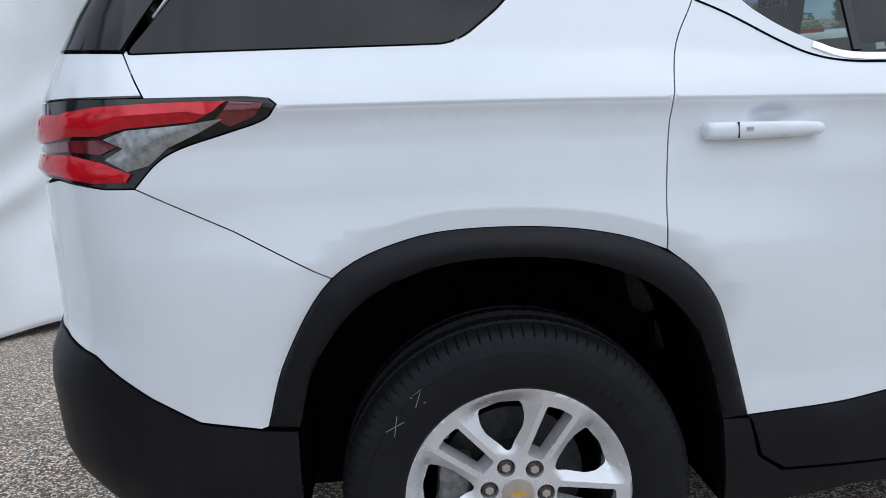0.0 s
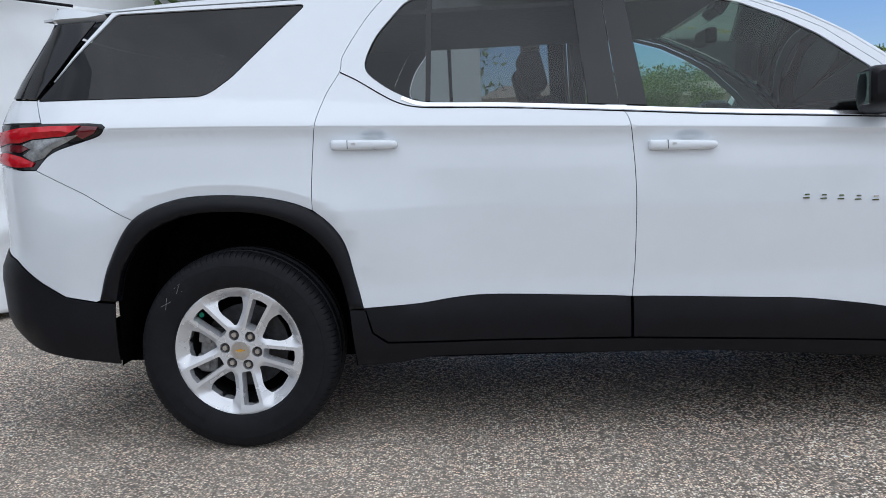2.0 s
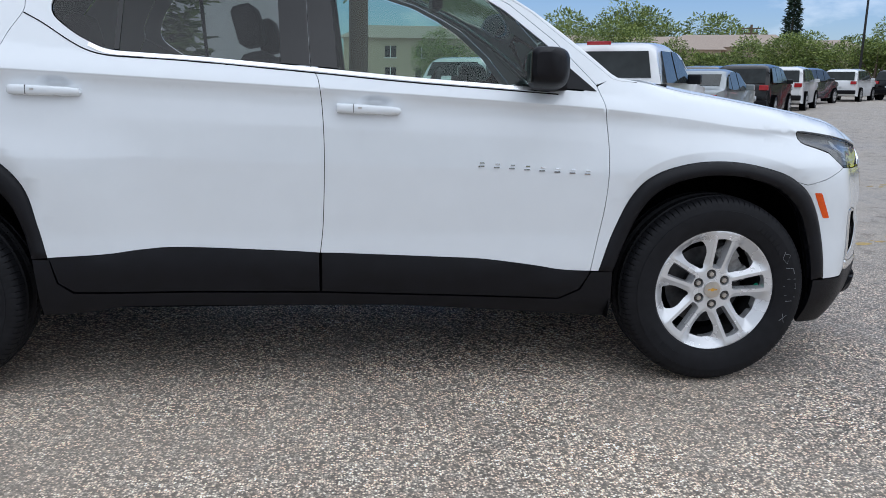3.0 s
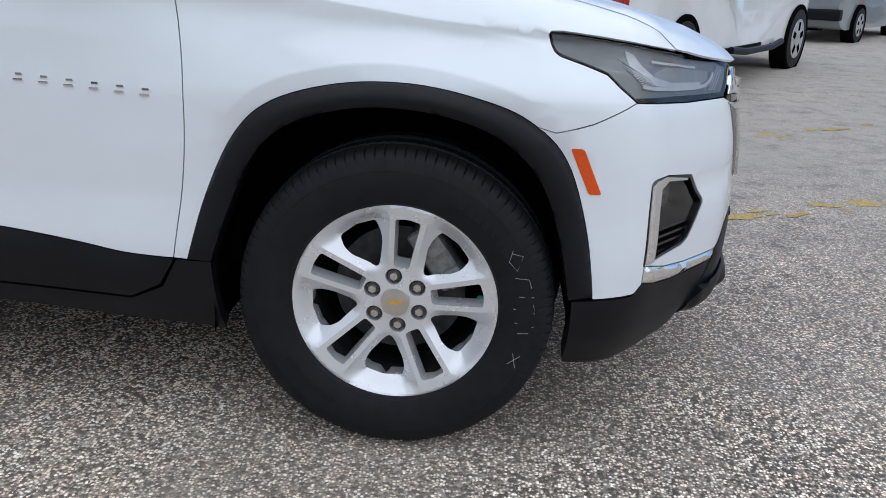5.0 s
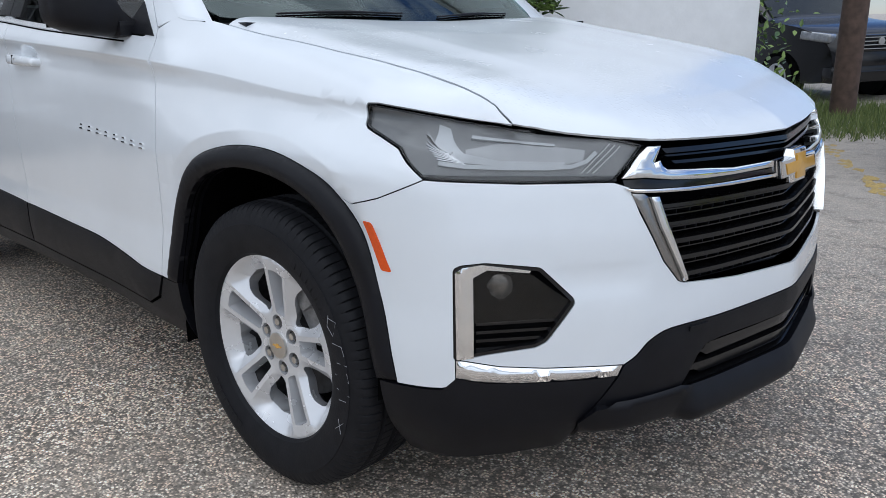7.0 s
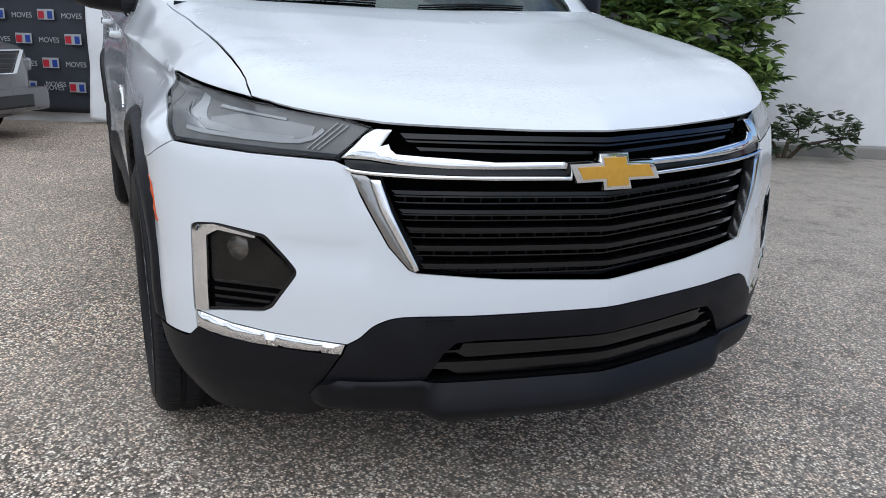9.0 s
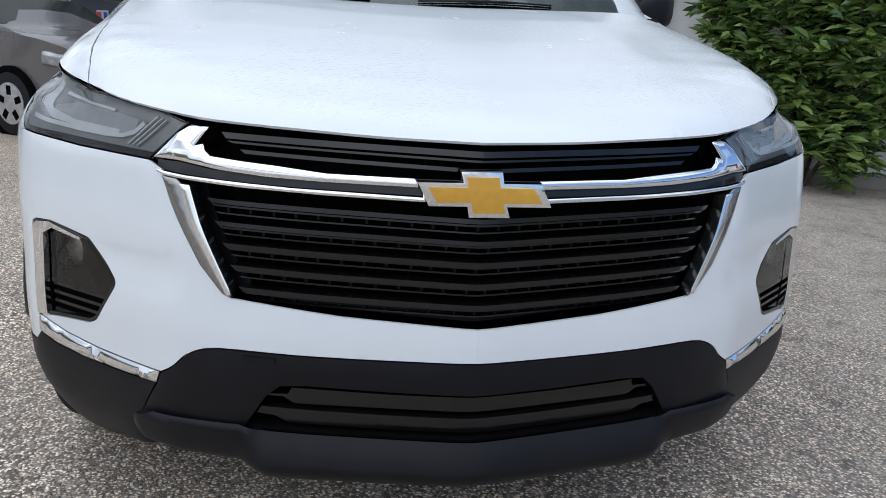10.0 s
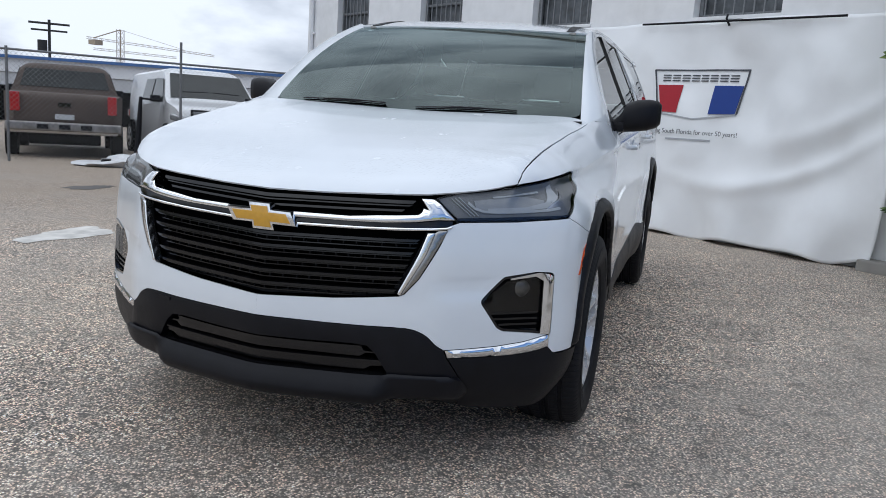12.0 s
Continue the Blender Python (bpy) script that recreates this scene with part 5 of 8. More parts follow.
for y in (-0.38, 0.38):
    seat(1.50, y)
    seat(0.58, y)
seat(-0.30, 0.0, 1.10)
part("inner_door_trim", box_bm((1.95, 0.05, 0.62), (1.52, -0.845, 0.86), 0.02), INTERIOR, car, "dark door lining")
part("inner_door_trim", box_bm((1.95, 0.05, 0.62), (1.52, 0.845, 0.86), 0.02), INTERIOR, car, "dark door lining")
part("cargo_trim", box_bm((0.75, 1.14, 0.7), (-0.48, 0, 0.90), 0.05), INTERIOR, car, "dark cargo lining")
part("engine_bay", box_bm((0.95, 1.25, 0.42), (3.22, 0, 0.72), 0.05), BLACK_DEEP, car, "dark engine bay")
part("front_core", box_bm((0.30, 1.10, 0.62), (3.66, 0, 0.62), 0.05), BLACK_DEEP, car, "dark radiator support")
part("firewall", box_bm((0.06, 1.60, 0.78), (2.62, 0, 0.80), 0.01), BLACK_DEEP, car)
part("underbody", box_bm((4.3, 1.10, 0.16), (1.35, 0, 0.33), 0.04), BLACK_DEEP, car, "dark underbody")
part("sill_core", box_bm((2.0, 1.74, 0.10), (1.54, 0, 0.37), 0.02), BLACK_DEEP, car)


def arch_liner(line, side):
    """The hollow above a wheel."""
    bm = bmesh.new()
    rows = []
    c = np.mean([p for p in line], 0)
    for y in (0.955, 0.93, 0.80, 0.60):
        k = 1.0 if y > 0.94 else 1.015
        rows.append([bm.verts.new((c[0] + (x - c[0]) * k, side * y, 0.30 + (z - 0.30) * k)) for x, z in line])
    for u, v in zip(rows, rows[1:]):
        for k in range(len(u) - 1):
            bm.faces.new((u[k], u[k + 1], v[k + 1], v[k]))
    bm.faces.new(rows[-1])
    bmesh.ops.recalc_face_normals(bm, faces=bm.faces[:])
    return part("arch_liner", bm, BLACK_DEEP, car, "black wheel arch lining", smooth=40)


for side in (-1, 1):
    arch_liner([(-0.462, 0.34)] + REAR_ARCH_IN + [(0.452, 0.32)], side)
    arch_liner([(2.625, 0.28)] + FRONT_ARCH_IN + [(3.478, 0.37)], side)


# ---- wheels ----
TYRE_R = 0.387


def tyre_mesh():
    """A tyre about the y axis, its outer side at negative y; ribs, grooves and shoulder cuts."""
    prof = [(-0.105, 0.247), (-0.118, 0.256), (-0.126, 0.272), (-0.1315, 0.295), (-0.1335, 0.318), (-0.1325, 0.334), (-0.130, 0.3345), (-0.1285, 0.340), (-0.124, 0.356), (-0.1175, 0.368), (-0.107, 0.377), (-0.096, 0.3805), (-0.070, 0.3845), (-0.067, 0.377), (-0.056, 0.377), (-0.053, 0.3857), (-0.020, 0.3868), (-0.017, 0.378), (-0.006, 0.378), (-0.003, 0.3868)]
    full = prof + [(-a, b) for a, b in reversed(prof[:-1])]
    bm = bmesh.new()
    n = 400
    rows = []
    for i in range(n):
        a = math.tau * (i // 4 + (0.0, 0.11, 0.22, 0.61)[i % 4]) / 100
        cut = i % 4 == 1
        row = []
        for k, (y, r) in enumerate(full):
            if cut and 0.362 < r < 0.384 and abs(y) > 0.09:
                r -= 0.0045
            if cut and r > 0.3843:
                r -= 0.0025
            row.append(bm.verts.new((r * math.cos(a), y, r * math.sin(a))))
        rows.append(row)
    for i in range(n):
        u, v = rows[i], rows[(i + 1) % n]
        for k in range(len(full) - 1):
            bm.faces.new((u[k], v[k], v[k + 1], u[k + 1]))
    bmesh.ops.recalc_face_normals(bm, faces=bm.faces[:])
    return bm


def dish(r):
    """How far the wheel's face lies out, by radius."""
    return np.interp(r, [0, 0.032, 0.06, 0.085, 0.12, 0.17, 0.215, 0.232, 0.244, 0.252], [0.086, 0.085, 0.082, 0.082, 0.088, 0.097, 0.104, 0.108, 0.110, 0.106])


def ridge(r):
    """How far a spoke's ridge lies from the middle line of its narrow opening."""
    return np.interp(r, [0.05, 0.09, 0.21, 0.25], [0.030, 0.032, 0.043, 0.046])


def spoke_drop(a, b):
    """How far the spokes fall away from their ridges towards the wide openings (phase 0: a wide opening on the first axis)."""
    r = np.hypot(a, b)
    g = np.degrees(np.arctan2(b, a))
    g = np.radians(np.abs((g + 72) % 72 - 36))
    fall = 0.85 * np.clip(r * np.sin(g) - ridge(r), 0, None)
    return np.minimum(fall, 0.034) * ease(r, 0.080, 0.118) * np.clip((0.2492 - r) / 0.0392, 0, 1)


def face_surf(a, b):
    a, b = np.asarray(a, float), np.asarray(b, float)

    def out(a, b):
        return dish(np.hypot(a, b)) - spoke_drop(a, b)
    e = 0.0015
    ga, gb = (out(a + e, b) - out(a - e, b)) / (2 * e), (out(a, b + e) - out(a, b - e)) / (2 * e)
    n = np.stack([-ga, -np.ones_like(ga), -gb], -1)
    return np.stack([a, -out(a, b), b], -1), n / np.linalg.norm(n, axis=-1, keepdims=True)


def polar(pts, turn):
    return [(r * math.cos(radians(g) + turn), r * math.sin(radians(g) + turn)) for r, g in pts]


def rim_face():
    """The wheel's cast face at phase 0: five wide and five narrow openings and six bolt wells."""
    holes = []
    for k in range(5):
        t = radians(72 * k)
        holes.append(rounded(polar([(0.098, -3), (0.098, 3), (0.155, 15.5), (0.180, 16.0), (0.2075, 13.5), (0.2105, 0), (0.2075, -13.5), (0.180, -16.0), (0.155, -15.5)], t), 0.009))
        holes.append(rounded(polar([(0.090, -12), (0.087, 0), (0.090, 12), (0.15, 9.4), (0.214, 8.2), (0.2165, 0), (0.214, -8.2), (0.15, -9.4)], t + radians(36)), 0.007))
    for k in range(6):
        t = radians(BOLT_TURN + 60 * k)
        holes.append([(0.0635 * math.cos(t) + 0.0205 * math.cos(g), 0.0635 * math.sin(t) + 0.0205 * math.sin(g)) for g in np.linspace(0, math.tau, 19)[:-1]])
    disc = [(0.249 * math.cos(g), 0.249 * math.sin(g)) for g in np.linspace(0, math.tau, 97)[:-1]]
    folds = []
    for k in range(5):
        for sign in (-1, 1):
            rs = np.linspace(0.084, 0.2475, 30)
            g = radians(36 + 72 * k) + sign * np.arcsin(ridge(rs) / rs)
            folds.append([(float(r * math.cos(t)), float(r * math.sin(t))) for r, t in zip(rs, g)])
    V, F, N, shaped = sheet([disc] + holes, face_surf, 0.0070, 0.045, 0.0, flare=0.004, creases=folds)
    return V, F, N, True


BOLT_TURN = 25
RIM_DATA = rim_face()


def wheel(name, phase, at, side, marks, dot, brake):
    w = empty(name)
    w.parent = car
    tyre = part("tyre", tyre_mesh(), RUBBER, w, "black all-season tyre", smooth=28)
    V, F, N, shaped = RIM_DATA
    c, d = math.cos(radians(phase)), math.sin(radians(phase))
    turned = np.stack([V[:, 0] * c - V[:, 2] * d, V[:, 1], V[:, 0] * d + V[:, 2] * c], 1)
    spun = np.stack([N[:, 0] * c - N[:, 2] * d, N[:, 1], N[:, 0] * d + N[:, 2] * c], 1)
    face = sheet_ob("alloy_rim", (turned, F, spun, True), ALLOY, w, "silver alloy rim with five wide and five narrow openings")
    face.data.set_sharp_from_angle(angle=radians(22))
    barrel = bmesh.new()
    rows = []
    for y, r in ((-0.066, 0.240), (-0.05, 0.228), (0.0, 0.217), (0.08, 0.212), (0.10, 0.23)):
        rows.append([barrel.verts.new((r * math.cos(math.tau * k / 64), y, r * math.sin(math.tau * k / 64))) for k in range(64)])
    for u, v in zip(rows, rows[1:]):
        for k in range(64):
            barrel.faces.new((u[k], u[(k + 1) % 64], v[(k + 1) % 64], v[k]))
    part("barrel", barrel, STEEL, w, "dark inner barrel", smooth=60)
    disc_bm = cyl_bm(0.165, 0.02, (0, 0.015, 0), "Y", 64, bevel=0.003)
    cyl_bm(0.088, 0.07, (0, -0.015, 0), "Y", 48, bm=disc_bm, bevel=0.004)
    part("brake_disc", disc_bm, STEEL, w, "grey steel brake disc", smooth=40)
    cal = box_bm((0.07, 0.09, 0.17), (0.135, -0.005, 0.03), 0.018, 3)
    box_bm((0.05, 0.05, 0.06), (0.15, -0.04, 0.07), 0.012, 2, bm=cal)
    box_bm((0.05, 0.05, 0.05), (0.15, -0.04, -0.03), 0.012, 2, bm=cal)
    cal.transform(Matrix.Rotation(-radians(brake), 4, "Y"))
    part("brake_caliper", cal, material("caliper_grey", (0.22, 0.22, 0.22), 0.5, metal=0.4, var=0.3, scale=60), w, "grey brake caliper", smooth=40)
    part("back_plate", cyl_bm(0.212, 0.01, (0, 0.07, 0), "Y", 48), BLACK_DEEP, w)
    for k in range(6):
        t = radians(phase + BOLT_TURN + 60 * k)
        c = (0.0635 * math.cos(t), -0.066, 0.0635 * math.sin(t))
        nut = cyl_bm(0.0175, 0.030, (c[0], c[1] + 0.006, c[2]), "Y", 6, 0.0135, bevel=0.002)
        nut = part("lug_nut", nut, DARK_CHROME, w, "dark chrome lug nut", smooth=30)
        part("nut_cap", cyl_bm(0.0105, 0.012, (c[0], c[1] - 0.012, c[2]), "Y", 6, bevel=0.002), SATIN, nut, smooth=30)
        part("lug_well", cyl_bm(0.0245, 0.006, (c[0], -0.046, c[2]), "Y", 20), STEEL, w)
    part("centre_cap", cyl_bm(0.0355, 0.014, (0, -0.085, 0), "Y", 32, bevel=0.003), SATIN, w, "silver centre cap", smooth=40)
    gold = bmesh.new()
    f = gold.faces.new([gold.verts.new((-y * 0.20, -0.0925, (z - 0.8535) * 0.20)) for y, z in bow(0.094, 0.0325, 0.0140, 0.029, 0.010, 0.8535)])
    bmesh.ops.recalc_face_normals(gold, faces=gold.faces[:])
    bmesh.ops.solidify(gold, geom=gold.faces[:], thickness=0.0015)
    part("cap_badge", gold, GOLD, w, "small gold badge")
    # chalk strokes on the sidewall
    def stroke(points):
        pts = []
        for r, g in points:
            y = -float(np.interp(r, [0.256, 0.272, 0.295, 0.318, 0.334, 0.34, 0.356], [0.118, 0.126, 0.1315, 0.1335, 0.1325, 0.1285, 0.124])) - 0.0006
            pts.append((r * math.cos(radians(g)), y, r * math.sin(radians(g))))
        part("chalk_mark", tube_bm(pts, 0.0007, 5), CHALK, w, "white chalk stroke")
    for m in marks:
        stroke(m)
    part("paint_dot", cyl_bm(0.010, 0.006, (0.205 * math.cos(radians(dot)), -0.055, 0.205 * math.sin(radians(dot))), "Y", 12), GREEN_DOT, w, "green paint dot")
    # raised unreadable lettering as plain low bars
    for g0, n in ((60, 7), (240, 7)):
        bars = bmesh.new()
        for k in range(n):
            g = radians(g0 - 4.6 * k)
            own = box_bm((0.016, 0.0016, 0.026), (0, 0, 0), 0.0005)
            own.transform(Matrix.Translation((0.306 * math.cos(g), -0.1328, 0.306 * math.sin(g))) @ Matrix.Rotation(math.pi / 2 - g, 4, "Y"))
            join_bm(bars, own)
        part("raised_marking", bars, RUBBER, w, "raised tyre marking")
    w.matrix_basis = Matrix.Translation(at) @ Matrix.Rotation(0 if side < 0 else math.pi, 4, "Z")
    return w


FRONT_MARKS = [[(0.305, -18), (0.325, -24)], [(0.324, -18), (0.304, -24)], [(0.29, -3), (0.335, -4)], [(0.30, -8), (0.325, -7)], [(0.285, 4), (0.335, 2), (0.332, 6)], [(0.30, 10), (0.335, 9)], [(0.315, 30), (0.335, 27), (0.31, 22), (0.30, 27), (0.32, 31)], [(0.30, 19), (0.33, 17), (0.332, 13)]]
REAR_MARKS = [[(0.315, 139), (0.335, 146)], [(0.335, 139), (0.314, 146)], [(0.31, 128), (0.34, 131), (0.338, 126)], [(0.318, 132), (0.335, 127)]]
wheel("rear_wheel", 27, (0, -0.847, TYRE_R), -1, REAR_MARKS, 138, 172)
wheel("front_wheel", 190, (3.071, -0.847, TYRE_R), -1, FRONT_MARKS, 2, 35)
wheel("rear_wheel", 27, (0, 0.847, TYRE_R), 1, [], 138, 8)
wheel("front_wheel", 190, (3.071, 0.847, TYRE_R), 1, [], 2, 145)


# ---- ground and building ----
def ground_z(x, y):
    """The lot: level round the car, rising towards the far rows and falling towards the fence."""
    d = ((x - 1.5) + y) * 0.7071
    up = np.clip(d - 4, 0, None)
    down = np.clip(-d - 4, 0, None)
    return 0.021 * up ** 2 / (up + 2.0) - 0.019 * down ** 2 / (down + 2.0)


def gz(x, y):
    return float(ground_z(np.float64(x), np.float64(y)))


def asphalt_material():
    m = bpy.data.materials.new("worn_asphalt")
    m.use_nodes = True
    nt = m.node_tree
    p = nt.nodes["Principled BSDF"]

    def node(kind, **v):
        n = nt.nodes.new(kind)
        for k, x in v.items():
            n.inputs[k].default_value = x
        return n

    def ramp_of(src, stops):
        r = nt.nodes.new("ShaderNodeValToRGB")
        e = r.color_ramp.elements
        while len(e) < len(stops):
            e.new(0.5)
        for k, (pos, c) in enumerate(stops):
            e[k].position, e[k].color = pos, (*c, 1)
        nt.links.new(src, r.inputs[0])
        return r.outputs[0]

    def mix(kind, fac, a, b):
        n = nt.nodes.new("ShaderNodeMixRGB")
        n.blend_type = kind
        for k, v in ((0, fac), (1, a), (2, b)):
            if isinstance(v, (int, float)):
                n.inputs[k].default_value = v
            elif isinstance(v, tuple):
                n.inputs[k].default_value = (*v, 1)
            else:
                nt.links.new(v, n.inputs[k])
        return n.outputs[0]

    co = nt.nodes.new("ShaderNodeTexCoord").outputs["Object"]
    stones = node("ShaderNodeTexVoronoi", Scale=118.0, Randomness=1.0)
    nt.links.new(co, stones.inputs["Vector"])
    sep = nt.nodes.new("ShaderNodeSeparateColor")
    nt.links.new(stones.outputs["Color"], sep.inputs[0])
    stone = ramp_of(sep.outputs[0], [(0.0, (0.008, 0.008, 0.009)), (0.28, (0.060, 0.055, 0.051)), (0.36, (0.42, 0.38, 0.34)), (0.70, (0.80, 0.73, 0.655)), (1.0, (1.0, 0.95, 0.89))])
    # the hollows between the pebbles
    gap = ramp_of(stones.outputs["Distance"], [(0.34, (1, 1, 1)), (0.62, (0.12, 0.12, 0.12))])
    col = mix("MULTIPLY", 0.9, stone, gap)
    clump = node("ShaderNodeTexNoise", Scale=44.0, Detail=6.0, Roughness=0.75)
    nt.links.new(co, clump.inputs["Vector"])
    col = mix("MULTIPLY", 0.9, col, ramp_of(clump.outputs[0], [(0.38, (0.42, 0.41, 0.40)), (0.60, (2.35, 2.28, 2.18))]))
    hue = node("ShaderNodeTexNoise", Scale=14.0, Detail=3.0)
    nt.links.new(co, hue.inputs["Vector"])
    col = mix("MULTIPLY", 0.8, col, ramp_of(hue.outputs[0], [(0.35, (1.08, 0.97, 0.92)), (0.65, (0.95, 1.0, 1.05))]))
    big = node("ShaderNodeTexNoise", Scale=0.55, Detail=8.0, Roughness=0.6)
    nt.links.new(co, big.inputs["Vector"])
    patch = node("ShaderNodeTexNoise", Scale=2.3, Detail=8.0, Roughness=0.68)
    nt.links.new(co, patch.inputs["Vector"])
    col = mix("MULTIPLY", 0.8, col, ramp_of(big.outputs[0], [(0.32, (0.98, 0.94, 0.90)), (0.68, (1.50, 1.42, 1.32))]))
    col = mix("MULTIPLY", 0.8, col, ramp_of(patch.outputs[0], [(0.30, (0.66, 0.65, 0.645)), (0.62, (1.24, 1.23, 1.20))]))
    # oil spots and faded tan dust
    spot = node("ShaderNodeTexNoise", Scale=5.5, Detail=6.0, Roughness=0.7)
    nt.links.new(co, spot.inputs["Vector"])
    col = mix("MIX", ramp_of(spot.outputs[0], [(0.585, (0, 0, 0)), (0.72, (0.7, 0.7, 0.7))]), col, (0.05, 0.047, 0.045))
    dust = node("ShaderNodeTexNoise", Scale=0.23, Detail=6.0, Roughness=0.6)
    nt.links.new(co, dust.inputs["Vector"])
    col = mix("MIX", ramp_of(dust.outputs[0], [(0.42, (0, 0, 0)), (0.62, (0.5, 0.5, 0.5))]), col, (0.52, 0.45, 0.37))
    # tan dirt that lies along the fence
    far = nt.nodes.new("ShaderNodeVectorMath")
    far.operation = "DOT_PRODUCT"
    far.inputs[1].default_value = (-0.707, -0.707, 0)
    nt.links.new(co, far.inputs[0])
    zone = nt.nodes.new("ShaderNodeMapRange")
    zone.inputs["From Min"].default_value, zone.inputs["From Max"].default_value, zone.inputs["To Max"].default_value = 1.2, 5.0, 0.9
    nt.links.new(far.outputs["Value"], zone.inputs[0])
    col = mix("MIX", mix("MULTIPLY", 1.0, zone.outputs[0], ramp_of(patch.outputs[0], [(0.3, (0.45, 0.45, 0.45)), (0.6, (1, 1, 1))])), col, (0.36, 0.292, 0.225))
    # paler tan beyond the car, towards the far rows and the wall
    beyond = nt.nodes.new("ShaderNodeVectorMath")
    beyond.operation = "DOT_PRODUCT"
    beyond.inputs[1].default_value = (0.25, 0.97, 0)
    nt.links.new(co, beyond.inputs[0])
    zone2 = nt.nodes.new("ShaderNodeMapRange")
    zone2.inputs["From Min"].default_value, zone2.inputs["From Max"].default_value, zone2.inputs["To Max"].default_value = 1.2, 4.5, 0.75
    nt.links.new(beyond.outputs["Value"], zone2.inputs[0])
    col = mix("MIX", mix("MULTIPLY", 1.0, zone2.outputs[0], ramp_of(patch.outputs[0], [(0.28, (0.35, 0.35, 0.35)), (0.55, (1, 1, 1))])), col, (0.58, 0.525, 0.465))
    # worn, dusty stretch of the aisle in front of the car
    ahead = nt.nodes.new("ShaderNodeVectorMath")
    ahead.operation = "DOT_PRODUCT"
    ahead.inputs[1].default_value = (0.55, 0.835, 0)
    nt.links.new(co, ahead.inputs[0])
    zone3 = nt.nodes.new("ShaderNodeMapRange")
    zone3.inputs["From Min"].default_value, zone3.inputs["From Max"].default_value, zone3.inputs["To Max"].default_value = 1.6, 3.4, 0.45
    nt.links.new(ahead.outputs["Value"], zone3.inputs[0])
    col = mix("MIX", zone3.outputs[0], col, ramp_of(spot.outputs[0], [(0.36, (0.38, 0.342, 0.30)), (0.52, (0.29, 0.265, 0.235)), (0.64, (0.07, 0.066, 0.062))]))
    nt.links.new(col, p.inputs["Base Color"])
    wet = ramp_of(big.outputs[0], [(0.35, (0.52, 0.52, 0.52)), (0.6, (0.82, 0.82, 0.82))])
    nt.links.new(wet, p.inputs["Roughness"])
    b = nt.nodes.new("ShaderNodeBump")
    b.inputs["Strength"].default_value, b.inputs["Distance"].default_value = 1.0, 0.005
    nt.links.new(gap, b.inputs["Height"])
    nt.links.new(b.outputs[0], p.inputs["Normal"])
    return m


def sheet_grid(xs, ys, f):
    X, Y = np.meshgrid(xs, ys)
    Z = f(X, Y)
    V = np.stack([X.ravel(), Y.ravel(), Z.ravel()], 1)
    n, m = len(xs), len(ys)
    F = [(j * n + i, j * n + i + 1, (j + 1) * n + i + 1, (j + 1) * n + i) for j in range(m - 1) for i in range(n - 1)]
    return V, F


def mesh_ob(name, V, F, mat, parent=None, label="", smooth=True):
    me = bpy.data.meshes.new(name)
    me.from_pydata([tuple(map(float, v)) for v in V], [], [tuple(map(int, f)) for f in F])
    for m in (mat if isinstance(mat, (list, tuple)) else [mat]):
        me.materials.append(m)
    if smooth:
        me.shade_smooth()
    ob = new(name, me)
    if parent is not None:
        ob.parent = parent
    if label:
        tagged(ob, label)
    return ob


axis = np.concatenate([[-900, -400, -200, -110, -70], np.arange(-45, 46, 1.5), [70, 110, 200, 400, 900]])
V, F = sheet_grid(axis, axis, ground_z)
ground = mesh_ob("ground", V, F, asphalt_material())
tagged(ground, "worn grey asphalt lot with pale pebbles, damp", "ground", kind="structure")

WALL_O, WALL_U, WALL_N = Vector((-3.0, 1.68, 0)), Vector((0.540, 0.8417, 0)).normalized(), Vector((0.8417, -0.540, 0)).normalized()


def on_wall(w, off, z):
    return WALL_O + WALL_U * w + WALL_N * off + Vector((0, 0, z))


WALL_PAINT = material("white_wall_paint", (0.82, 0.83, 0.84), 0.75, var=0.04, scale=6, stain=0.25, stain_scale=1.1, stain_color=(0.55, 0.54, 0.52), bump=0.5, bump_scale=35)
GREY_METAL = material("grey_window_frame", (0.20, 0.21, 0.22), 0.5, metal=0.3, var=0.15, scale=30)
PANE = material("dusty_pane", (0.10, 0.11, 0.12), 0.25, var=0.5, scale=6)
TARP = material("white_vinyl_sheet", (0.86, 0.88, 0.895), 0.40, var=0.02, scale=3, stain=0.12, stain_scale=1.6, stain_color=(0.62, 0.62, 0.62), bump=0.25, bump_scale=60)
W_LEFT, W_RIGHT = -9.45, 7.15
WINDOWS = [-0.76 - 2.565 * k for k in range(4)]


def wall_frame():
    """The turn from the wall's own axes (along, out, up) into the world."""
    return Matrix(((WALL_U.x, WALL_N.x, 0, WALL_O.x), (WALL_U.y, WALL_N.y, 0, WALL_O.y), (0, 0, 1, 0), (0, 0, 0, 1)))


building = empty("white_building", "long white painted block building with barred windows", "building")
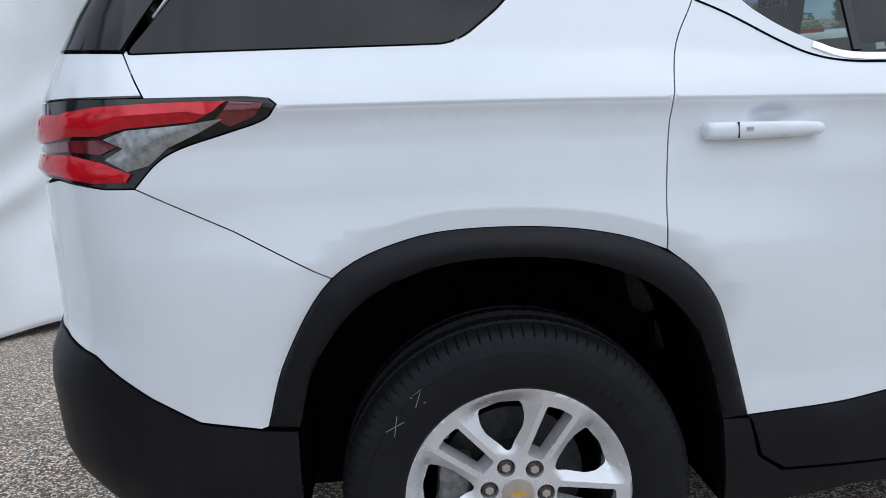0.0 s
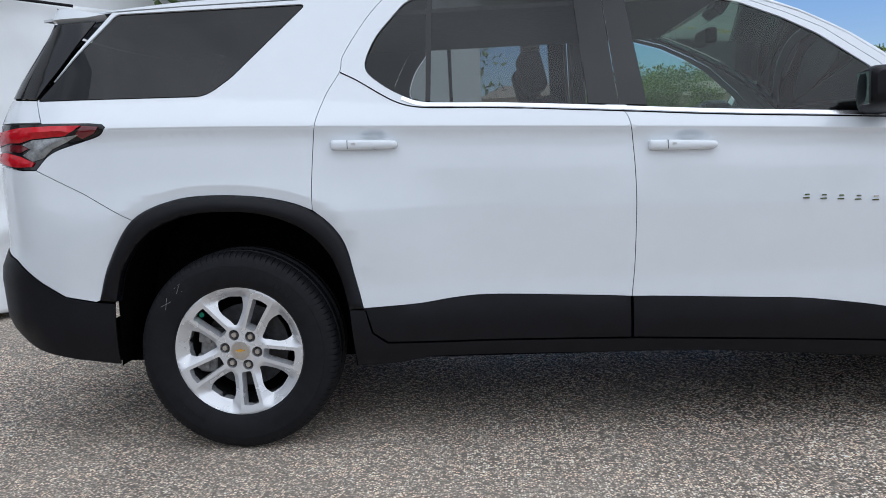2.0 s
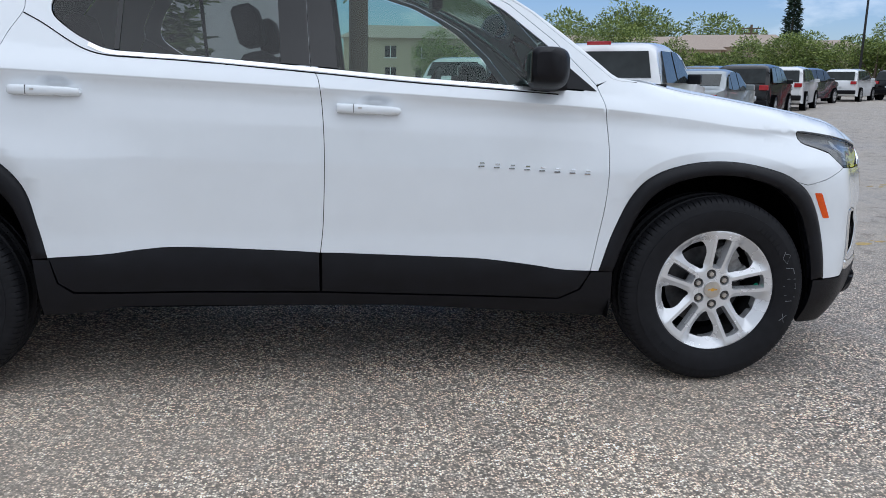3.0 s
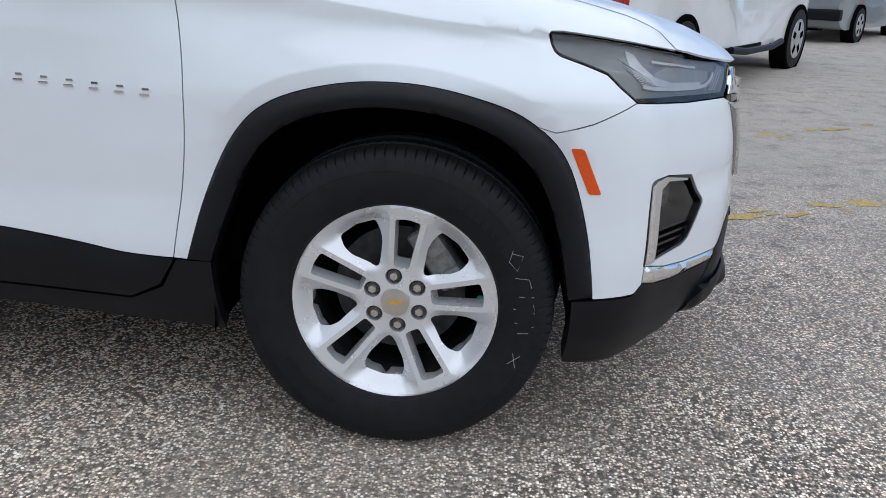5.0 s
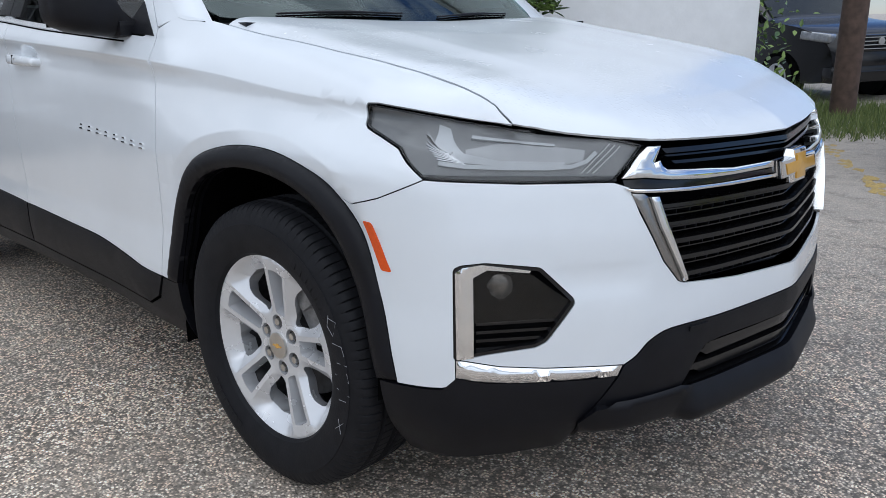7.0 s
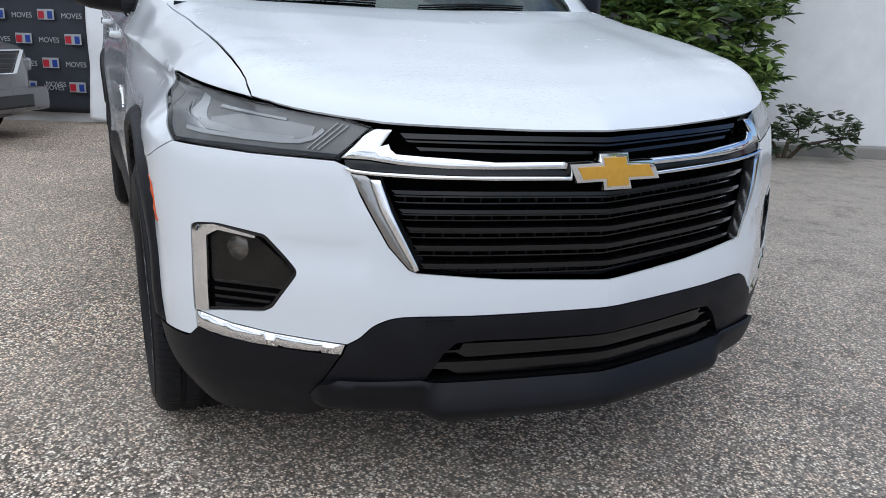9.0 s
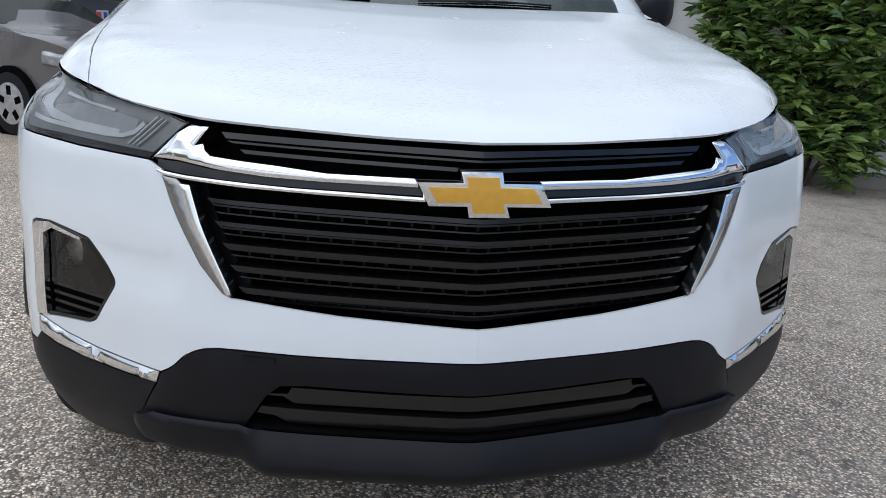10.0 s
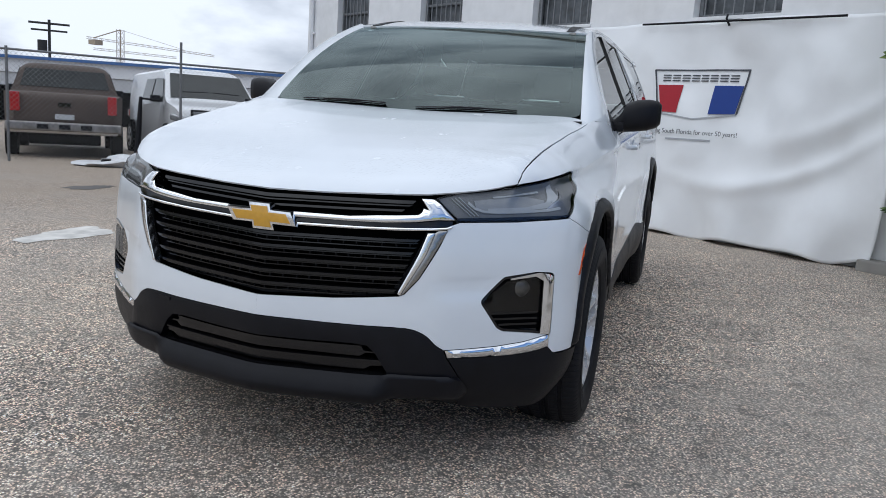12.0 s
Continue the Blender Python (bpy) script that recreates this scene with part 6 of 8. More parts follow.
# the front wall stands in piers and bands round its window openings
wb = bmesh.new()
edges_w = [W_LEFT]
for w0 in sorted(WINDOWS):
    edges_w += [w0, w0 + 1.05]
edges_w.append(W_RIGHT)
box_bm((W_RIGHT - W_LEFT, 0.3, 2.77), ((W_RIGHT + W_LEFT) / 2, -0.15, 1.085), bm=wb)
wb.transform(wall_frame())
part("lower_wall", wb, WALL_PAINT, building, "white painted wall, a little stained")
wb = bmesh.new()
box_bm((W_RIGHT - W_LEFT, 0.3, 2.58), ((W_RIGHT + W_LEFT) / 2, -0.15, 5.21), bm=wb)
for a, b in zip(edges_w[0::2], edges_w[1::2]):
    pier = box_bm((b - a, 0.3, 1.45), ((a + b) / 2, -0.15, 3.195))
    pier.transform(wall_frame())
    part("wall_pier", pier, WALL_PAINT, building)
wb.transform(wall_frame())
part("upper_wall", wb, WALL_PAINT, building, "white painted wall, a little stained")
wb = box_bm((0.3, 9.0, 6.8), (W_RIGHT - 0.15, -4.81, 3.1))
wb.transform(wall_frame())
part("end_wall", wb, WALL_PAINT, building)
wb = box_bm((0.3, 9.0, 6.8), (W_LEFT + 0.15, -4.81, 3.1))
wb.transform(wall_frame())
part("end_wall", wb, WALL_PAINT, building)
wb = box_bm((W_RIGHT - W_LEFT + 0.2, 9.5, 0.25), ((W_RIGHT + W_LEFT) / 2, -4.6, 6.63))
wb.transform(wall_frame())
part("roof", wb, material("flat_roof", (0.4, 0.4, 0.4), 0.9, var=0.1, scale=5), building)
wb = box_bm((W_RIGHT - 1.5, 0.22, 0.12), ((W_RIGHT + 1.5) / 2, 0.12, 0.05), 0.02)
wb.transform(wall_frame())
part("footing", wb, material("damp_concrete", (0.30, 0.29, 0.27), 0.8, var=0.2, scale=8, stain=0.5, stain_scale=4), building, "damp concrete footing")
for w0 in WINDOWS:
    win = box_bm((1.05, 0.03, 1.45), (w0 + 0.525, -0.20, 3.195))
    win.transform(wall_frame())
    win = part("window", win, PANE, building, "dusty dark window behind bars")
    fr = bmesh.new()
    for dx in (0.025, 1.025):
        box_bm((0.05, 0.06, 1.45), (w0 + dx, -0.14, 3.195), 0.006, 1, bm=fr)
    for dz in (2.495, 2.92, 3.37, 3.895):
        box_bm((1.05, 0.06, 0.04), (w0 + 0.525, -0.14, dz), 0.006, 1, bm=fr)
    fr.transform(wall_frame())
    part("frame", fr, GREY_METAL, win)
    for k in range(8):
        b = cyl_bm(0.011, 1.45, (w0 + 0.11 + 0.119 * k, -0.06, 3.195), "Z", 8)
        b.transform(wall_frame())
        part("bar", b, GREY_METAL, win)
    sill = box_bm((1.09, 0.06, 0.04), (w0 + 0.525, -0.015, 2.452), 0.006)
    sill.transform(wall_frame())
    part("sill", sill, WALL_PAINT, win)
pipe = bmesh.new()
tube_bm([(W_LEFT + 0.12, 0.06, 0.0), (W_LEFT + 0.12, 0.06, 6.4)], 0.05, 12, pipe)
for z in (1.2, 2.6, 4.0):
    box_bm((0.16, 0.05, 0.05), (W_LEFT + 0.12, 0.03, z), 0.006, 1, bm=pipe)
pipe.transform(wall_frame())
part("drain_pipe", pipe, WALL_PAINT, building, "white drain pipe", smooth=40)

# ---- the white sheet that hangs on the wall ----
def tarp_off(w, z):
    t = np.clip((2.42 - z) / 2.42, 0, 1)
    out = 0.05 + 0.16 * t ** 2
    # sagging folds that run down from the right-hand top corner, and a loose hem
    a = (w - 1.5) * 0.72 + (2.42 - z) * 0.69
    out = out + 0.030 * np.sin(6.0 * a + 1.2 * np.sin(1.7 * w)) * np.exp(-((w - 1.1) / 0.9) ** 2) * (0.4 + t)
    b = z - (0.62 + 0.22 * (w + 0.2) ** 2)
    out = out + 0.05 * np.exp(-(b / 0.10) ** 2) * np.exp(-((w - 0.5) / 1.0) ** 2)
    b2 = z - (1.12 + 0.30 * (w - 0.2) ** 2)
    out = out + 0.035 * np.exp(-(b2 / 0.12) ** 2) * np.exp(-((w - 0.9) / 0.7) ** 2)
    out = out + 0.022 * np.sin(2.6 * w + 3.0 * z) + 0.014 * np.sin(5.1 * w - 2.2 * z + 1.0) + 0.008 * np.sin(9.7 * w + 6.0 * z)
    out = out + 0.05 * t ** 4 * np.sin(7.5 * w + 0.8)
    return np.maximum(out, 0.025)


ws, zs = np.linspace(-3.15, 1.72, 150), np.linspace(0.0, 1.0, 70)
TW, TZ = np.meshgrid(ws, zs)
hem = 0.03 + 0.02 * np.sin(3.1 * ws) + 0.02 * np.sin(7.7 * ws + 1) + 0.05 * ease(ws, 1.1, 1.7)
TZ = hem[None, :] + (2.42 + 0.012 * np.sin(4 * ws)[None, :] - hem[None, :]) * TZ
TW = TW - 0.14 * ease(TW, 0.9, 1.72) * (1 - TZ / 2.42) ** 2
off = tarp_off(TW, TZ)
noise_off = np.array([noise.noise(Vector((a * 1.9, b * 2.3, 0.3))) * 0.03 + noise.noise(Vector((a * 5.5, b * 4.1, 2.0))) * 0.009 for a, b in zip(TW.ravel(), TZ.ravel())])
P = np.array([tuple(on_wall(a, o + n, b)) for a, o, n, b in zip(TW.ravel(), off.ravel(), noise_off, TZ.ravel())])
nw = len(ws)
F = [(j * nw + i, j * nw + i + 1, (j + 1) * nw + i + 1, (j + 1) * nw + i) for j in range(len(zs) - 1) for i in range(nw - 1)]
tarp = mesh_ob("banner_sheet", P, F, TARP)
sol = tarp.modifiers.new("thickness", "SOLIDIFY")
sol.thickness = 0.003
tagged(tarp, "white vinyl banner sheet hanging in folds on the wall", "banner")
PRINT_RED, PRINT_BLUE, PRINT_DARK = material("print_red", (0.42, 0.015, 0.03), 0.5, var=0.06, scale=8), material("print_blue", (0.012, 0.05, 0.28), 0.5, var=0.06, scale=8), material("print_dark", (0.06, 0.065, 0.08), 0.5, var=0.1, scale=8)
PRINT_SILVER = material("print_silver", (0.42, 0.44, 0.47), 0.5, var=0.1, scale=8)


def printed(name, pts, mat, label=""):
    """A printed patch that follows the sheet's folds; pts are (along, up)."""
    def surf(a, b):
        a, b = np.asarray(a, float), np.asarray(b, float)

        def at(a, b):
            o = tarp_off(a, b)
            n = np.array([noise.noise(Vector((p * 1.9, q * 2.3, 0.3))) * 0.03 + noise.noise(Vector((p * 5.5, q * 4.1, 2.0))) * 0.009 for p, q in zip(a, b)])
            return np.array([tuple(on_wall(p, k + 0.012, q)) for p, k, q in zip(a, o + n, b)])
        n = np.tile(np.array(WALL_N), (len(a), 1))
        return at(a, b), n
    return sheet_ob(name, sheet([pts], surf, 0.05, 0.006), mat, tarp, label)


L0, L1 = -1.09, 0.06
printed("logo_red", [(L0 + 0.035, 1.712), (L0 + 0.355, 1.716), (L0 + 0.340, 1.400), (L0 + 0.105, 1.408)], PRINT_RED, "red printed block")
printed("logo_blue", [(L1 - 0.385, 1.714), (L1 - 0.055, 1.716), (L1 - 0.115, 1.412), (L1 - 0.425, 1.400)], PRINT_BLUE, "blue printed block")
printed("logo_edge", [(L0 - 0.03, 1.890), (L1, 1.893), (L1, 1.877), (L0 - 0.03, 1.874)], PRINT_DARK)
printed("logo_edge", [(L1 - 0.018, 1.89), (L1, 1.89), (L1 - 0.088, 1.41), (L1 - 0.105, 1.41)], PRINT_DARK)
printed("logo_edge", [(L0 - 0.035, 1.885), (L0 - 0.018, 1.885), (L0 + 0.065, 1.40), (L0 + 0.048, 1.40)], PRINT_DARK)
printed("logo_edge", [(L0 + 0.05, 1.405), (L0 + 0.56, 1.345), (L1 - 0.10, 1.415), (L1 - 0.10, 1.400), (L0 + 0.56, 1.328), (L0 + 0.05, 1.390)], PRINT_SILVER)
for k in range(8):
    a = L0 + 0.085 + 0.121 * k
    for z in (1.765, 1.795, 1.825):
        printed("letter_bar", [(a, z - 0.006), (a + 0.096, z - 0.006), (a + 0.098, z + 0.006), (a + 0.002, z + 0.006)], PRINT_DARK, "dark printed bar")
printed("letter_bar", [(L0 + 0.24, 1.092), (L0 + 0.80, 1.098), (L0 + 0.80, 1.118), (L0 + 0.24, 1.112)], PRINT_SILVER, "grey printed line")


def lettering(name, body, size, mat, parent, matrix, label="", align="LEFT"):
    cu = bpy.data.curves.new(name, "FONT")
    cu.body, cu.size, cu.align_x, cu.extrude = body, size, align, 0.0006
    tmp = bpy.data.objects.new(name, cu)
    scene.collection.objects.link(tmp)
    me = bpy.data.meshes.new_from_object(tmp.evaluated_get(bpy.context.evaluated_depsgraph_get()))
    bpy.data.objects.remove(tmp)
    me.materials.clear()
    me.materials.append(mat)
    ob = new(name, me)
    ob.parent = parent
    ob.matrix_basis = matrix
    if label:
        tagged(ob, label)
    return ob


ROW = Matrix(((WALL_U.x, 0, WALL_N.x), (WALL_U.y, 0, WALL_N.y), (0, 1, 0))).to_4x4()
off_text = float(tarp_off(np.array([-0.4]), np.array([1.2]))[0]) + 0.035
lettering("slogan", "serving South Florida for over 50 years!", 0.074, PRINT_DARK, tarp, Matrix.Translation(on_wall(-1.12, off_text + 0.02, 1.165)) @ ROW, "small dark printed slogan")
rod = tube_bm([on_wall(-1.345, 0.125, 2.405), on_wall(1.03, 0.125, 2.39)], 0.012, 8)
tagged(part("hanging_rod", rod, BLACK_PLASTIC, smooth=60), "thin black rod that holds the banner sheet", "rod")
hookb = bmesh.new()
tube_bm([on_wall(-0.29, 0.05, 2.47), on_wall(-0.27, 0.10, 2.43), on_wall(-0.23, 0.09, 2.35)], 0.012, 6, hookb)
part("hook", hookb, BLACK_PLASTIC, bpy.data.objects["hanging_rod"])

# dark printed backdrop further along the wall
NAVY = material("dark_banner_cloth", (0.030, 0.034, 0.045), 0.7, var=0.15, scale=5, bump=0.3, bump_scale=50)
PRINT_WHITE = material("print_white", (0.40, 0.41, 0.43), 0.6, var=0.06, scale=20)
gw, gzv = np.linspace(-6.1, -3.2, 50), np.linspace(0.10, 2.45, 30)
GW, GZ = np.meshgrid(gw, gzv)
P = np.array([tuple(on_wall(a, 0.06 + 0.012 * math.sin(3 * a + b) + 0.010 * math.sin(8 * a), b)) for a, b in zip(GW.ravel(), GZ.ravel())])
F = [(j * 50 + i, j * 50 + i + 1, (j + 1) * 50 + i + 1, (j + 1) * 50 + i) for j in range(29) for i in range(49)]
backdrop_cloth = mesh_ob("dark_banner", P, F, NAVY)
backdrop_cloth.modifiers.new("thickness", "SOLIDIFY").thickness = 0.004
tagged(backdrop_cloth, "dark blue-grey banner printed with small repeated marks", "banner")
word = lettering("word", "MOVES", 0.082, PRINT_WHITE, backdrop_cloth, Matrix.Translation(on_wall(-3.75, 0.105, 0.40)) @ ROW, "small white printed word")
flag_r = box_bm((0.075, 0.004, 0.082), (-0.038, 0, 0.014))
flag_b = box_bm((0.062, 0.004, 0.082), (0.072, 0, 0.014))
flag_w = box_bm((0.205, 0.003, 0.116), (0.02, -0.002, 0.02))
for b in (flag_r, flag_b, flag_w):
    b.transform(Matrix(((WALL_U.x, WALL_N.x, 0, 0), (WALL_U.y, WALL_N.y, 0, 0), (0, 0, 1, 0), (0, 0, 0, 1))))
marks = [part("flag_red", flag_r, PRINT_RED, backdrop_cloth), part("flag_blue", flag_b, PRINT_BLUE, backdrop_cloth), part("flag_white", flag_w, PRINT_WHITE, backdrop_cloth)]
for row in range(8):
    for k in range(9):
        w, z = -5.95 + 0.31 * k, 0.36 + 0.27 * row
        if w > -3.4:
            continue
        if (k + row) % 2:
            o = word.copy()
            scene.collection.objects.link(o)
            o.matrix_basis = Matrix.Translation(on_wall(w, 0.105, z)) @ ROW
        else:
            for m in marks:
                o = m.copy()
                scene.collection.objects.link(o)
                o.matrix_basis = Matrix.Translation(on_wall(w + 0.10, 0.103, z + 0.02))
for m in marks:
    m.matrix_basis = Matrix.Translation(on_wall(-3.45, 0.103, 2.2))


# ---- parked vehicles ----
PROFILES = {
    "suv": ([(0.03, 0.42), (0.0, 0.62), (0.04, 0.98), (0.10, 1.08), (0.34, 1.58), (0.55, 1.66), (1.4, 1.70), (2.35, 1.67), (2.62, 1.58), (3.30, 1.12), (4.10, 1.02), (4.45, 0.90), (4.56, 0.70), (4.58, 0.42), (4.46, 0.26), (0.14, 0.28)], 1.04, 1.86, 0.90, 3.64, 0.345),
    "sedan": ([(0.04, 0.40), (0.0, 0.62), (0.02, 0.92), (0.12, 1.02), (0.62, 1.07), (1.15, 1.38), (1.45, 1.46), (1.95, 1.49), (2.40, 1.45), (2.62, 1.37), (3.28, 1.04), (4.0, 0.95), (4.36, 0.86), (4.46, 0.68), (4.46, 0.36), (4.36, 0.20), (0.16, 0.24)], 0.96, 1.70, 0.86, 3.46, 0.31),
    "pickup": ([(0.04, 0.55), (0.0, 0.72), (0.03, 1.16), (2.12, 1.19), (2.16, 1.23), (2.36, 1.70), (2.55, 1.78), (3.35, 1.80), (3.65, 1.72), (4.36, 1.24), (5.4, 1.14), (5.72, 1.02), (5.83, 0.80), (5.85, 0.55), (5.72, 0.36), (0.16, 0.44)], 1.18, 1.88, 1.10, 4.86, 0.385),
    "van": ([(0.03, 0.45), (0.0, 0.70), (0.05, 1.40), (0.20, 2.0), (0.40, 2.08), (3.6, 2.10), (3.95, 2.02), (4.65, 1.36), (5.35, 1.20), (5.52, 1.0), (5.60, 0.70), (5.60, 0.42), (5.46, 0.28), (0.14, 0.32)], 1.26, 2.0, 0.95, 4.75, 0.36),
    "sports": ([(0.04, 0.42), (0.0, 0.70), (0.10, 0.92), (0.9, 1.0), (1.9, 1.18), (2.35, 1.20), (2.75, 1.12), (3.4, 0.82), (4.3, 0.62), (4.55, 0.48), (4.6, 0.30), (4.45, 0.16), (0.2, 0.2)], 0.84, 1.92, 0.85, 3.55, 0.33),
}
CAR_GLASS = material("car_glass", (0.022, 0.026, 0.026), 0.12, spec=0.30, var=0.3, scale=4)
TAIL_RED = material("tail_red", (0.40, 0.008, 0.012), 0.15, coat=0.8, var=0.15, scale=20)
HEAD_CLEAR = material("head_lamp_clear", (0.33, 0.34, 0.35), 0.15, metal=0.4, coat=0.8, var=0.3, scale=20)
HUB = material("car_rim", (0.55, 0.56, 0.57), 0.35, metal=0.8, var=0.2, scale=20)


def car_paint(name, c, rough=0.25):
    return material(name, c, rough, coat=0.9, var=0.04, scale=3, rough_var=0.05)


def vehicle(name, shape, paint, label, at, heading, group="", length=None, width=None, height=None, rear_tint=True, extras=()):
    """A parked vehicle: at is the middle of its rear axle on the ground, heading the way it points."""
    prof, belt, W, xr, xf, rw = PROFILES[shape]
    prof = rounded(prof, 0.16, 4)
    W = width or W
    hs = (height or max(p[1] for p in prof)) / max(p[1] for p in prof)
    top = max(p[1] for p in prof)
    ob = empty(name, label, "van" if shape == "van" else "pickup truck" if shape == "pickup" else "car", group)

    def half(z, x):
        """Half the body's width at that height and length."""
        k = np.clip((z - belt) / (top - belt), 0, 1)
        w = W / 2 * (1 - 0.20 * k - 0.06 * np.clip((0.5 - z) / 0.3, 0, 1))
        L = prof[-4][0] + 0.0
        ends = 1 - 0.10 * np.clip((0.55 - x) / 0.55, 0, 1) ** 2 - 0.16 * np.clip((x - (max(p[0] for p in prof) - 0.75)) / 0.75, 0, 1) ** 2
        tail = np.clip((0.30 - x) / 0.30, 0, 1)
        nose = np.clip((x - (max(p[0] for p in prof) - 0.35)) / 0.35, 0, 1)
        return w * ends * (1 - 0.10 * tail ** 3 - 0.14 * nose ** 3)

    fine = []
    for a, b in zip(prof, prof[1:] + prof[:1]):
        n = max(1, int(math.dist(a, b) / 0.12))
        fine += [(a[0] + (b[0] - a[0]) * k / n, a[1] + (b[1] - a[1]) * k / n) for k in range(n)]
    bm = bmesh.new()
    cols = []
    for f in (-1, -0.985, -0.95, -0.88, -0.75, -0.4, 0, 0.4, 0.75, 0.88, 0.95, 0.985, 1):
        cols.append([bm.verts.new((x - xr - (0.10 * (x / max(p[0] for p in prof)) ** 3 - 0.05 * (x < 0.3)) * abs(f) ** 3, half(z, x) * f, (z - (0.012 + 0.085 * max(0.0, (z - belt) / (top - belt))) * abs(f) ** 9 * (z > 0.6)) * hs)) for x, z in fine])
    for u, v in zip(cols, cols[1:]):
        for k in range(len(fine)):
            bm.faces.new((u[k], u[(k + 1) % len(fine)], v[(k + 1) % len(fine)], v[k]))
    for side, c in ((-1, cols[0]), (1, cols[-1])):
        pts2 = [Vector((v.co.x, v.co.z)) for v in c]
        out = delaunay_2d_cdt(pts2, [(k, (k + 1) % len(c)) for k in range(len(c))], [], 1, 1e-6)
        for f in out[2]:
            try:
                bm.faces.new([c[i] for i in f])
            except (ValueError, IndexError):
                pass
    bmesh.ops.recalc_face_normals(bm, faces=bm.faces[:])
    body = part("body", bm, paint, ob, smooth=32)

    def slab(name, pts, mat, lab="", thick=0.012, parent=None):
        """A plate on both flanks from (x, z) points."""
        for s in (-1, 1):
            b = bmesh.new()
            a = [b.verts.new((x - xr, s * (half(z, x) + 0.004), z * hs)) for x, z in pts]
            c = [b.verts.new((x - xr, s * (half(z, x) - thick), z * hs)) for x, z in pts]
            b.faces.new(a)
            b.faces.new(c[::-1])
            for k in range(len(pts)):
                b.faces.new((a[k], a[(k + 1) % len(pts)], c[(k + 1) % len(pts)], c[k]))
            bmesh.ops.recalc_face_normals(b, faces=b.faces[:])
            part(name, b, mat, parent or ob, lab)

    def cross(name, x0, x1, z0, z1, y0, y1, mat, lab=""):
        """A plate across the body that follows its outline between two points."""
        b = bmesh.new()
        d = Vector((z1 - z0, 0, -(x1 - x0)))
        d = d.normalized() * 0.010
        if d.x * (1 if x0 > 2 else -1) < 0:
            d = -d
        fs = [(x0, z0), (x1, z1)]
        lo = [b.verts.new((fs[0][0] - xr + d.x, s * half(z0, x0) * f, (z0 + d.z) * hs)) for s, f in ((-1, y0), (1, y1))]
        hi = [b.verts.new((fs[1][0] - xr + d.x, s * half(z1, x1) * f, (z1 + d.z) * hs)) for s, f in ((1, y1), (-1, y0))]
        f = b.faces.new(lo + hi)
        r = bmesh.ops.extrude_face_region(b, geom=[f])
        for v in r["geom"]:
            if isinstance(v, bmesh.types.BMVert):
                v.co -= d * 2.5
        bmesh.ops.recalc_face_normals(b, faces=b.faces[:])
        return part(name, b, mat, ob, lab)

    L = max(p[0] for p in prof)
    if shape == "suv":
        slab("side_window", [(0.42, 1.12), (1.15, 1.12), (1.15, 1.58), (0.60, 1.56)], CAR_GLASS)
        slab("side_window", [(1.21, 1.11), (2.08, 1.10), (2.05, 1.58), (1.21, 1.59)], CAR_GLASS)
        slab("side_window", [(2.14, 1.10), (3.10, 1.09), (2.60, 1.50), (2.45, 1.56), (2.12, 1.58)], CAR_GLASS)
        cross("windscreen", 3.24, 2.70, 1.15, 1.53, 0.88, 0.88, CAR_GLASS)
        cross("rear_window", 0.11, 0.31, 1.10, 1.53, 0.86, 0.86, CAR_GLASS)
    elif shape == "sedan":
        slab("side_window", [(0.98, 1.06), (1.28, 1.03), (1.30, 1.33), (1.22, 1.33)], CAR_GLASS)
        slab("side_window", [(1.34, 1.03), (2.02, 1.00), (1.98, 1.42), (1.58, 1.42), (1.35, 1.36)], CAR_GLASS)
        slab("side_window", [(2.09, 1.00), (3.02, 0.98), (2.60, 1.27), (2.40, 1.38), (2.07, 1.42)], CAR_GLASS)
        cross("windscreen", 3.20, 2.66, 1.06, 1.345, 0.86, 0.86, CAR_GLASS)
        cross("rear_window", 0.70, 1.12, 1.115, 1.36, 0.84, 0.84, CAR_GLASS)
    elif shape == "pickup":
        slab("side_window", [(2.48, 1.24), (3.12, 1.23), (3.12, 1.66), (2.60, 1.66)], CAR_GLASS)
        slab("side_window", [(3.20, 1.23), (4.12, 1.22), (3.62, 1.60), (3.48, 1.66), (3.20, 1.67)], CAR_GLASS)
        cross("windscreen", 4.30, 3.72, 1.28, 1.67, 0.88, 0.88, CAR_GLASS)
        cross("rear_window", 2.19, 2.34, 1.30, 1.65, 0.86, 0.86, CAR_GLASS)
        slab("running_board", [(1.75, 0.36), (3.55, 0.36), (3.50, 0.42), (1.80, 0.42)], BLACK_PLASTIC, "", 0.10)
    elif shape == "van":
        slab("side_window", [(3.30, 1.35), (4.40, 1.33), (3.95, 1.82), (3.30, 1.86)], CAR_GLASS)
        slab("side_window", [(2.30, 1.37), (3.18, 1.36), (3.18, 1.84), (2.30, 1.84)], CAR_GLASS)
        cross("windscreen", 4.60, 4.02, 1.41, 1.95, 0.90, 0.90, CAR_GLASS)
        cross("rear_window", 0.07, 0.17, 1.45, 1.90, 0.80, 0.80, CAR_GLASS)
    else:
        slab("side_window", [(1.6, 0.90), (2.75, 0.88), (2.45, 1.08), (1.95, 1.12)], CAR_GLASS)
        cross("windscreen", 3.35, 2.80, 0.85, 1.09, 0.86, 0.86, CAR_GLASS)
    zl = {"suv": 0.88, "sedan": 0.74, "pickup": 0.92, "van": 0.95, "sports": 0.60}[shape]
    zt = {"suv": 0.98, "sedan": 0.86, "pickup": 0.98, "van": 1.0, "sports": 0.78}[shape]
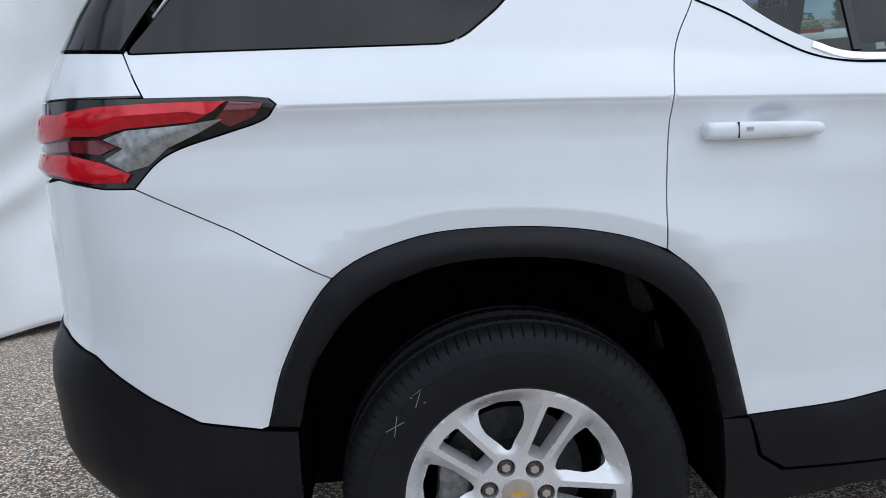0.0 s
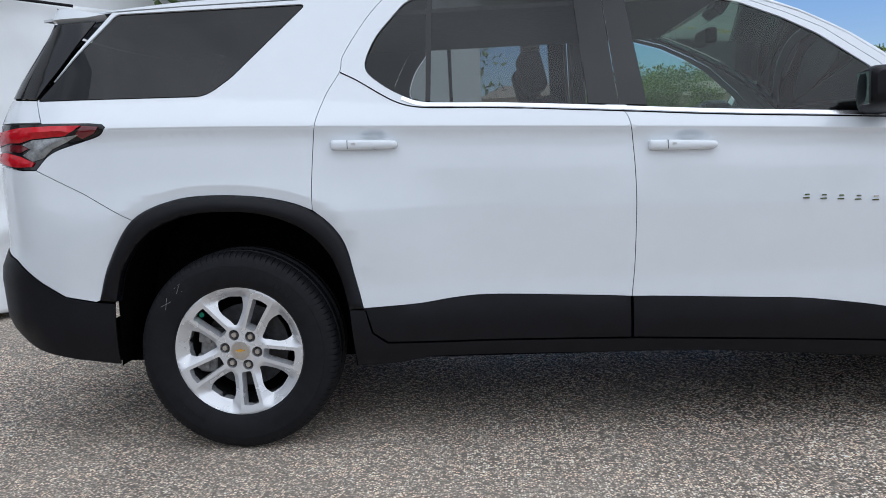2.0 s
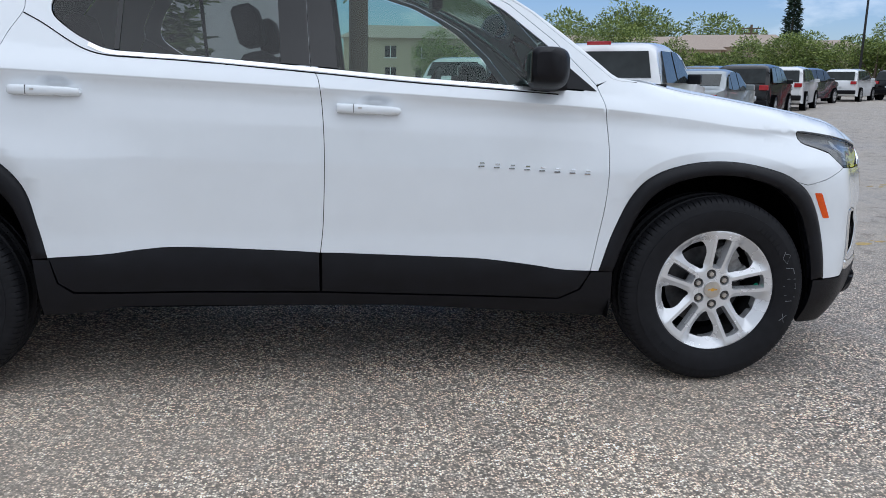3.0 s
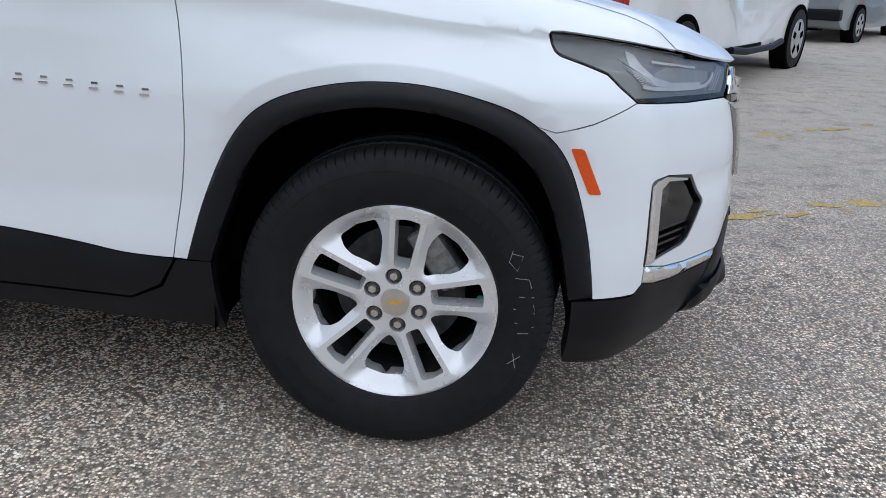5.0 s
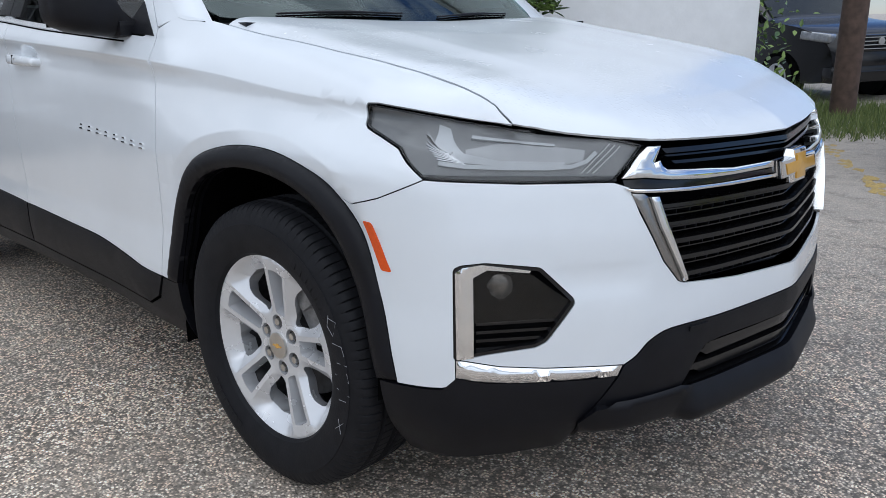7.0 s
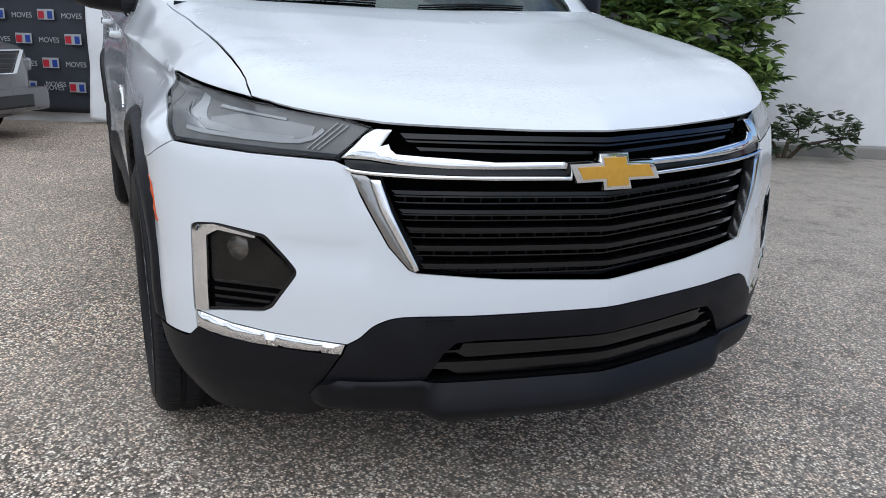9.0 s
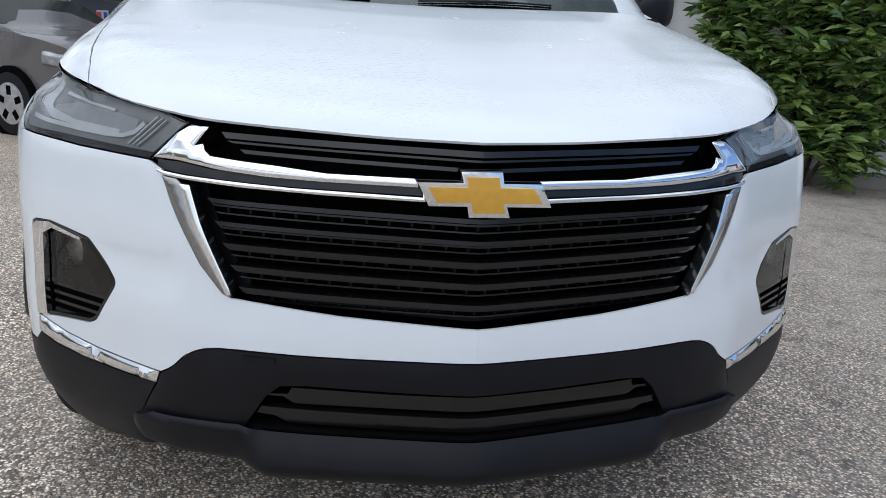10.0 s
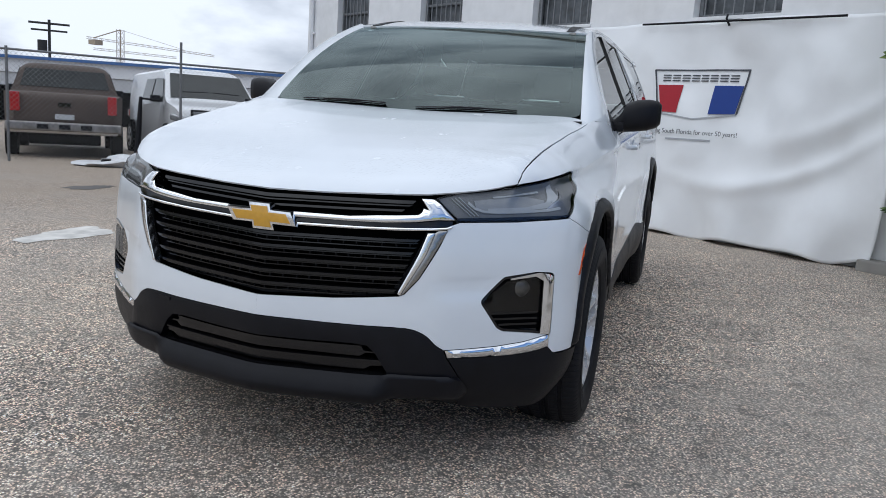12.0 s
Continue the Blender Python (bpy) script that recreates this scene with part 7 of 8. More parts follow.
    for s in (-1, 1):
        part("tail_lamp", box_bm((0.10 if shape == "pickup" else 0.14 if shape == "sedan" else 0.26, 0.17 if shape == "pickup" else 0.26, 0.36 if shape == "pickup" else 0.16), ((0.05 if shape == "pickup" else 0.13) - xr - 0.012, s * (half(zt, 0.05) - (0.07 if shape == "pickup" else 0.105)), zt * hs), 0.02), TAIL_RED, ob, "red tail lamp")
        part("headlamp", box_bm((0.46, 0.22, 0.13), (L - 0.34 - xr, s * (half(zl, L - 0.25) - 0.115), zl * hs), 0.045, 3, turn=Matrix.Rotation(radians(-24 * s), 4, "Z") @ Matrix.Rotation(radians(8), 4, "Y")), HEAD_CLEAR, ob, "clear headlamp", smooth=50)
        part("door_mirror", box_bm((0.12, 0.20, 0.14), ({"suv": 2.85, "sedan": 2.72, "pickup": 3.85, "van": 4.15, "sports": 2.8}[shape] - xr, s * (half(belt, 2.5) + 0.08), (belt + 0.10) * hs), 0.03), BLACK_PLASTIC if shape in ("pickup", "van") else paint, ob)
    if shape == "sedan":
        mouth = plate("grille", [(0.46, 0.855), (-0.46, 0.855), (-0.33, 0.645), (0.33, 0.645)], L - xr - 0.09, 0.085, BLACK_GLOSS, ob, "black grille in a chrome frame", 0.01)
        for sgn in (-1, 1):
            plate("chrome_frame", [(0.47 * sgn, 0.86), (0.415 * sgn, 0.86), (0.285 * sgn, 0.635), (0.34 * sgn, 0.635)], L - xr - 0.06, 0.068, CHROME, mouth, "bright chrome side of the frame", 0.006)
        for z, w in ((0.858, 0.86), (0.638, 0.60)):
            part("chrome_edge", box_bm((0.05, w, 0.013), (L - xr - 0.012, 0, z), 0.004), CHROME, mouth, "thin chrome edge")
        for k in range(4):
            part("slat", box_bm((0.02, 0.72 - 0.04 * k, 0.010), (L - xr + 0.002, 0, 0.825 - 0.045 * k), 0.003), DARK_CHROME, mouth)
        ring = [(0.062 * math.cos(a), 0.062 * math.sin(a)) for a in np.linspace(0, math.tau, 25)]
        emblem = tube_bm([(L - xr + 0.018, y, 0.75 + z) for y, z in ring], 0.009, 8)
        box_bm((0.012, 0.15, 0.022), (L - xr + 0.018, 0, 0.75), 0.003, bm=emblem)
        part("emblem", emblem, CHROME, mouth, "plain chrome ring badge", smooth=60)
    else:
        part("grille", box_bm((0.06, W * 0.50, 0.24), (L - xr - 0.02, 0, (zl - 0.10) * hs), 0.02), BLACK_GLOSS, ob, "black grille")
    part("rear_bumper", box_bm((0.16, W * 0.90, 0.14 if shape == "pickup" else 0.20), (0.06 - xr, 0, 0.50 * hs), 0.05), SATIN if shape == "pickup" else BLACK_PLASTIC, ob)
    bumper = part("front_bumper", box_bm((0.20, W * 0.86, 0.24), (L - xr - 0.06, 0, 0.38 * hs), 0.07), paint, ob, smooth=50)
    part("lower_intake", box_bm((0.05, W * 0.58, 0.13), (L - xr + 0.022, 0, 0.37 * hs), 0.02), BLACK_GLOSS, bumper)
    for k in range(0 if shape == "sedan" else 4):
        part("grille_slat", box_bm((0.02, W * 0.48, 0.012), (L - xr + 0.012, 0, (zl - 0.10) * hs - 0.08 + 0.054 * k), 0.003), SATIN, ob)
    if shape != "sedan":
        part("emblem", cyl_bm(0.055, 0.02, (L - xr + 0.024, 0, (zl - 0.08) * hs), "X", 20, bevel=0.004), SATIN, ob, "round metal badge shape")
    bars = box_bm((0.012, 0.34, 0.10), (-xr - 0.02 + 0.012, 0, 0.74 * hs), 0.003)
    part("number_plate", bars, material("plate_white", (0.55, 0.56, 0.57), 0.5, var=0.1, scale=30), ob, "blank number plate")
    for x in (0.0, xf - xr):
        for s in (-1, 1):
            y = s * (W / 2 - 0.105)
            # black disc proud of the flank stands for the shade in the arch
            part("wheel_well_shade", cyl_bm(rw + 0.055, 0.21, (x, s * (W / 2 - 0.10 + 0.008), rw), "Y", 32), BLACK_DEEP, ob)
            t = cyl_bm(rw, 0.22, (x, y + s * 0.012, rw), "Y", 40, bevel=0.03)
            w = part("wheel", t, RUBBER, ob, smooth=40)
            rim = cyl_bm(rw * 0.66, 0.03, (x, y + s * 0.116, rw), "Y", 32, bevel=0.008)
            part("rim", rim, HUB, w, smooth=40)
            for k in range(5):
                a = math.tau * k / 5 + 0.3
                b = box_bm((rw * 0.22, 0.012, rw * 0.30), (0, 0, 0), 0.01)
                b.transform(Matrix.Translation((x + rw * 0.42 * math.cos(a), y + s * 0.128, rw + rw * 0.42 * math.sin(a))) @ Matrix.Rotation(math.pi / 2 - a, 4, "Y"))
                # black plate on the solid rim stands for the shade in an opening
                part("rim_opening_shade", b, BLACK_DEEP, w)
    z = min(gz(at[0], at[1]), 9)
    fx = (at[0] + math.cos(radians(heading)) * (xf - xr), at[1] + math.sin(radians(heading)) * (xf - xr))
    pitch = math.atan2(gz(*fx) - z, xf - xr)
    sx, sy = at[0] - math.sin(radians(heading)) * 0.7, at[1] + math.cos(radians(heading)) * 0.7
    lean = math.atan2(gz(sx, sy) - gz(2 * at[0] - sx, 2 * at[1] - sy), 1.4)
    ob.matrix_basis = Matrix.Translation((at[0], at[1], z)) @ Matrix.Rotation(radians(heading), 4, "Z") @ Matrix.Rotation(-pitch, 4, "Y") @ Matrix.Rotation(lean, 4, "X")
    return ob


P_WHITE = car_paint("car_white", (0.74, 0.75, 0.76))
P_BLACK = material("car_black", (0.006, 0.006, 0.007), 0.2, coat=0.3, spec=0.3, var=0.1, scale=3)
P_GREY = car_paint("car_grey", (0.115, 0.112, 0.115), 0.28)
P_SILVER = car_paint("car_grey_green", (0.22, 0.25, 0.26), 0.3)
P_BROWN = material("faded_brown_paint", (0.078, 0.058, 0.048), 0.6, var=0.15, scale=3, spec=0.3)
P_RED = car_paint("car_red", (0.34, 0.008, 0.015))
P_YELLOW = car_paint("car_yellow", (0.72, 0.70, 0.02))
P_DARK = car_paint("car_dark_grey", (0.035, 0.036, 0.04), 0.2)
ROWG = "vehicles parked along the far row"
pickup = vehicle("pickup", "pickup", P_WHITE, "white pickup truck parked on the asphalt, tailgate shut", (4.26, 5.92), 55.5)
part("brake_lamp", box_bm((0.03, 0.34, 0.05), (1.22, 0.0, 1.765), 0.01), TAIL_RED, pickup, "red high brake lamp")
part("step_bar", tube_bm([(1.25, -0.98, 0.40), (1.7, -1.0, 0.36), (2.6, -1.0, 0.36), (3.0, -0.98, 0.40)], 0.04, 8), BLACK_PLASTIC, pickup)
part("tailgate_mark", box_bm((0.012, 0.20, 0.05), (-1.112, 0.0, 1.02), 0.004), BLACK_GLOSS, pickup, "dark badge shape")
vehicle("suv_parked", "suv", P_BLACK, "black large suv with chrome grille beside the grass strip", (-1.75, 12.9), -31, height=1.86, width=2.0)
vehicle("sedan", "sedan", P_GREY, "dark grey sedan parked beside the building", (-5.22, -4.80), 53.5)
old_truck = vehicle("pickup", "pickup", P_BROWN, "old brown pickup behind the chain-link fence", (-6.85, -11.15), -137, height=1.92, width=2.12)
DULL = material("dull_chrome", (0.30, 0.285, 0.27), 0.42, metal=0.8, var=0.35, scale=9, stain=0.4, stain_scale=4)
part("chassis", box_bm((4.6, 1.3, 0.36), (1.6, 0, 0.42), 0.05), BLACK_DEEP, old_truck, "dark chassis and spare wheel")
part("chrome_bumper", box_bm((0.20, 2.02, 0.17), (-1.17, 0, 0.60), 0.04, 3), DULL, old_truck, "dull chrome rear bumper", smooth=50)
for y in (-0.38, 0.0, 0.38):
    part("bumper_recess", box_bm((0.02, 0.20, 0.09), (-1.268, y, 0.60), 0.01), BLACK_PLASTIC, old_truck)
part("tailgate_mark", box_bm((0.012, 0.22, 0.08), (-1.112, 0.0, 1.02), 0.004), BLACK_GLOSS, old_truck, "dark badge shape")
van = vehicle("van", "van", P_WHITE, "white panel van with black grille behind the fence", (-10.75, -11.5), 50, height=1.97)
part("lower_body", box_bm((4.2, 1.7, 0.34), (1.9, 0, 0.36), 0.05), BLACK_DEEP, van)
part("grille_panel", box_bm((0.06, 1.42, 0.36), (4.650, 0, 0.90), 0.03), BLACK_GLOSS, van, "wide black grille panel")
part("front_skirt", box_bm((0.14, 1.60, 0.36), (4.655, 0, 0.50), 0.05), BLACK_PLASTIC, van, "black front bumper")
part("badge", box_bm((0.02, 0.20, 0.05), (4.690, 0, 0.93), 0.006), CHROME, van, "plain metal badge shape")
for s in (-1, 1):
    part("square_headlamp", box_bm((0.03, 0.24, 0.15), (4.680, s * 0.54, 0.965), 0.01), HEAD_CLEAR, van, "square clear headlamp")
    part("turn_lamp", box_bm((0.03, 0.40, 0.085), (4.682, s * 0.50, 0.815), 0.01), ORANGE, van, "orange turn lamp")
    part("wiper", tube_bm([(3.70, 0.62 * s - 0.05, 1.44), (3.66, 0.30 * s, 1.455), (3.665, 0.05 * s - 0.05, 1.46)], 0.012, 6), BLACK_PLASTIC, van)
vehicle("suv_parked", "suv", P_BLACK, "black suv parked with its tail to the aisle", (13.9, 20.3), 52, ROWG)
vehicle("suv_parked", "suv", P_WHITE, "white suv with red tail lamps", (18.3, 26.0), 52, ROWG)
vehicle("suv_parked", "suv", P_DARK, "dark grey suv in the far row", (22.3, 32.0), 40, ROWG)
vehicle("suv_parked", "suv", P_WHITE, "white crossover in the far row", (27.2, 35.9), 44, ROWG)
vehicle("suv_parked", "suv", P_BLACK, "black crossover in the far row", (31.6, 37.8), 30, ROWG)
vehicle("suv_parked", "suv", P_DARK, "dark suv with pale roof rails", (14.7, 25.4), 52, ROWG)
vehicle("van", "van", P_WHITE, "white passenger van in the far row", (9.6, 19.4), 52, ROWG)
vehicle("sedan", "sedan", P_SILVER, "grey-green sedan in the far row", (9.1, 13.4), 52, ROWG)
vehicle("suv_parked", "suv", P_WHITE, "white hatchback in the far row", (6.4, 17.5), 52, ROWG)
vehicle("pickup", "pickup", P_WHITE, "white pickup in the far row", (3.4, 16.0), 52, ROWG)
vehicle("suv_parked", "suv", P_RED, "dark red suv across the aisle", (34.6, 33.6), 160, ROWG)
vehicle("sports_car", "sports", P_YELLOW, "bright yellow sports car across the aisle", (15.7, 8.3), 190)
vehicle("hatchback", "suv", P_RED, "red hatchback with pale headlamps across the aisle", (17.1, 10.9), 190, height=1.46, width=1.8)
vehicle("sedan", "sedan", P_WHITE, "white sedan across the aisle", (23.5, 19.4), 176)
vehicle("sedan", "sedan", P_DARK, "dark sedan across the aisle", (25.8, 21.6), 176)
vehicle("suv_parked", "suv", P_DARK, "dark suv across the aisle", (27.6, 24.6), 176)
# vehicles that the windows mirror
vehicle("suv_parked", "suv", P_WHITE, "white suv parked behind the aisle", (-3.0, -16.0), 92)
vehicle("sedan", "sedan", P_SILVER, "grey sedan parked behind the aisle", (0.0, -17.0), 90)
vehicle("suv_parked", "suv", P_DARK, "dark suv parked behind the aisle", (5.5, -17.5), 88)


# ---- plants ----
def leaf_material(name, dark, light, gloss=0.45):
    m = bpy.data.materials.new(name)
    m.use_nodes = True
    nt = m.node_tree
    p = nt.nodes["Principled BSDF"]
    geo = nt.nodes.new("ShaderNodeNewGeometry")
    r = nt.nodes.new("ShaderNodeValToRGB")
    r.color_ramp.elements[0].color, r.color_ramp.elements[1].color = (*dark, 1), (*light, 1)
    nt.links.new(geo.outputs["Random Per Island"], r.inputs[0])
    nt.links.new(r.outputs[0], p.inputs["Base Color"])
    p.inputs["Roughness"].default_value = gloss
    p.inputs["Subsurface Weight"].default_value = 0.0
    return m


LEAF_A = leaf_material("broad_leaf", (0.035, 0.085, 0.025), (0.25, 0.36, 0.09), 0.38)
LEAF_D = leaf_material("dark_leaf", (0.02, 0.045, 0.018), (0.11, 0.14, 0.07), 0.5)
LEAF_B = leaf_material("far_leaf", (0.07, 0.12, 0.03), (0.34, 0.41, 0.11), 0.6)
LEAF_C = leaf_material("pine_leaf", (0.010, 0.028, 0.016), (0.03, 0.06, 0.03), 0.7)
GRASS = leaf_material("grass_blade", (0.05, 0.09, 0.02), (0.20, 0.24, 0.07), 0.7)
BARK = material("bark", (0.12, 0.09, 0.065), 0.9, var=0.35, scale=14, bump=0.8, bump_scale=40)


def leaves(centres, size, rng, flat=0.35, outward=None, narrow=0.42, fold=0.15):
    """Pointed leaves of six corners, one at each centre."""
    n = len(centres)
    c = np.asarray(centres, float)
    d = rng.normal(size=(n, 3))
    if outward is not None:
        d = d * 0.55 + np.asarray(outward)
    d[:, 2] *= 1 - flat
    d /= np.linalg.norm(d, axis=1, keepdims=True)
    up = rng.normal(size=(n, 3)) * 0.5 + np.array([0, 0, 1.0])
    s = np.cross(d, up)
    s /= np.maximum(np.linalg.norm(s, axis=1, keepdims=True), 1e-6)
    u = np.cross(s, d)
    L = size * rng.uniform(0.65, 1.25, size=(n, 1))
    W = L * narrow
    pts = [c, c + d * L * 0.35 + s * W * 0.5 + u * L * fold * 0.3, c + d * L * 0.72 + s * W * 0.36 + u * L * fold * 0.2, c + d * L - u * L * 0.06, c + d * L * 0.72 - s * W * 0.36 + u * L * fold * 0.2, c + d * L * 0.35 - s * W * 0.5 + u * L * fold * 0.3]
    V = np.stack(pts, 1).reshape(-1, 3)
    F = [f for k in range(n) for f in ((6 * k, 6 * k + 1, 6 * k + 2, 6 * k + 3), (6 * k, 6 * k + 3, 6 * k + 4, 6 * k + 5))]
    return V, F


def crown_points(rng, lobes, n):
    """Points near the surface of several uneven lobes (x, y, z, radius)."""
    w = np.array([l[3] ** 2 for l in lobes])
    pick = rng.choice(len(lobes), n, p=w / w.sum())
    v = rng.normal(size=(n, 3))
    v /= np.linalg.norm(v, axis=1, keepdims=True)
    lo = np.array(lobes)[pick]
    r = lo[:, 3:4] * rng.uniform(0.45, 1.08, size=(n, 1)) ** 0.6
    return lo[:, :3] + v * r * np.array([1, 1, 0.85]), v


def tree(name, at, height, spread, label, seed, leaf=0.35, count=1500, mat=None, group="", trunk=0.3, base=0.35):
    rng = np.random.default_rng(seed)
    t = empty(name, label, "tree", group, at=(at[0], at[1], gz(*at)))
    bm = bmesh.new()
    top = height * base
    tube_bm([(0, 0, -0.2), (0.03, 0.02, top * 0.5), (-0.02, 0.03, top), (0.05, 0, height * 0.7)], [trunk * 0.5, trunk * 0.42, trunk * 0.34, trunk * 0.12], 8, bm)
    lobes = []
    for k in range(9):
        a = rng.uniform(0, math.tau)
        r = spread * rng.uniform(0.15, 0.62)
        z = top + (height - top) * rng.uniform(0.12, 0.80)
        lobes.append((r * math.cos(a), r * math.sin(a), z, spread * rng.uniform(0.26, 0.48)))
        tube_bm([(0, 0, top * rng.uniform(0.7, 1.2)), (r * 0.5 * math.cos(a), r * 0.5 * math.sin(a), (top + z) / 2), (r * math.cos(a), r * math.sin(a), z)], [trunk * 0.2, trunk * 0.12, trunk * 0.05], 5, bm)
    part("trunk", bm, BARK, t, smooth=60)
    c, v = crown_points(rng, lobes, count)
    V, F = leaves(c, leaf, rng, outward=v)
    mesh_ob("crown", V, F, mat or LEAF_B, t, smooth=False)
    return t


# the broad-leaved bushes against the wall
def bush(root, lobes, seed, density, leaf, mat, label):
    """Leafy shoots round several uneven lobes (along the wall, out from it, height, radius), with limbs from one root."""
    rng = np.random.default_rng(seed)
    base = on_wall(root, 0.42, 0)
    b = empty("bush", label, "bush", at=tuple(base))
    stems = bmesh.new()
    cs, outs = [], []
    for w, o, z, r in lobes:
        c = on_wall(w, o, z) - base
        mid = Vector((c.x * 0.35, c.y * 0.35, c.z * 0.62))
        tube_bm([(c.x * 0.04, c.y * 0.04, -0.05), tuple(mid), tuple(c)], [0.026, 0.018, 0.009], 6, stems)
        for k in range(int(density * r * r) + 3):
            d = Vector(rng.normal(size=3))
            d.z = d.z * 0.8 + 0.15
            d.normalize()
            if d.dot(WALL_N) < -0.55:
                d = d - WALL_N * 2 * d.dot(WALL_N)
            p = c + d * r * float(rng.uniform(0.55, 1.12))
            if p.z < 0.06:
                p.z = float(rng.uniform(0.06, 0.25))
            if k % 3 == 0:
                tube_bm([tuple(c), tuple(c * 0.4 + p * 0.6 - Vector((0, 0, 0.03))), tuple(p)], [0.007, 0.005, 0.003], 4, stems)
            tip = (d + Vector((0, 0, 0.45))).normalized()
            for i in range(int(rng.integers(9, 14))):
                g = rng.uniform(0, math.tau)
                e = Vector((math.cos(g), math.sin(g), 0)) * 0.9 + tip * float(rng.uniform(-0.25, 0.6))
                cs.append(tuple(p - tip * float(rng.uniform(0.0, 0.13))))
                outs.append(tuple(e.normalized()))
    part("stem", stems, BARK, b, smooth=60)
    V, F = leaves(cs, leaf, rng, 0.1, np.array(outs) * 2.4, 0.36, 0.22)
    mesh_ob("foliage", V, F, mat, b, "glossy whorls of broad leaves", smooth=False)
    return b


BIG_LOBES = [(3.08, 0.50, 2.45, 0.80), (2.48, 0.50, 2.15, 0.50), (3.58, 0.45, 1.35, 0.75), (2.88, 0.60, 1.20, 0.55), (2.08, 0.42, 2.75, 0.45), (2.33, 0.50, 1.45, 0.36), (3.78, 0.45, 2.25, 0.70), (3.33, 0.60, 0.50, 0.45),
             (1.88, 0.42, 2.0, 0.26), (2.78, 0.65, 1.75, 0.50), (2.63, 0.5, 3.1, 0.6), (3.53, 0.45, 3.0, 0.6), (2.53, 0.55, 0.62, 0.26)]
bush(3.05, BIG_LOBES + [(2.75, 0.55, 0.95, 0.42), (2.35, 0.45, 1.35, 0.30), (3.3, 0.6, 0.75, 0.5), (3.9, 0.5, 0.8, 0.4), (2.3, 0.42, 2.3, 0.3)], 11, 270, 0.165, LEAF_A, "dense green broad-leaved bush growing against the wall")
bush(2.3, [(1.92, 0.35, 0.64, 0.18), (2.15, 0.35, 0.32, 0.22), (2.45, 0.35, 0.45, 0.22)], 12, 160, 0.13, LEAF_A, "low leafy shoots at the foot of the wall")
bush(4.45, [(4.15, 0.50, 0.24, 0.28), (4.55, 0.50, 0.30, 0.32), (4.95, 0.45, 0.22, 0.28)], 13, 170, 0.10, LEAF_D, "low dark-leaved shrub beside the bush")


def grass_patch(name, cx, cy, rx, ry, n, h, seed, label):
    rng = np.random.default_rng(seed)
    a, r = rng.uniform(0, math.tau, n), np.sqrt(rng.uniform(0, 1, n)) * (0.75 + 0.35 * rng.uniform(size=n))
    x, y = cx + rx * r * np.cos(a), cy + ry * r * np.sin(a)
    z = ground_z(x, y)
    hh = h * rng.uniform(0.3, 1.2, n)
    d = rng.normal(size=(n, 2)) * 0.35
    w = rng.uniform(0.004, 0.009, n)
    t = rng.uniform(0, math.tau, n)
    V = np.stack([np.stack([x + w * np.cos(t), y + w * np.sin(t), z], 1), np.stack([x - w * np.cos(t), y - w * np.sin(t), z], 1), np.stack([x + d[:, 0] * hh, y + d[:, 1] * hh, z + hh], 1)], 1).reshape(-1, 3)
    F = [(3 * k, 3 * k + 1, 3 * k + 2) for k in range(n)]
    return tagged(mesh_ob(name, V, F, GRASS, smooth=False), label, "grass", kind="stuff")


grass_patch("grass", 1.55, 8.4, 1.5, 1.9, 7000, 0.16, 3, "uneven green grass and weeds at the wall's end")
grass_patch("weeds", 0.9, 8.0, 0.6, 0.9, 1500, 0.45, 6, "taller weeds by the corner of the wall")
rng = np.random.default_rng(5)
vine = np.array([tuple(on_wall(7.22 + 0.25 * abs(rng.normal()), -0.25 + 0.3 * rng.normal(), 0.1 + 2.6 * rng.uniform() ** 1.3)) for _ in range(480)])
V, F = leaves(vine, 0.10, rng, 0.1, None, 0.5)
tagged(mesh_ob("vine", V, F, LEAF_A, smooth=False), "green creeper on the end of the wall", "vine")

# wooden utility pole by the grass
pole = tube_bm([(1.62, 8.75, -0.2), (1.64, 8.76, 3.5), (1.68, 8.78, 8.5)], [0.155, 0.15, 0.12], 14)
tagged(part("utility_pole", pole, material("weathered_wood", (0.085, 0.055, 0.042), 0.85, var=0.3, scale=12, bump=0.6, bump_scale=50), smooth=60), "weathered brown wooden utility pole in the grass", "pole")

# ---- far side: houses, trees, lamp post ----
HOUSE = material("pale_stucco", (0.50, 0.40, 0.31), 0.85, var=0.06, scale=3, stain=0.2, stain_scale=0.8)
ROOF_T = material("tile_roof", (0.36, 0.29, 0.24), 0.8, var=0.2, scale=8)


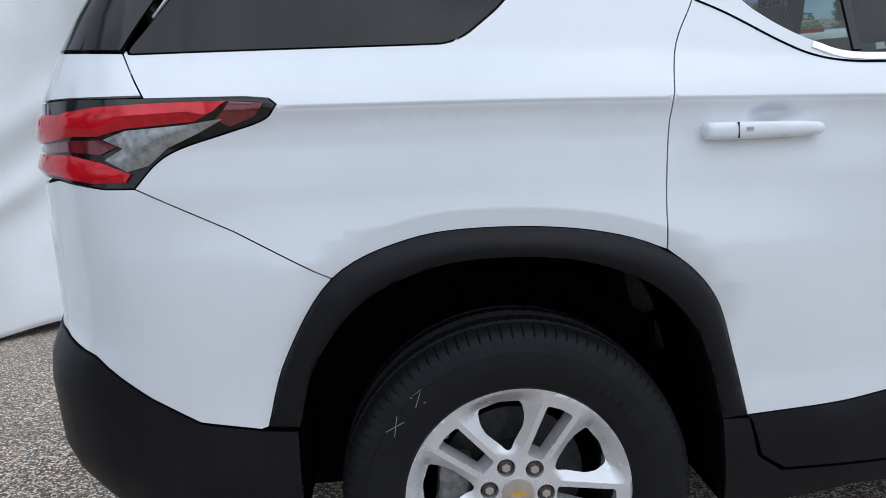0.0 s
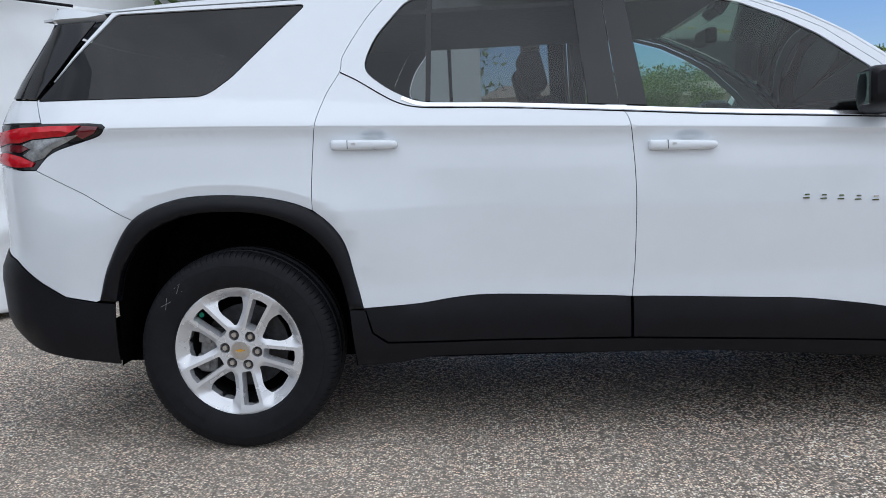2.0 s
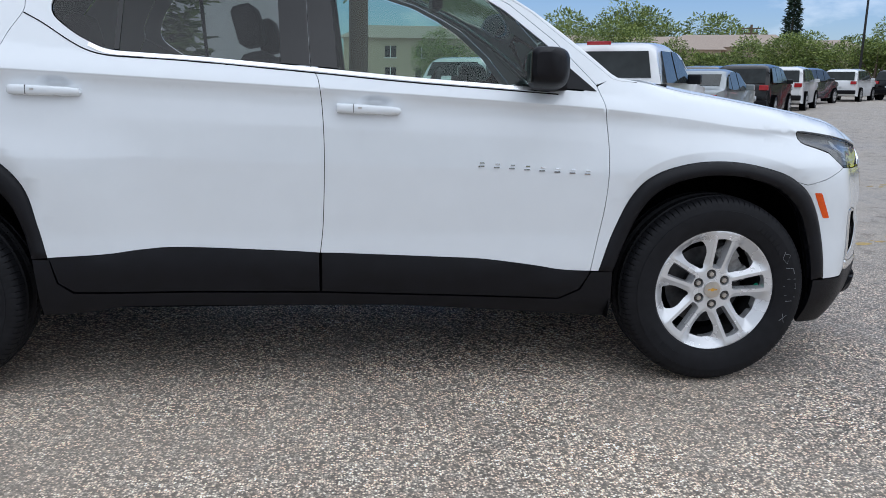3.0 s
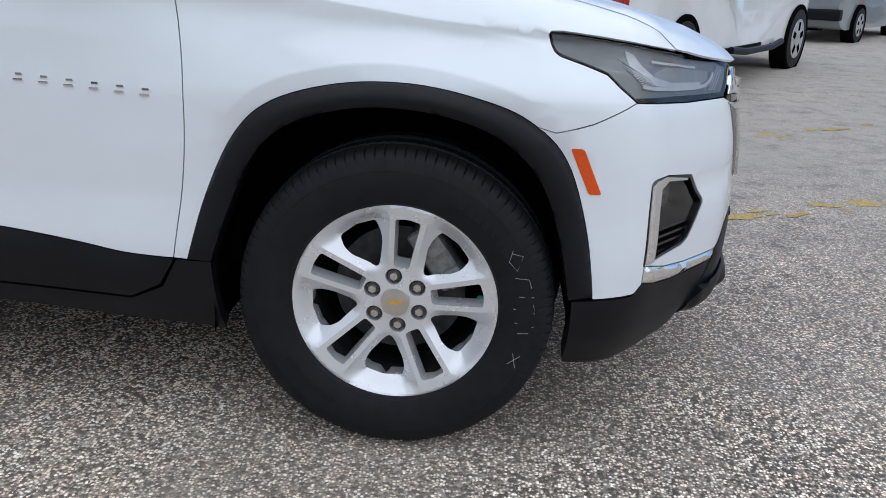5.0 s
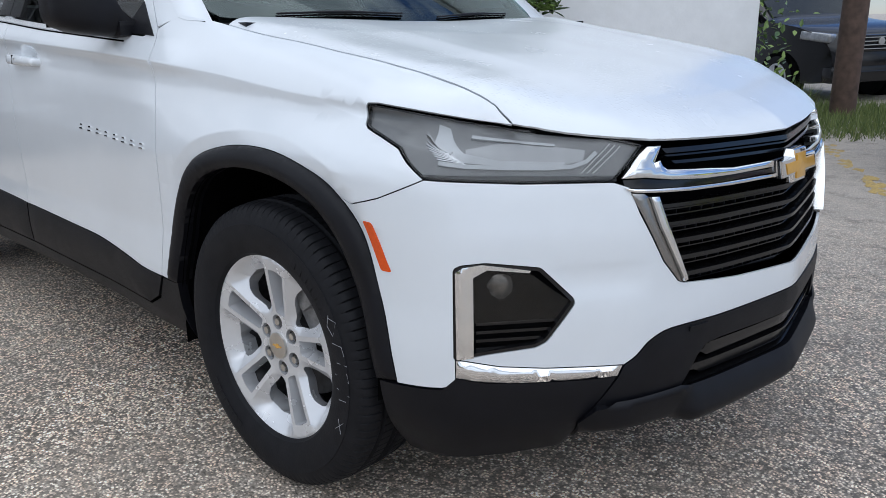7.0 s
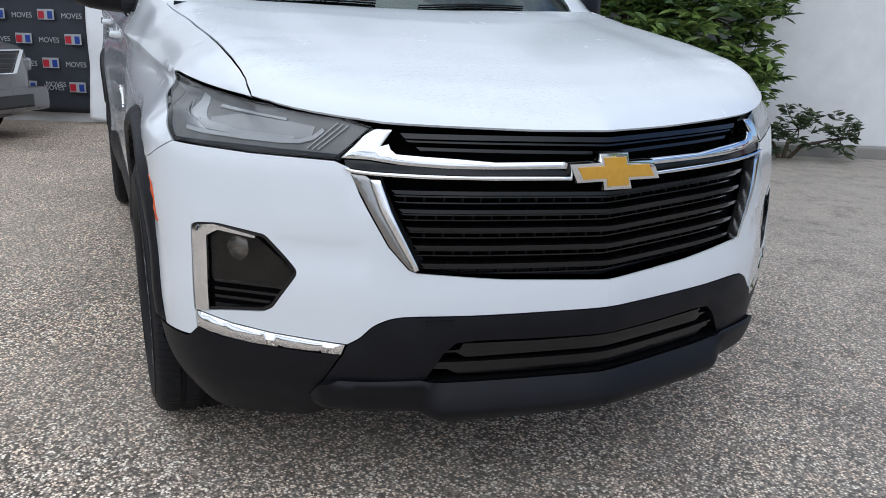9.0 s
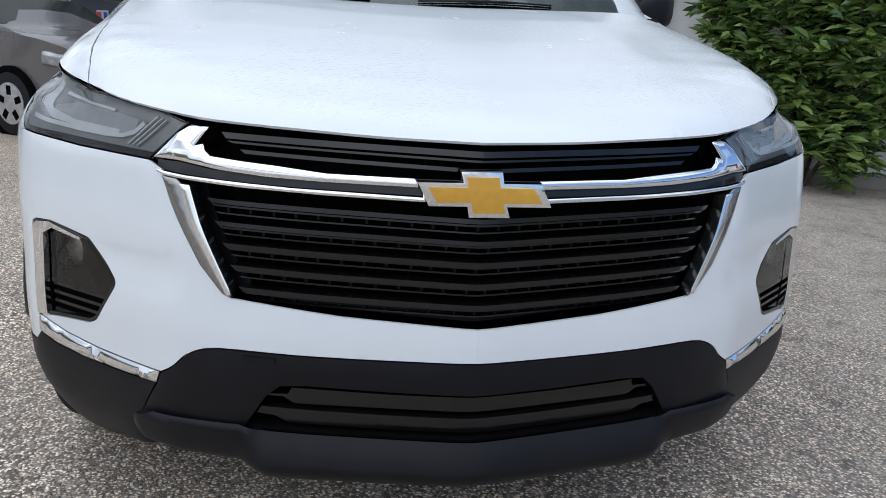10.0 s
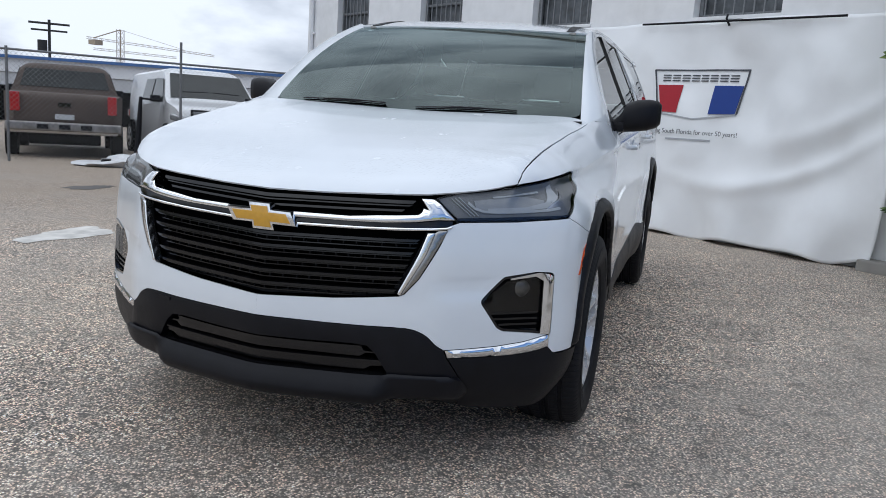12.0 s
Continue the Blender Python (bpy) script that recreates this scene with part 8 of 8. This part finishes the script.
def house(at, yaw, w, d, h, label):
    ob = empty("house", label, "house", "houses behind the trees", at=(at[0], at[1], gz(*at)))
    ob.rotation_euler = (0, 0, radians(yaw))
    part("wall", box_bm((w, d, h), (0, 0, h / 2)), HOUSE, ob)
    bm = bmesh.new()
    e = 0.5
    a = [bm.verts.new((x, y, h)) for x, y in ((-w / 2 - e, -d / 2 - e), (w / 2 + e, -d / 2 - e), (w / 2 + e, d / 2 + e), (-w / 2 - e, d / 2 + e))]
    r0, r1 = bm.verts.new((-w / 2 + 1.5, 0, h + 1.5)), bm.verts.new((w / 2 - 1.5, 0, h + 1.5))
    for f in ((a[0], a[1], r1, r0), (a[1], a[2], r1), (a[2], a[3], r0, r1), (a[3], a[0], r0), (a[3], a[2], a[1], a[0])):
        bm.faces.new(f)
    part("roof", bm, ROOF_T, ob)
    for k in range(int(w // 3)):
        for z in ((h * 0.28, h * 0.72) if h > 4 else (h * 0.5,)):
            x = -w / 2 + 1.6 + 3.0 * k
            win = part("window", box_bm((1.1, 0.1, 1.1), (x, -d / 2 - 0.01, z)), CAR_GLASS, ob)
            part("frame", box_bm((1.25, 0.06, 0.08), (x, -d / 2 - 0.05, z - 0.58)), WALL_PAINT, win)
            part("frame", box_bm((0.06, 0.06, 1.1), (x, -d / 2 - 0.05, z)), WALL_PAINT, win)
    return ob


def from_eye(az, dist):
    return (2.0 + dist * math.cos(radians(az)), -3.5 + dist * math.sin(radians(az)))


house(from_eye(69.5, 84), -24, 13, 9, 3.6, "pale pink stucco house with tiled hip roof")
house(from_eye(64.6, 88), -26, 12, 9, 3.9, "pale beige stucco house with tiled hip roof")
house(from_eye(60.6, 99), -28, 14, 9, 3.7, "pale beige house half hidden by trees")
house(from_eye(77.0, 82), -15, 14, 9, 3.7, "pale pink stucco house with tiled hip roof")
house(from_eye(86.0, 82), -8, 14, 9, 4.6, "pale stucco house with tiled hip roof")
g = "trees behind the parked row"
k = 0
for az, dist, h, sp in ((84, 66, 5.2, 4.0), (79.5, 60, 5.0, 3.6), (75.6, 58, 4.8, 3.2), (72.2, 60, 5.2, 3.2), (68.1, 70, 4.4, 3.4), (65.6, 68, 3.1, 2.8), (62.6, 66, 3.9, 3.2), (60.4, 62, 3.7, 3.4), (58.0, 62, 4.0, 3.6), (55.6, 60, 4.6, 3.6), (53.0, 64, 4.2, 3.6), (50.2, 62, 4.0, 3.8), (47.4, 60, 5.0, 4.0), (44.2, 62, 4.6, 4.2), (40.5, 64, 5.2, 4.4), (36, 66, 5, 5), (31, 70, 5.5, 5)):
    tree("tree", from_eye(az, dist), h, sp, "green broad-leaved tree behind the parked cars", 20 + k, 0.19, 11000, group=g, base=0.20)
    k += 1
for az, dist, h, sp in ((81, 110, 10.0, 7), (76.5, 108, 9.6, 7), (72.6, 112, 9.4, 7), (69.2, 114, 9.2, 6.5), (65.6, 116, 9.0, 6.0), (62.9, 118, 8.0, 4.5), (49, 125, 7.0, 6), (52.5, 130, 6.6, 6), (56.3, 132, 6.4, 6)):
    tree("tree", from_eye(az, dist), h, sp, "tall green tree beyond the houses", 60 + k, 0.50, 4000, group="tall trees beyond the houses")
    k += 1


def pine(at, h, seed):
    rng = np.random.default_rng(seed)
    t = empty("pine", "dark narrow conifer rising over the trees", "tree", at=(at[0], at[1], gz(*at)))
    part("trunk", tube_bm([(0, 0, 0), (0, 0, h)], [0.25, 0.04], 8), BARK, t)
    n = 2600
    f = rng.uniform(0.12, 1, n)
    a = rng.uniform(0, math.tau, n)
    r = (1.55 * (1 - f) ** 0.7 + 0.25) * rng.uniform(0.3, 1.05, n) * (0.75 + 0.25 * np.sin(f * 60))
    c = np.stack([r * np.cos(a), r * np.sin(a), h * f], 1)
    V, F = leaves(c, 0.55, rng, 0.3, np.stack([np.cos(a), np.sin(a), -0.1 + 0 * a], 1), 0.25)
    mesh_ob("crown", V, F, LEAF_C, t, smooth=False)


pine(from_eye(60.7, 96), 9.6, 9)
DARK_POLE = material("dark_pole", (0.03, 0.03, 0.03), 0.6, metal=0.5, var=0.2, scale=10)
x, y = from_eye(56.5, 58)
tagged(part("lamp_post", tube_bm([(x, y, gz(x, y)), (x, y, gz(x, y) + 8.5)], [0.09, 0.06], 8), DARK_POLE), "thin dark lamp post behind the parked cars", "lamp post")
x, y = from_eye(63.2, 92)
up = tube_bm([(x, y, gz(x, y)), (x, y, gz(x, y) + 6.6)], 0.13, 8)
tube_bm([(x - 0.9, y + 0.4, gz(x, y) + 6.2), (x + 0.9, y - 0.4, gz(x, y) + 6.2)], 0.07, 6, up)
tube_bm([(x - 0.7, y + 0.3, gz(x, y) + 5.7), (x + 0.7, y - 0.3, gz(x, y) + 5.7)], 0.06, 6, up)
tagged(part("power_pole", up, BARK), "wooden power pole with two crossarms", "pole")

# hedge and low buildings behind the aisle, seen in the windows
k = 0
for x in range(-8, 40, 6):
    tree("tree", (x + (k % 3) * 0.8, -33 - (k * 7 % 5)), 4.2 + (k * 3 % 4) * 0.5, 3.6, "green tree behind the aisle", 100 + k, 0.5, 700, group="trees behind the aisle", base=0.2)
    k += 1
for x in (-18, 0, 18, 36):
    house((x, -44 - (x % 4)), 180, 13, 9, 4.6, "pale stucco house behind the aisle")

# ---- fence side ----
WIRE = material("galvanised_wire", (0.20, 0.205, 0.21), 0.5, metal=0.6, var=0.2, scale=20)
FA, FB = Vector((-8.5, -6.6)), Vector((1.4, -15.4))
fence = empty("chain_link_fence", "galvanised chain-link fence with black posts", "fence")
flen = (FB - FA).length
fd = (FB - FA) / flen
H = 1.92
step = 0.085
V = []


def fence_at(s, z):
    p = FA + fd * s
    return (p.x, p.y, gz(p.x, p.y) + z)


quads = []
nrm = Vector((-fd.y, fd.x, 0))


def wire(s0, z0, s1, z1, w=0.0019):
    a, b = Vector(fence_at(s0, z0)), Vector(fence_at(s1, z1))
    d = (b - a).normalized()
    n = d.cross(nrm) * w
    k = len(V)
    V.extend([tuple(a - n), tuple(a + n), tuple(b + n), tuple(b - n), tuple(a + nrm * w), tuple(b + nrm * w)])
    quads.extend([(k, k + 1, k + 2, k + 3), (k, k + 3, k + 5, k + 4), (k + 1, k + 4, k + 5, k + 2)])


s = -H
while s < flen:
    for sign in (1, -1):
        s0, s1, z0, z1 = s, s + H, (0.03 if sign > 0 else H), (H if sign > 0 else 0.03)
        if s0 < 0:
            z0 += (z1 - z0) * (-s0 / H)
            s0 = 0
        if s1 > flen:
            z1 -= (z1 - z0) * ((s1 - flen) / (s1 - s0))
            s1 = flen
        wire(s0, z0, s1, z1)
    s += step
mesh_ob("wire_mesh", V, quads, WIRE, fence, smooth=False)
for k in range(int(flen // 2.9) + 1):
    at = 2.45 + 2.9 * (k - 1) if k else 0.05
    part("post", tube_bm([fence_at(at, -0.05), fence_at(at, H + (0.40 if k == 1 else 0.05))], 0.024, 10), WIRE, fence, smooth=60)
part("top_rail", tube_bm([fence_at(flen * k / 10, H) for k in range(11)], 0.02, 8), WIRE, fence, smooth=60)

CONC = material("pale_concrete", (0.64, 0.62, 0.58), 0.85, var=0.2, scale=7, stain=0.4, stain_scale=3)


def patch(name, cx, cy, rx, ry, seed, mat, label, lift=0.004):
    rng = np.random.default_rng(seed)
    n = 40
    b = bmesh.new()
    c = b.verts.new((cx, cy, gz(cx, cy) + lift))
    ring = []
    for k in range(n):
        a = math.tau * k / n
        r = 1 + 0.16 * math.sin(3 * a + seed) + 0.08 * math.sin(7 * a) + 0.10 * rng.uniform(-1, 1)
        x, y = cx + rx * r * math.cos(a), cy + ry * r * math.sin(a)
        ring.append(b.verts.new((x, y, gz(x, y) + lift)))
    for k in range(n):
        b.faces.new((c, ring[k], ring[(k + 1) % n]))
    return tagged(part(name, b, mat), label, "ground patch", kind="structure")


patch("pavement", 1.0, -3.65, 0.46, 0.21, 2, CONC, "pale concrete repair patch in the asphalt")
patch("pavement_1", -1.93, -6.1, 0.36, 0.20, 5, material("damp_stain", (0.07, 0.06, 0.05), 0.5, var=0.3, scale=8), "dark damp stain on the asphalt")
YELLOW_LINE = material("worn_yellow_paint", (0.42, 0.30, 0.10), 0.8, var=0.35, scale=60, stain=0.8, stain_scale=9, stain_color=(0.25, 0.22, 0.18))


def worn_line(name, a, b, w, n, seed):
    """Flaked remains of a painted line on the asphalt."""
    rng = np.random.default_rng(seed)
    bm = bmesh.new()
    a, b = np.array(a), np.array(b)
    d = (b - a) / np.linalg.norm(b - a)
    s = np.array([-d[1], d[0]])
    for k in range(n):
        c = a + (b - a) * rng.uniform() + s * rng.normal() * w * 0.35
        r = rng.uniform(0.015, 0.06)
        ring = []
        for i in range(9):
            g = math.tau * i / 9
            o = d * math.cos(g) * r * 1.8 * rng.uniform(0.5, 1.2) + s * math.sin(g) * r * rng.uniform(0.4, 1.0)
            x, y = c + o
            ring.append(bm.verts.new((x, y, gz(x, y) + 0.003 + 0.0001 * (k % 9))))
        bm.faces.new(ring)
    bmesh.ops.recalc_face_normals(bm, faces=bm.faces[:])
    return tagged(part(name, bm, YELLOW_LINE), "flaked remains of a yellow parking line", "painted line", kind="structure")


worn_line("road_line", (4.5, 1.27), (7.6, 2.9), 0.12, 46, 1)
worn_line("road_line_1", (6.4, 0.2), (9.6, 1.9), 0.12, 40, 2)
worn_line("road_line_2", (5.2, 3.6), (8.4, 5.3), 0.12, 30, 3)
worn_line("road_line_3", (2.1, 6.5), (3.3, 4.1), 0.10, 60, 4)
ROLL = material("grey_roll", (0.20, 0.205, 0.21), 0.5, var=0.3, scale=6, stain=0.4, stain_scale=3)
rx, ry = -6.52, -7.87
rd = Vector((0.222, 0.975, 0))
roll = bmesh.new()
tube_bm([Vector((rx, ry, gz(rx, ry) + 0.29)) + rd * 0.18, Vector((rx, ry, gz(rx, ry) + 0.29)) + rd * 1.0], 0.29, 24, roll)
tagged(part("rolled_membrane", roll, ROLL, smooth=50), "thick grey roll of membrane lying by the fence", "roll")
rng = np.random.default_rng(8)
heap = bmesh.new()
bmesh.ops.create_icosphere(heap, subdivisions=4, radius=1)
for v in heap.verts:
    k = 1 + 0.45 * noise.noise(v.co * 2.2) + 0.22 * noise.noise(v.co * 6)
    v.co = Vector((v.co.x * 1.3 * k, v.co.y * 0.6 * k, max(-0.05, v.co.z * 0.20 * k)))
heap.transform(Matrix.Translation((-5.95, -8.05, gz(-5.95, -8.05))) @ Matrix.Rotation(radians(-40), 4, "Z"))
tagged(part("plastic_sheet", heap, material("crumpled_plastic", (0.62, 0.63, 0.64), 0.4, var=0.15, scale=9, bump=0.8, bump_scale=20), smooth=60), "crumpled white plastic sheet lying by the fence", "plastic sheet")
jx, jy = -5.35, -8.4
jack = bmesh.new()
z = gz(jx, jy)
tube_bm([(jx - 0.16, jy + 0.11, z + 0.12), (jx - 0.20, jy + 0.13, z + 0.75), (jx - 0.22, jy + 0.15, z + 1.25)], [0.06, 0.045, 0.03], 8, jack)
tube_bm([(jx - 0.22, jy + 0.15, z + 1.22), (jx - 0.55, jy + 0.35, z + 1.20)], 0.02, 6, jack)
box_bm((0.5, 0.12, 0.09), (jx + 0.15, jy - 0.12, z + 0.09), 0.02, bm=jack)
for dx in (-0.05, 0.36):
    cyl_bm(0.07, 0.05, (jx + dx, jy - 0.12 - 0.02, z + 0.07), "Y", 16, bm=jack)
tagged(part("trolley_jack", jack, BLACK_PLASTIC, smooth=40), "black trolley jack standing by the fence", "jack")


def far_at(az, dist, eye=(6.17, 1.27)):
    return (eye[0] + dist * math.cos(radians(az)), eye[1] + dist * math.sin(radians(az)))


# long shed with a blue roof edge, power pole and tower crane in the distance
SHED = material("shed_wall", (0.55, 0.56, 0.57), 0.7, var=0.08, scale=2)
BLUE = material("blue_fascia", (0.05, 0.14, 0.36), 0.5, var=0.1, scale=4)
a, b = far_at(-128, 52), far_at(-152.5, 46)
mid, ln = ((a[0] + b[0]) / 2, (a[1] + b[1]) / 2), math.dist(a, b)
yaw = math.atan2(b[1] - a[1], b[0] - a[0])
zb = gz(*mid)
shed = empty("long_shed", "long pale shed with a blue roof edge beyond the fence", "building", at=(mid[0], mid[1], zb))
shed.rotation_euler = (0, 0, yaw)
top = 1.2 + 47 * math.tan(radians(1.95)) - zb
part("wall", box_bm((ln, 8, top - 0.9), (0, 4.2, (top - 0.9) / 2)), SHED, shed)
part("fascia", box_bm((ln, 0.3, 0.16), (0, 0, top - 0.05)), BLUE, shed, "blue roof edge")
part("soffit", box_bm((ln, 8.2, 0.75), (0, 4.1 + 0.1, top - 0.5)), WALL_PAINT, shed)
# flat black sheet on the solid wall stands for shade inside the bays
part("opening", box_bm((ln * 0.8, 0.05, top - 1.6), (-ln * 0.05, 0.17, (top - 1.6) / 2)), BLACK_DEEP, shed, "flat black sheet for the shade inside the bays")
x, y = far_at(-135.5, 60)
z = gz(x, y)
pp = tube_bm([(x, y, z), (x, y, z + 6.6)], 0.09, 8)
tube_bm([(x - 0.85, y + 0.9, z + 6.35), (x + 0.85, y - 0.9, z + 6.35)], 0.08, 6, pp)
tube_bm([(x - 0.75, y + 0.8, z + 5.9), (x + 0.75, y - 0.8, z + 5.9)], 0.07, 6, pp)
cyl_bm(0.30, 0.7, (x + 0.3, y - 0.3, z + 4.9), bm=pp)
tagged(part("power_pole", pp, DARK_POLE, smooth=50), "power pole with crossarms and a transformer", "pole")
CRANE = material("crane_paint", (0.36, 0.30, 0.22), 0.6, var=0.1, scale=1)


def lattice(p, q, w, n, bm):
    p, q = Vector(p), Vector(q)
    d = (q - p).normalized()
    s = d.cross(Vector((0, 0, 1)) if abs(d.z) < 0.9 else Vector((1, 0, 0))).normalized() * w
    t = d.cross(s).normalized() * w
    cs = [s + t, s - t, -s - t, -s + t]
    for c in cs:
        tube_bm([p + c, q + c], w * 0.16, 4, bm)
    for k in range(n):
        a, b = p + (q - p) * (k / n), p + (q - p) * ((k + 1) / n)
        for i in range(4):
            tube_bm([a + cs[i], b + cs[(i + 1) % 4]], w * 0.10, 4, bm)


x, y = far_at(-139.7, 420)
cr = bmesh.new()
lattice((x, y, -8), (x, y, 31), 1.2, 14, cr)
jd = Vector((math.cos(radians(-139.7 - 90)), math.sin(radians(-139.7 - 90)), 0))
lattice(Vector((x, y, 26)) - jd * 15, Vector((x, y, 22.5)) + jd * 44, 0.45, 22, cr)
tube_bm([Vector((x, y, 31)), Vector((x, y, 24)) + jd * 30], 0.08, 4, cr)
tube_bm([Vector((x, y, 31)), Vector((x, y, 26)) - jd * 12], 0.25, 4, cr)
cr2 = box_bm((5, 4, 2.2), tuple(Vector((x, y, 24)) - jd * 11))
join_bm(cr, cr2)
lattice(Vector((x, y, 21)) - jd * 12, Vector((x, y, 20)) + jd * 26, 0.45, 14, cr)
tagged(part("tower_crane", cr, CRANE), "distant brown tower crane with a long jib", "crane")
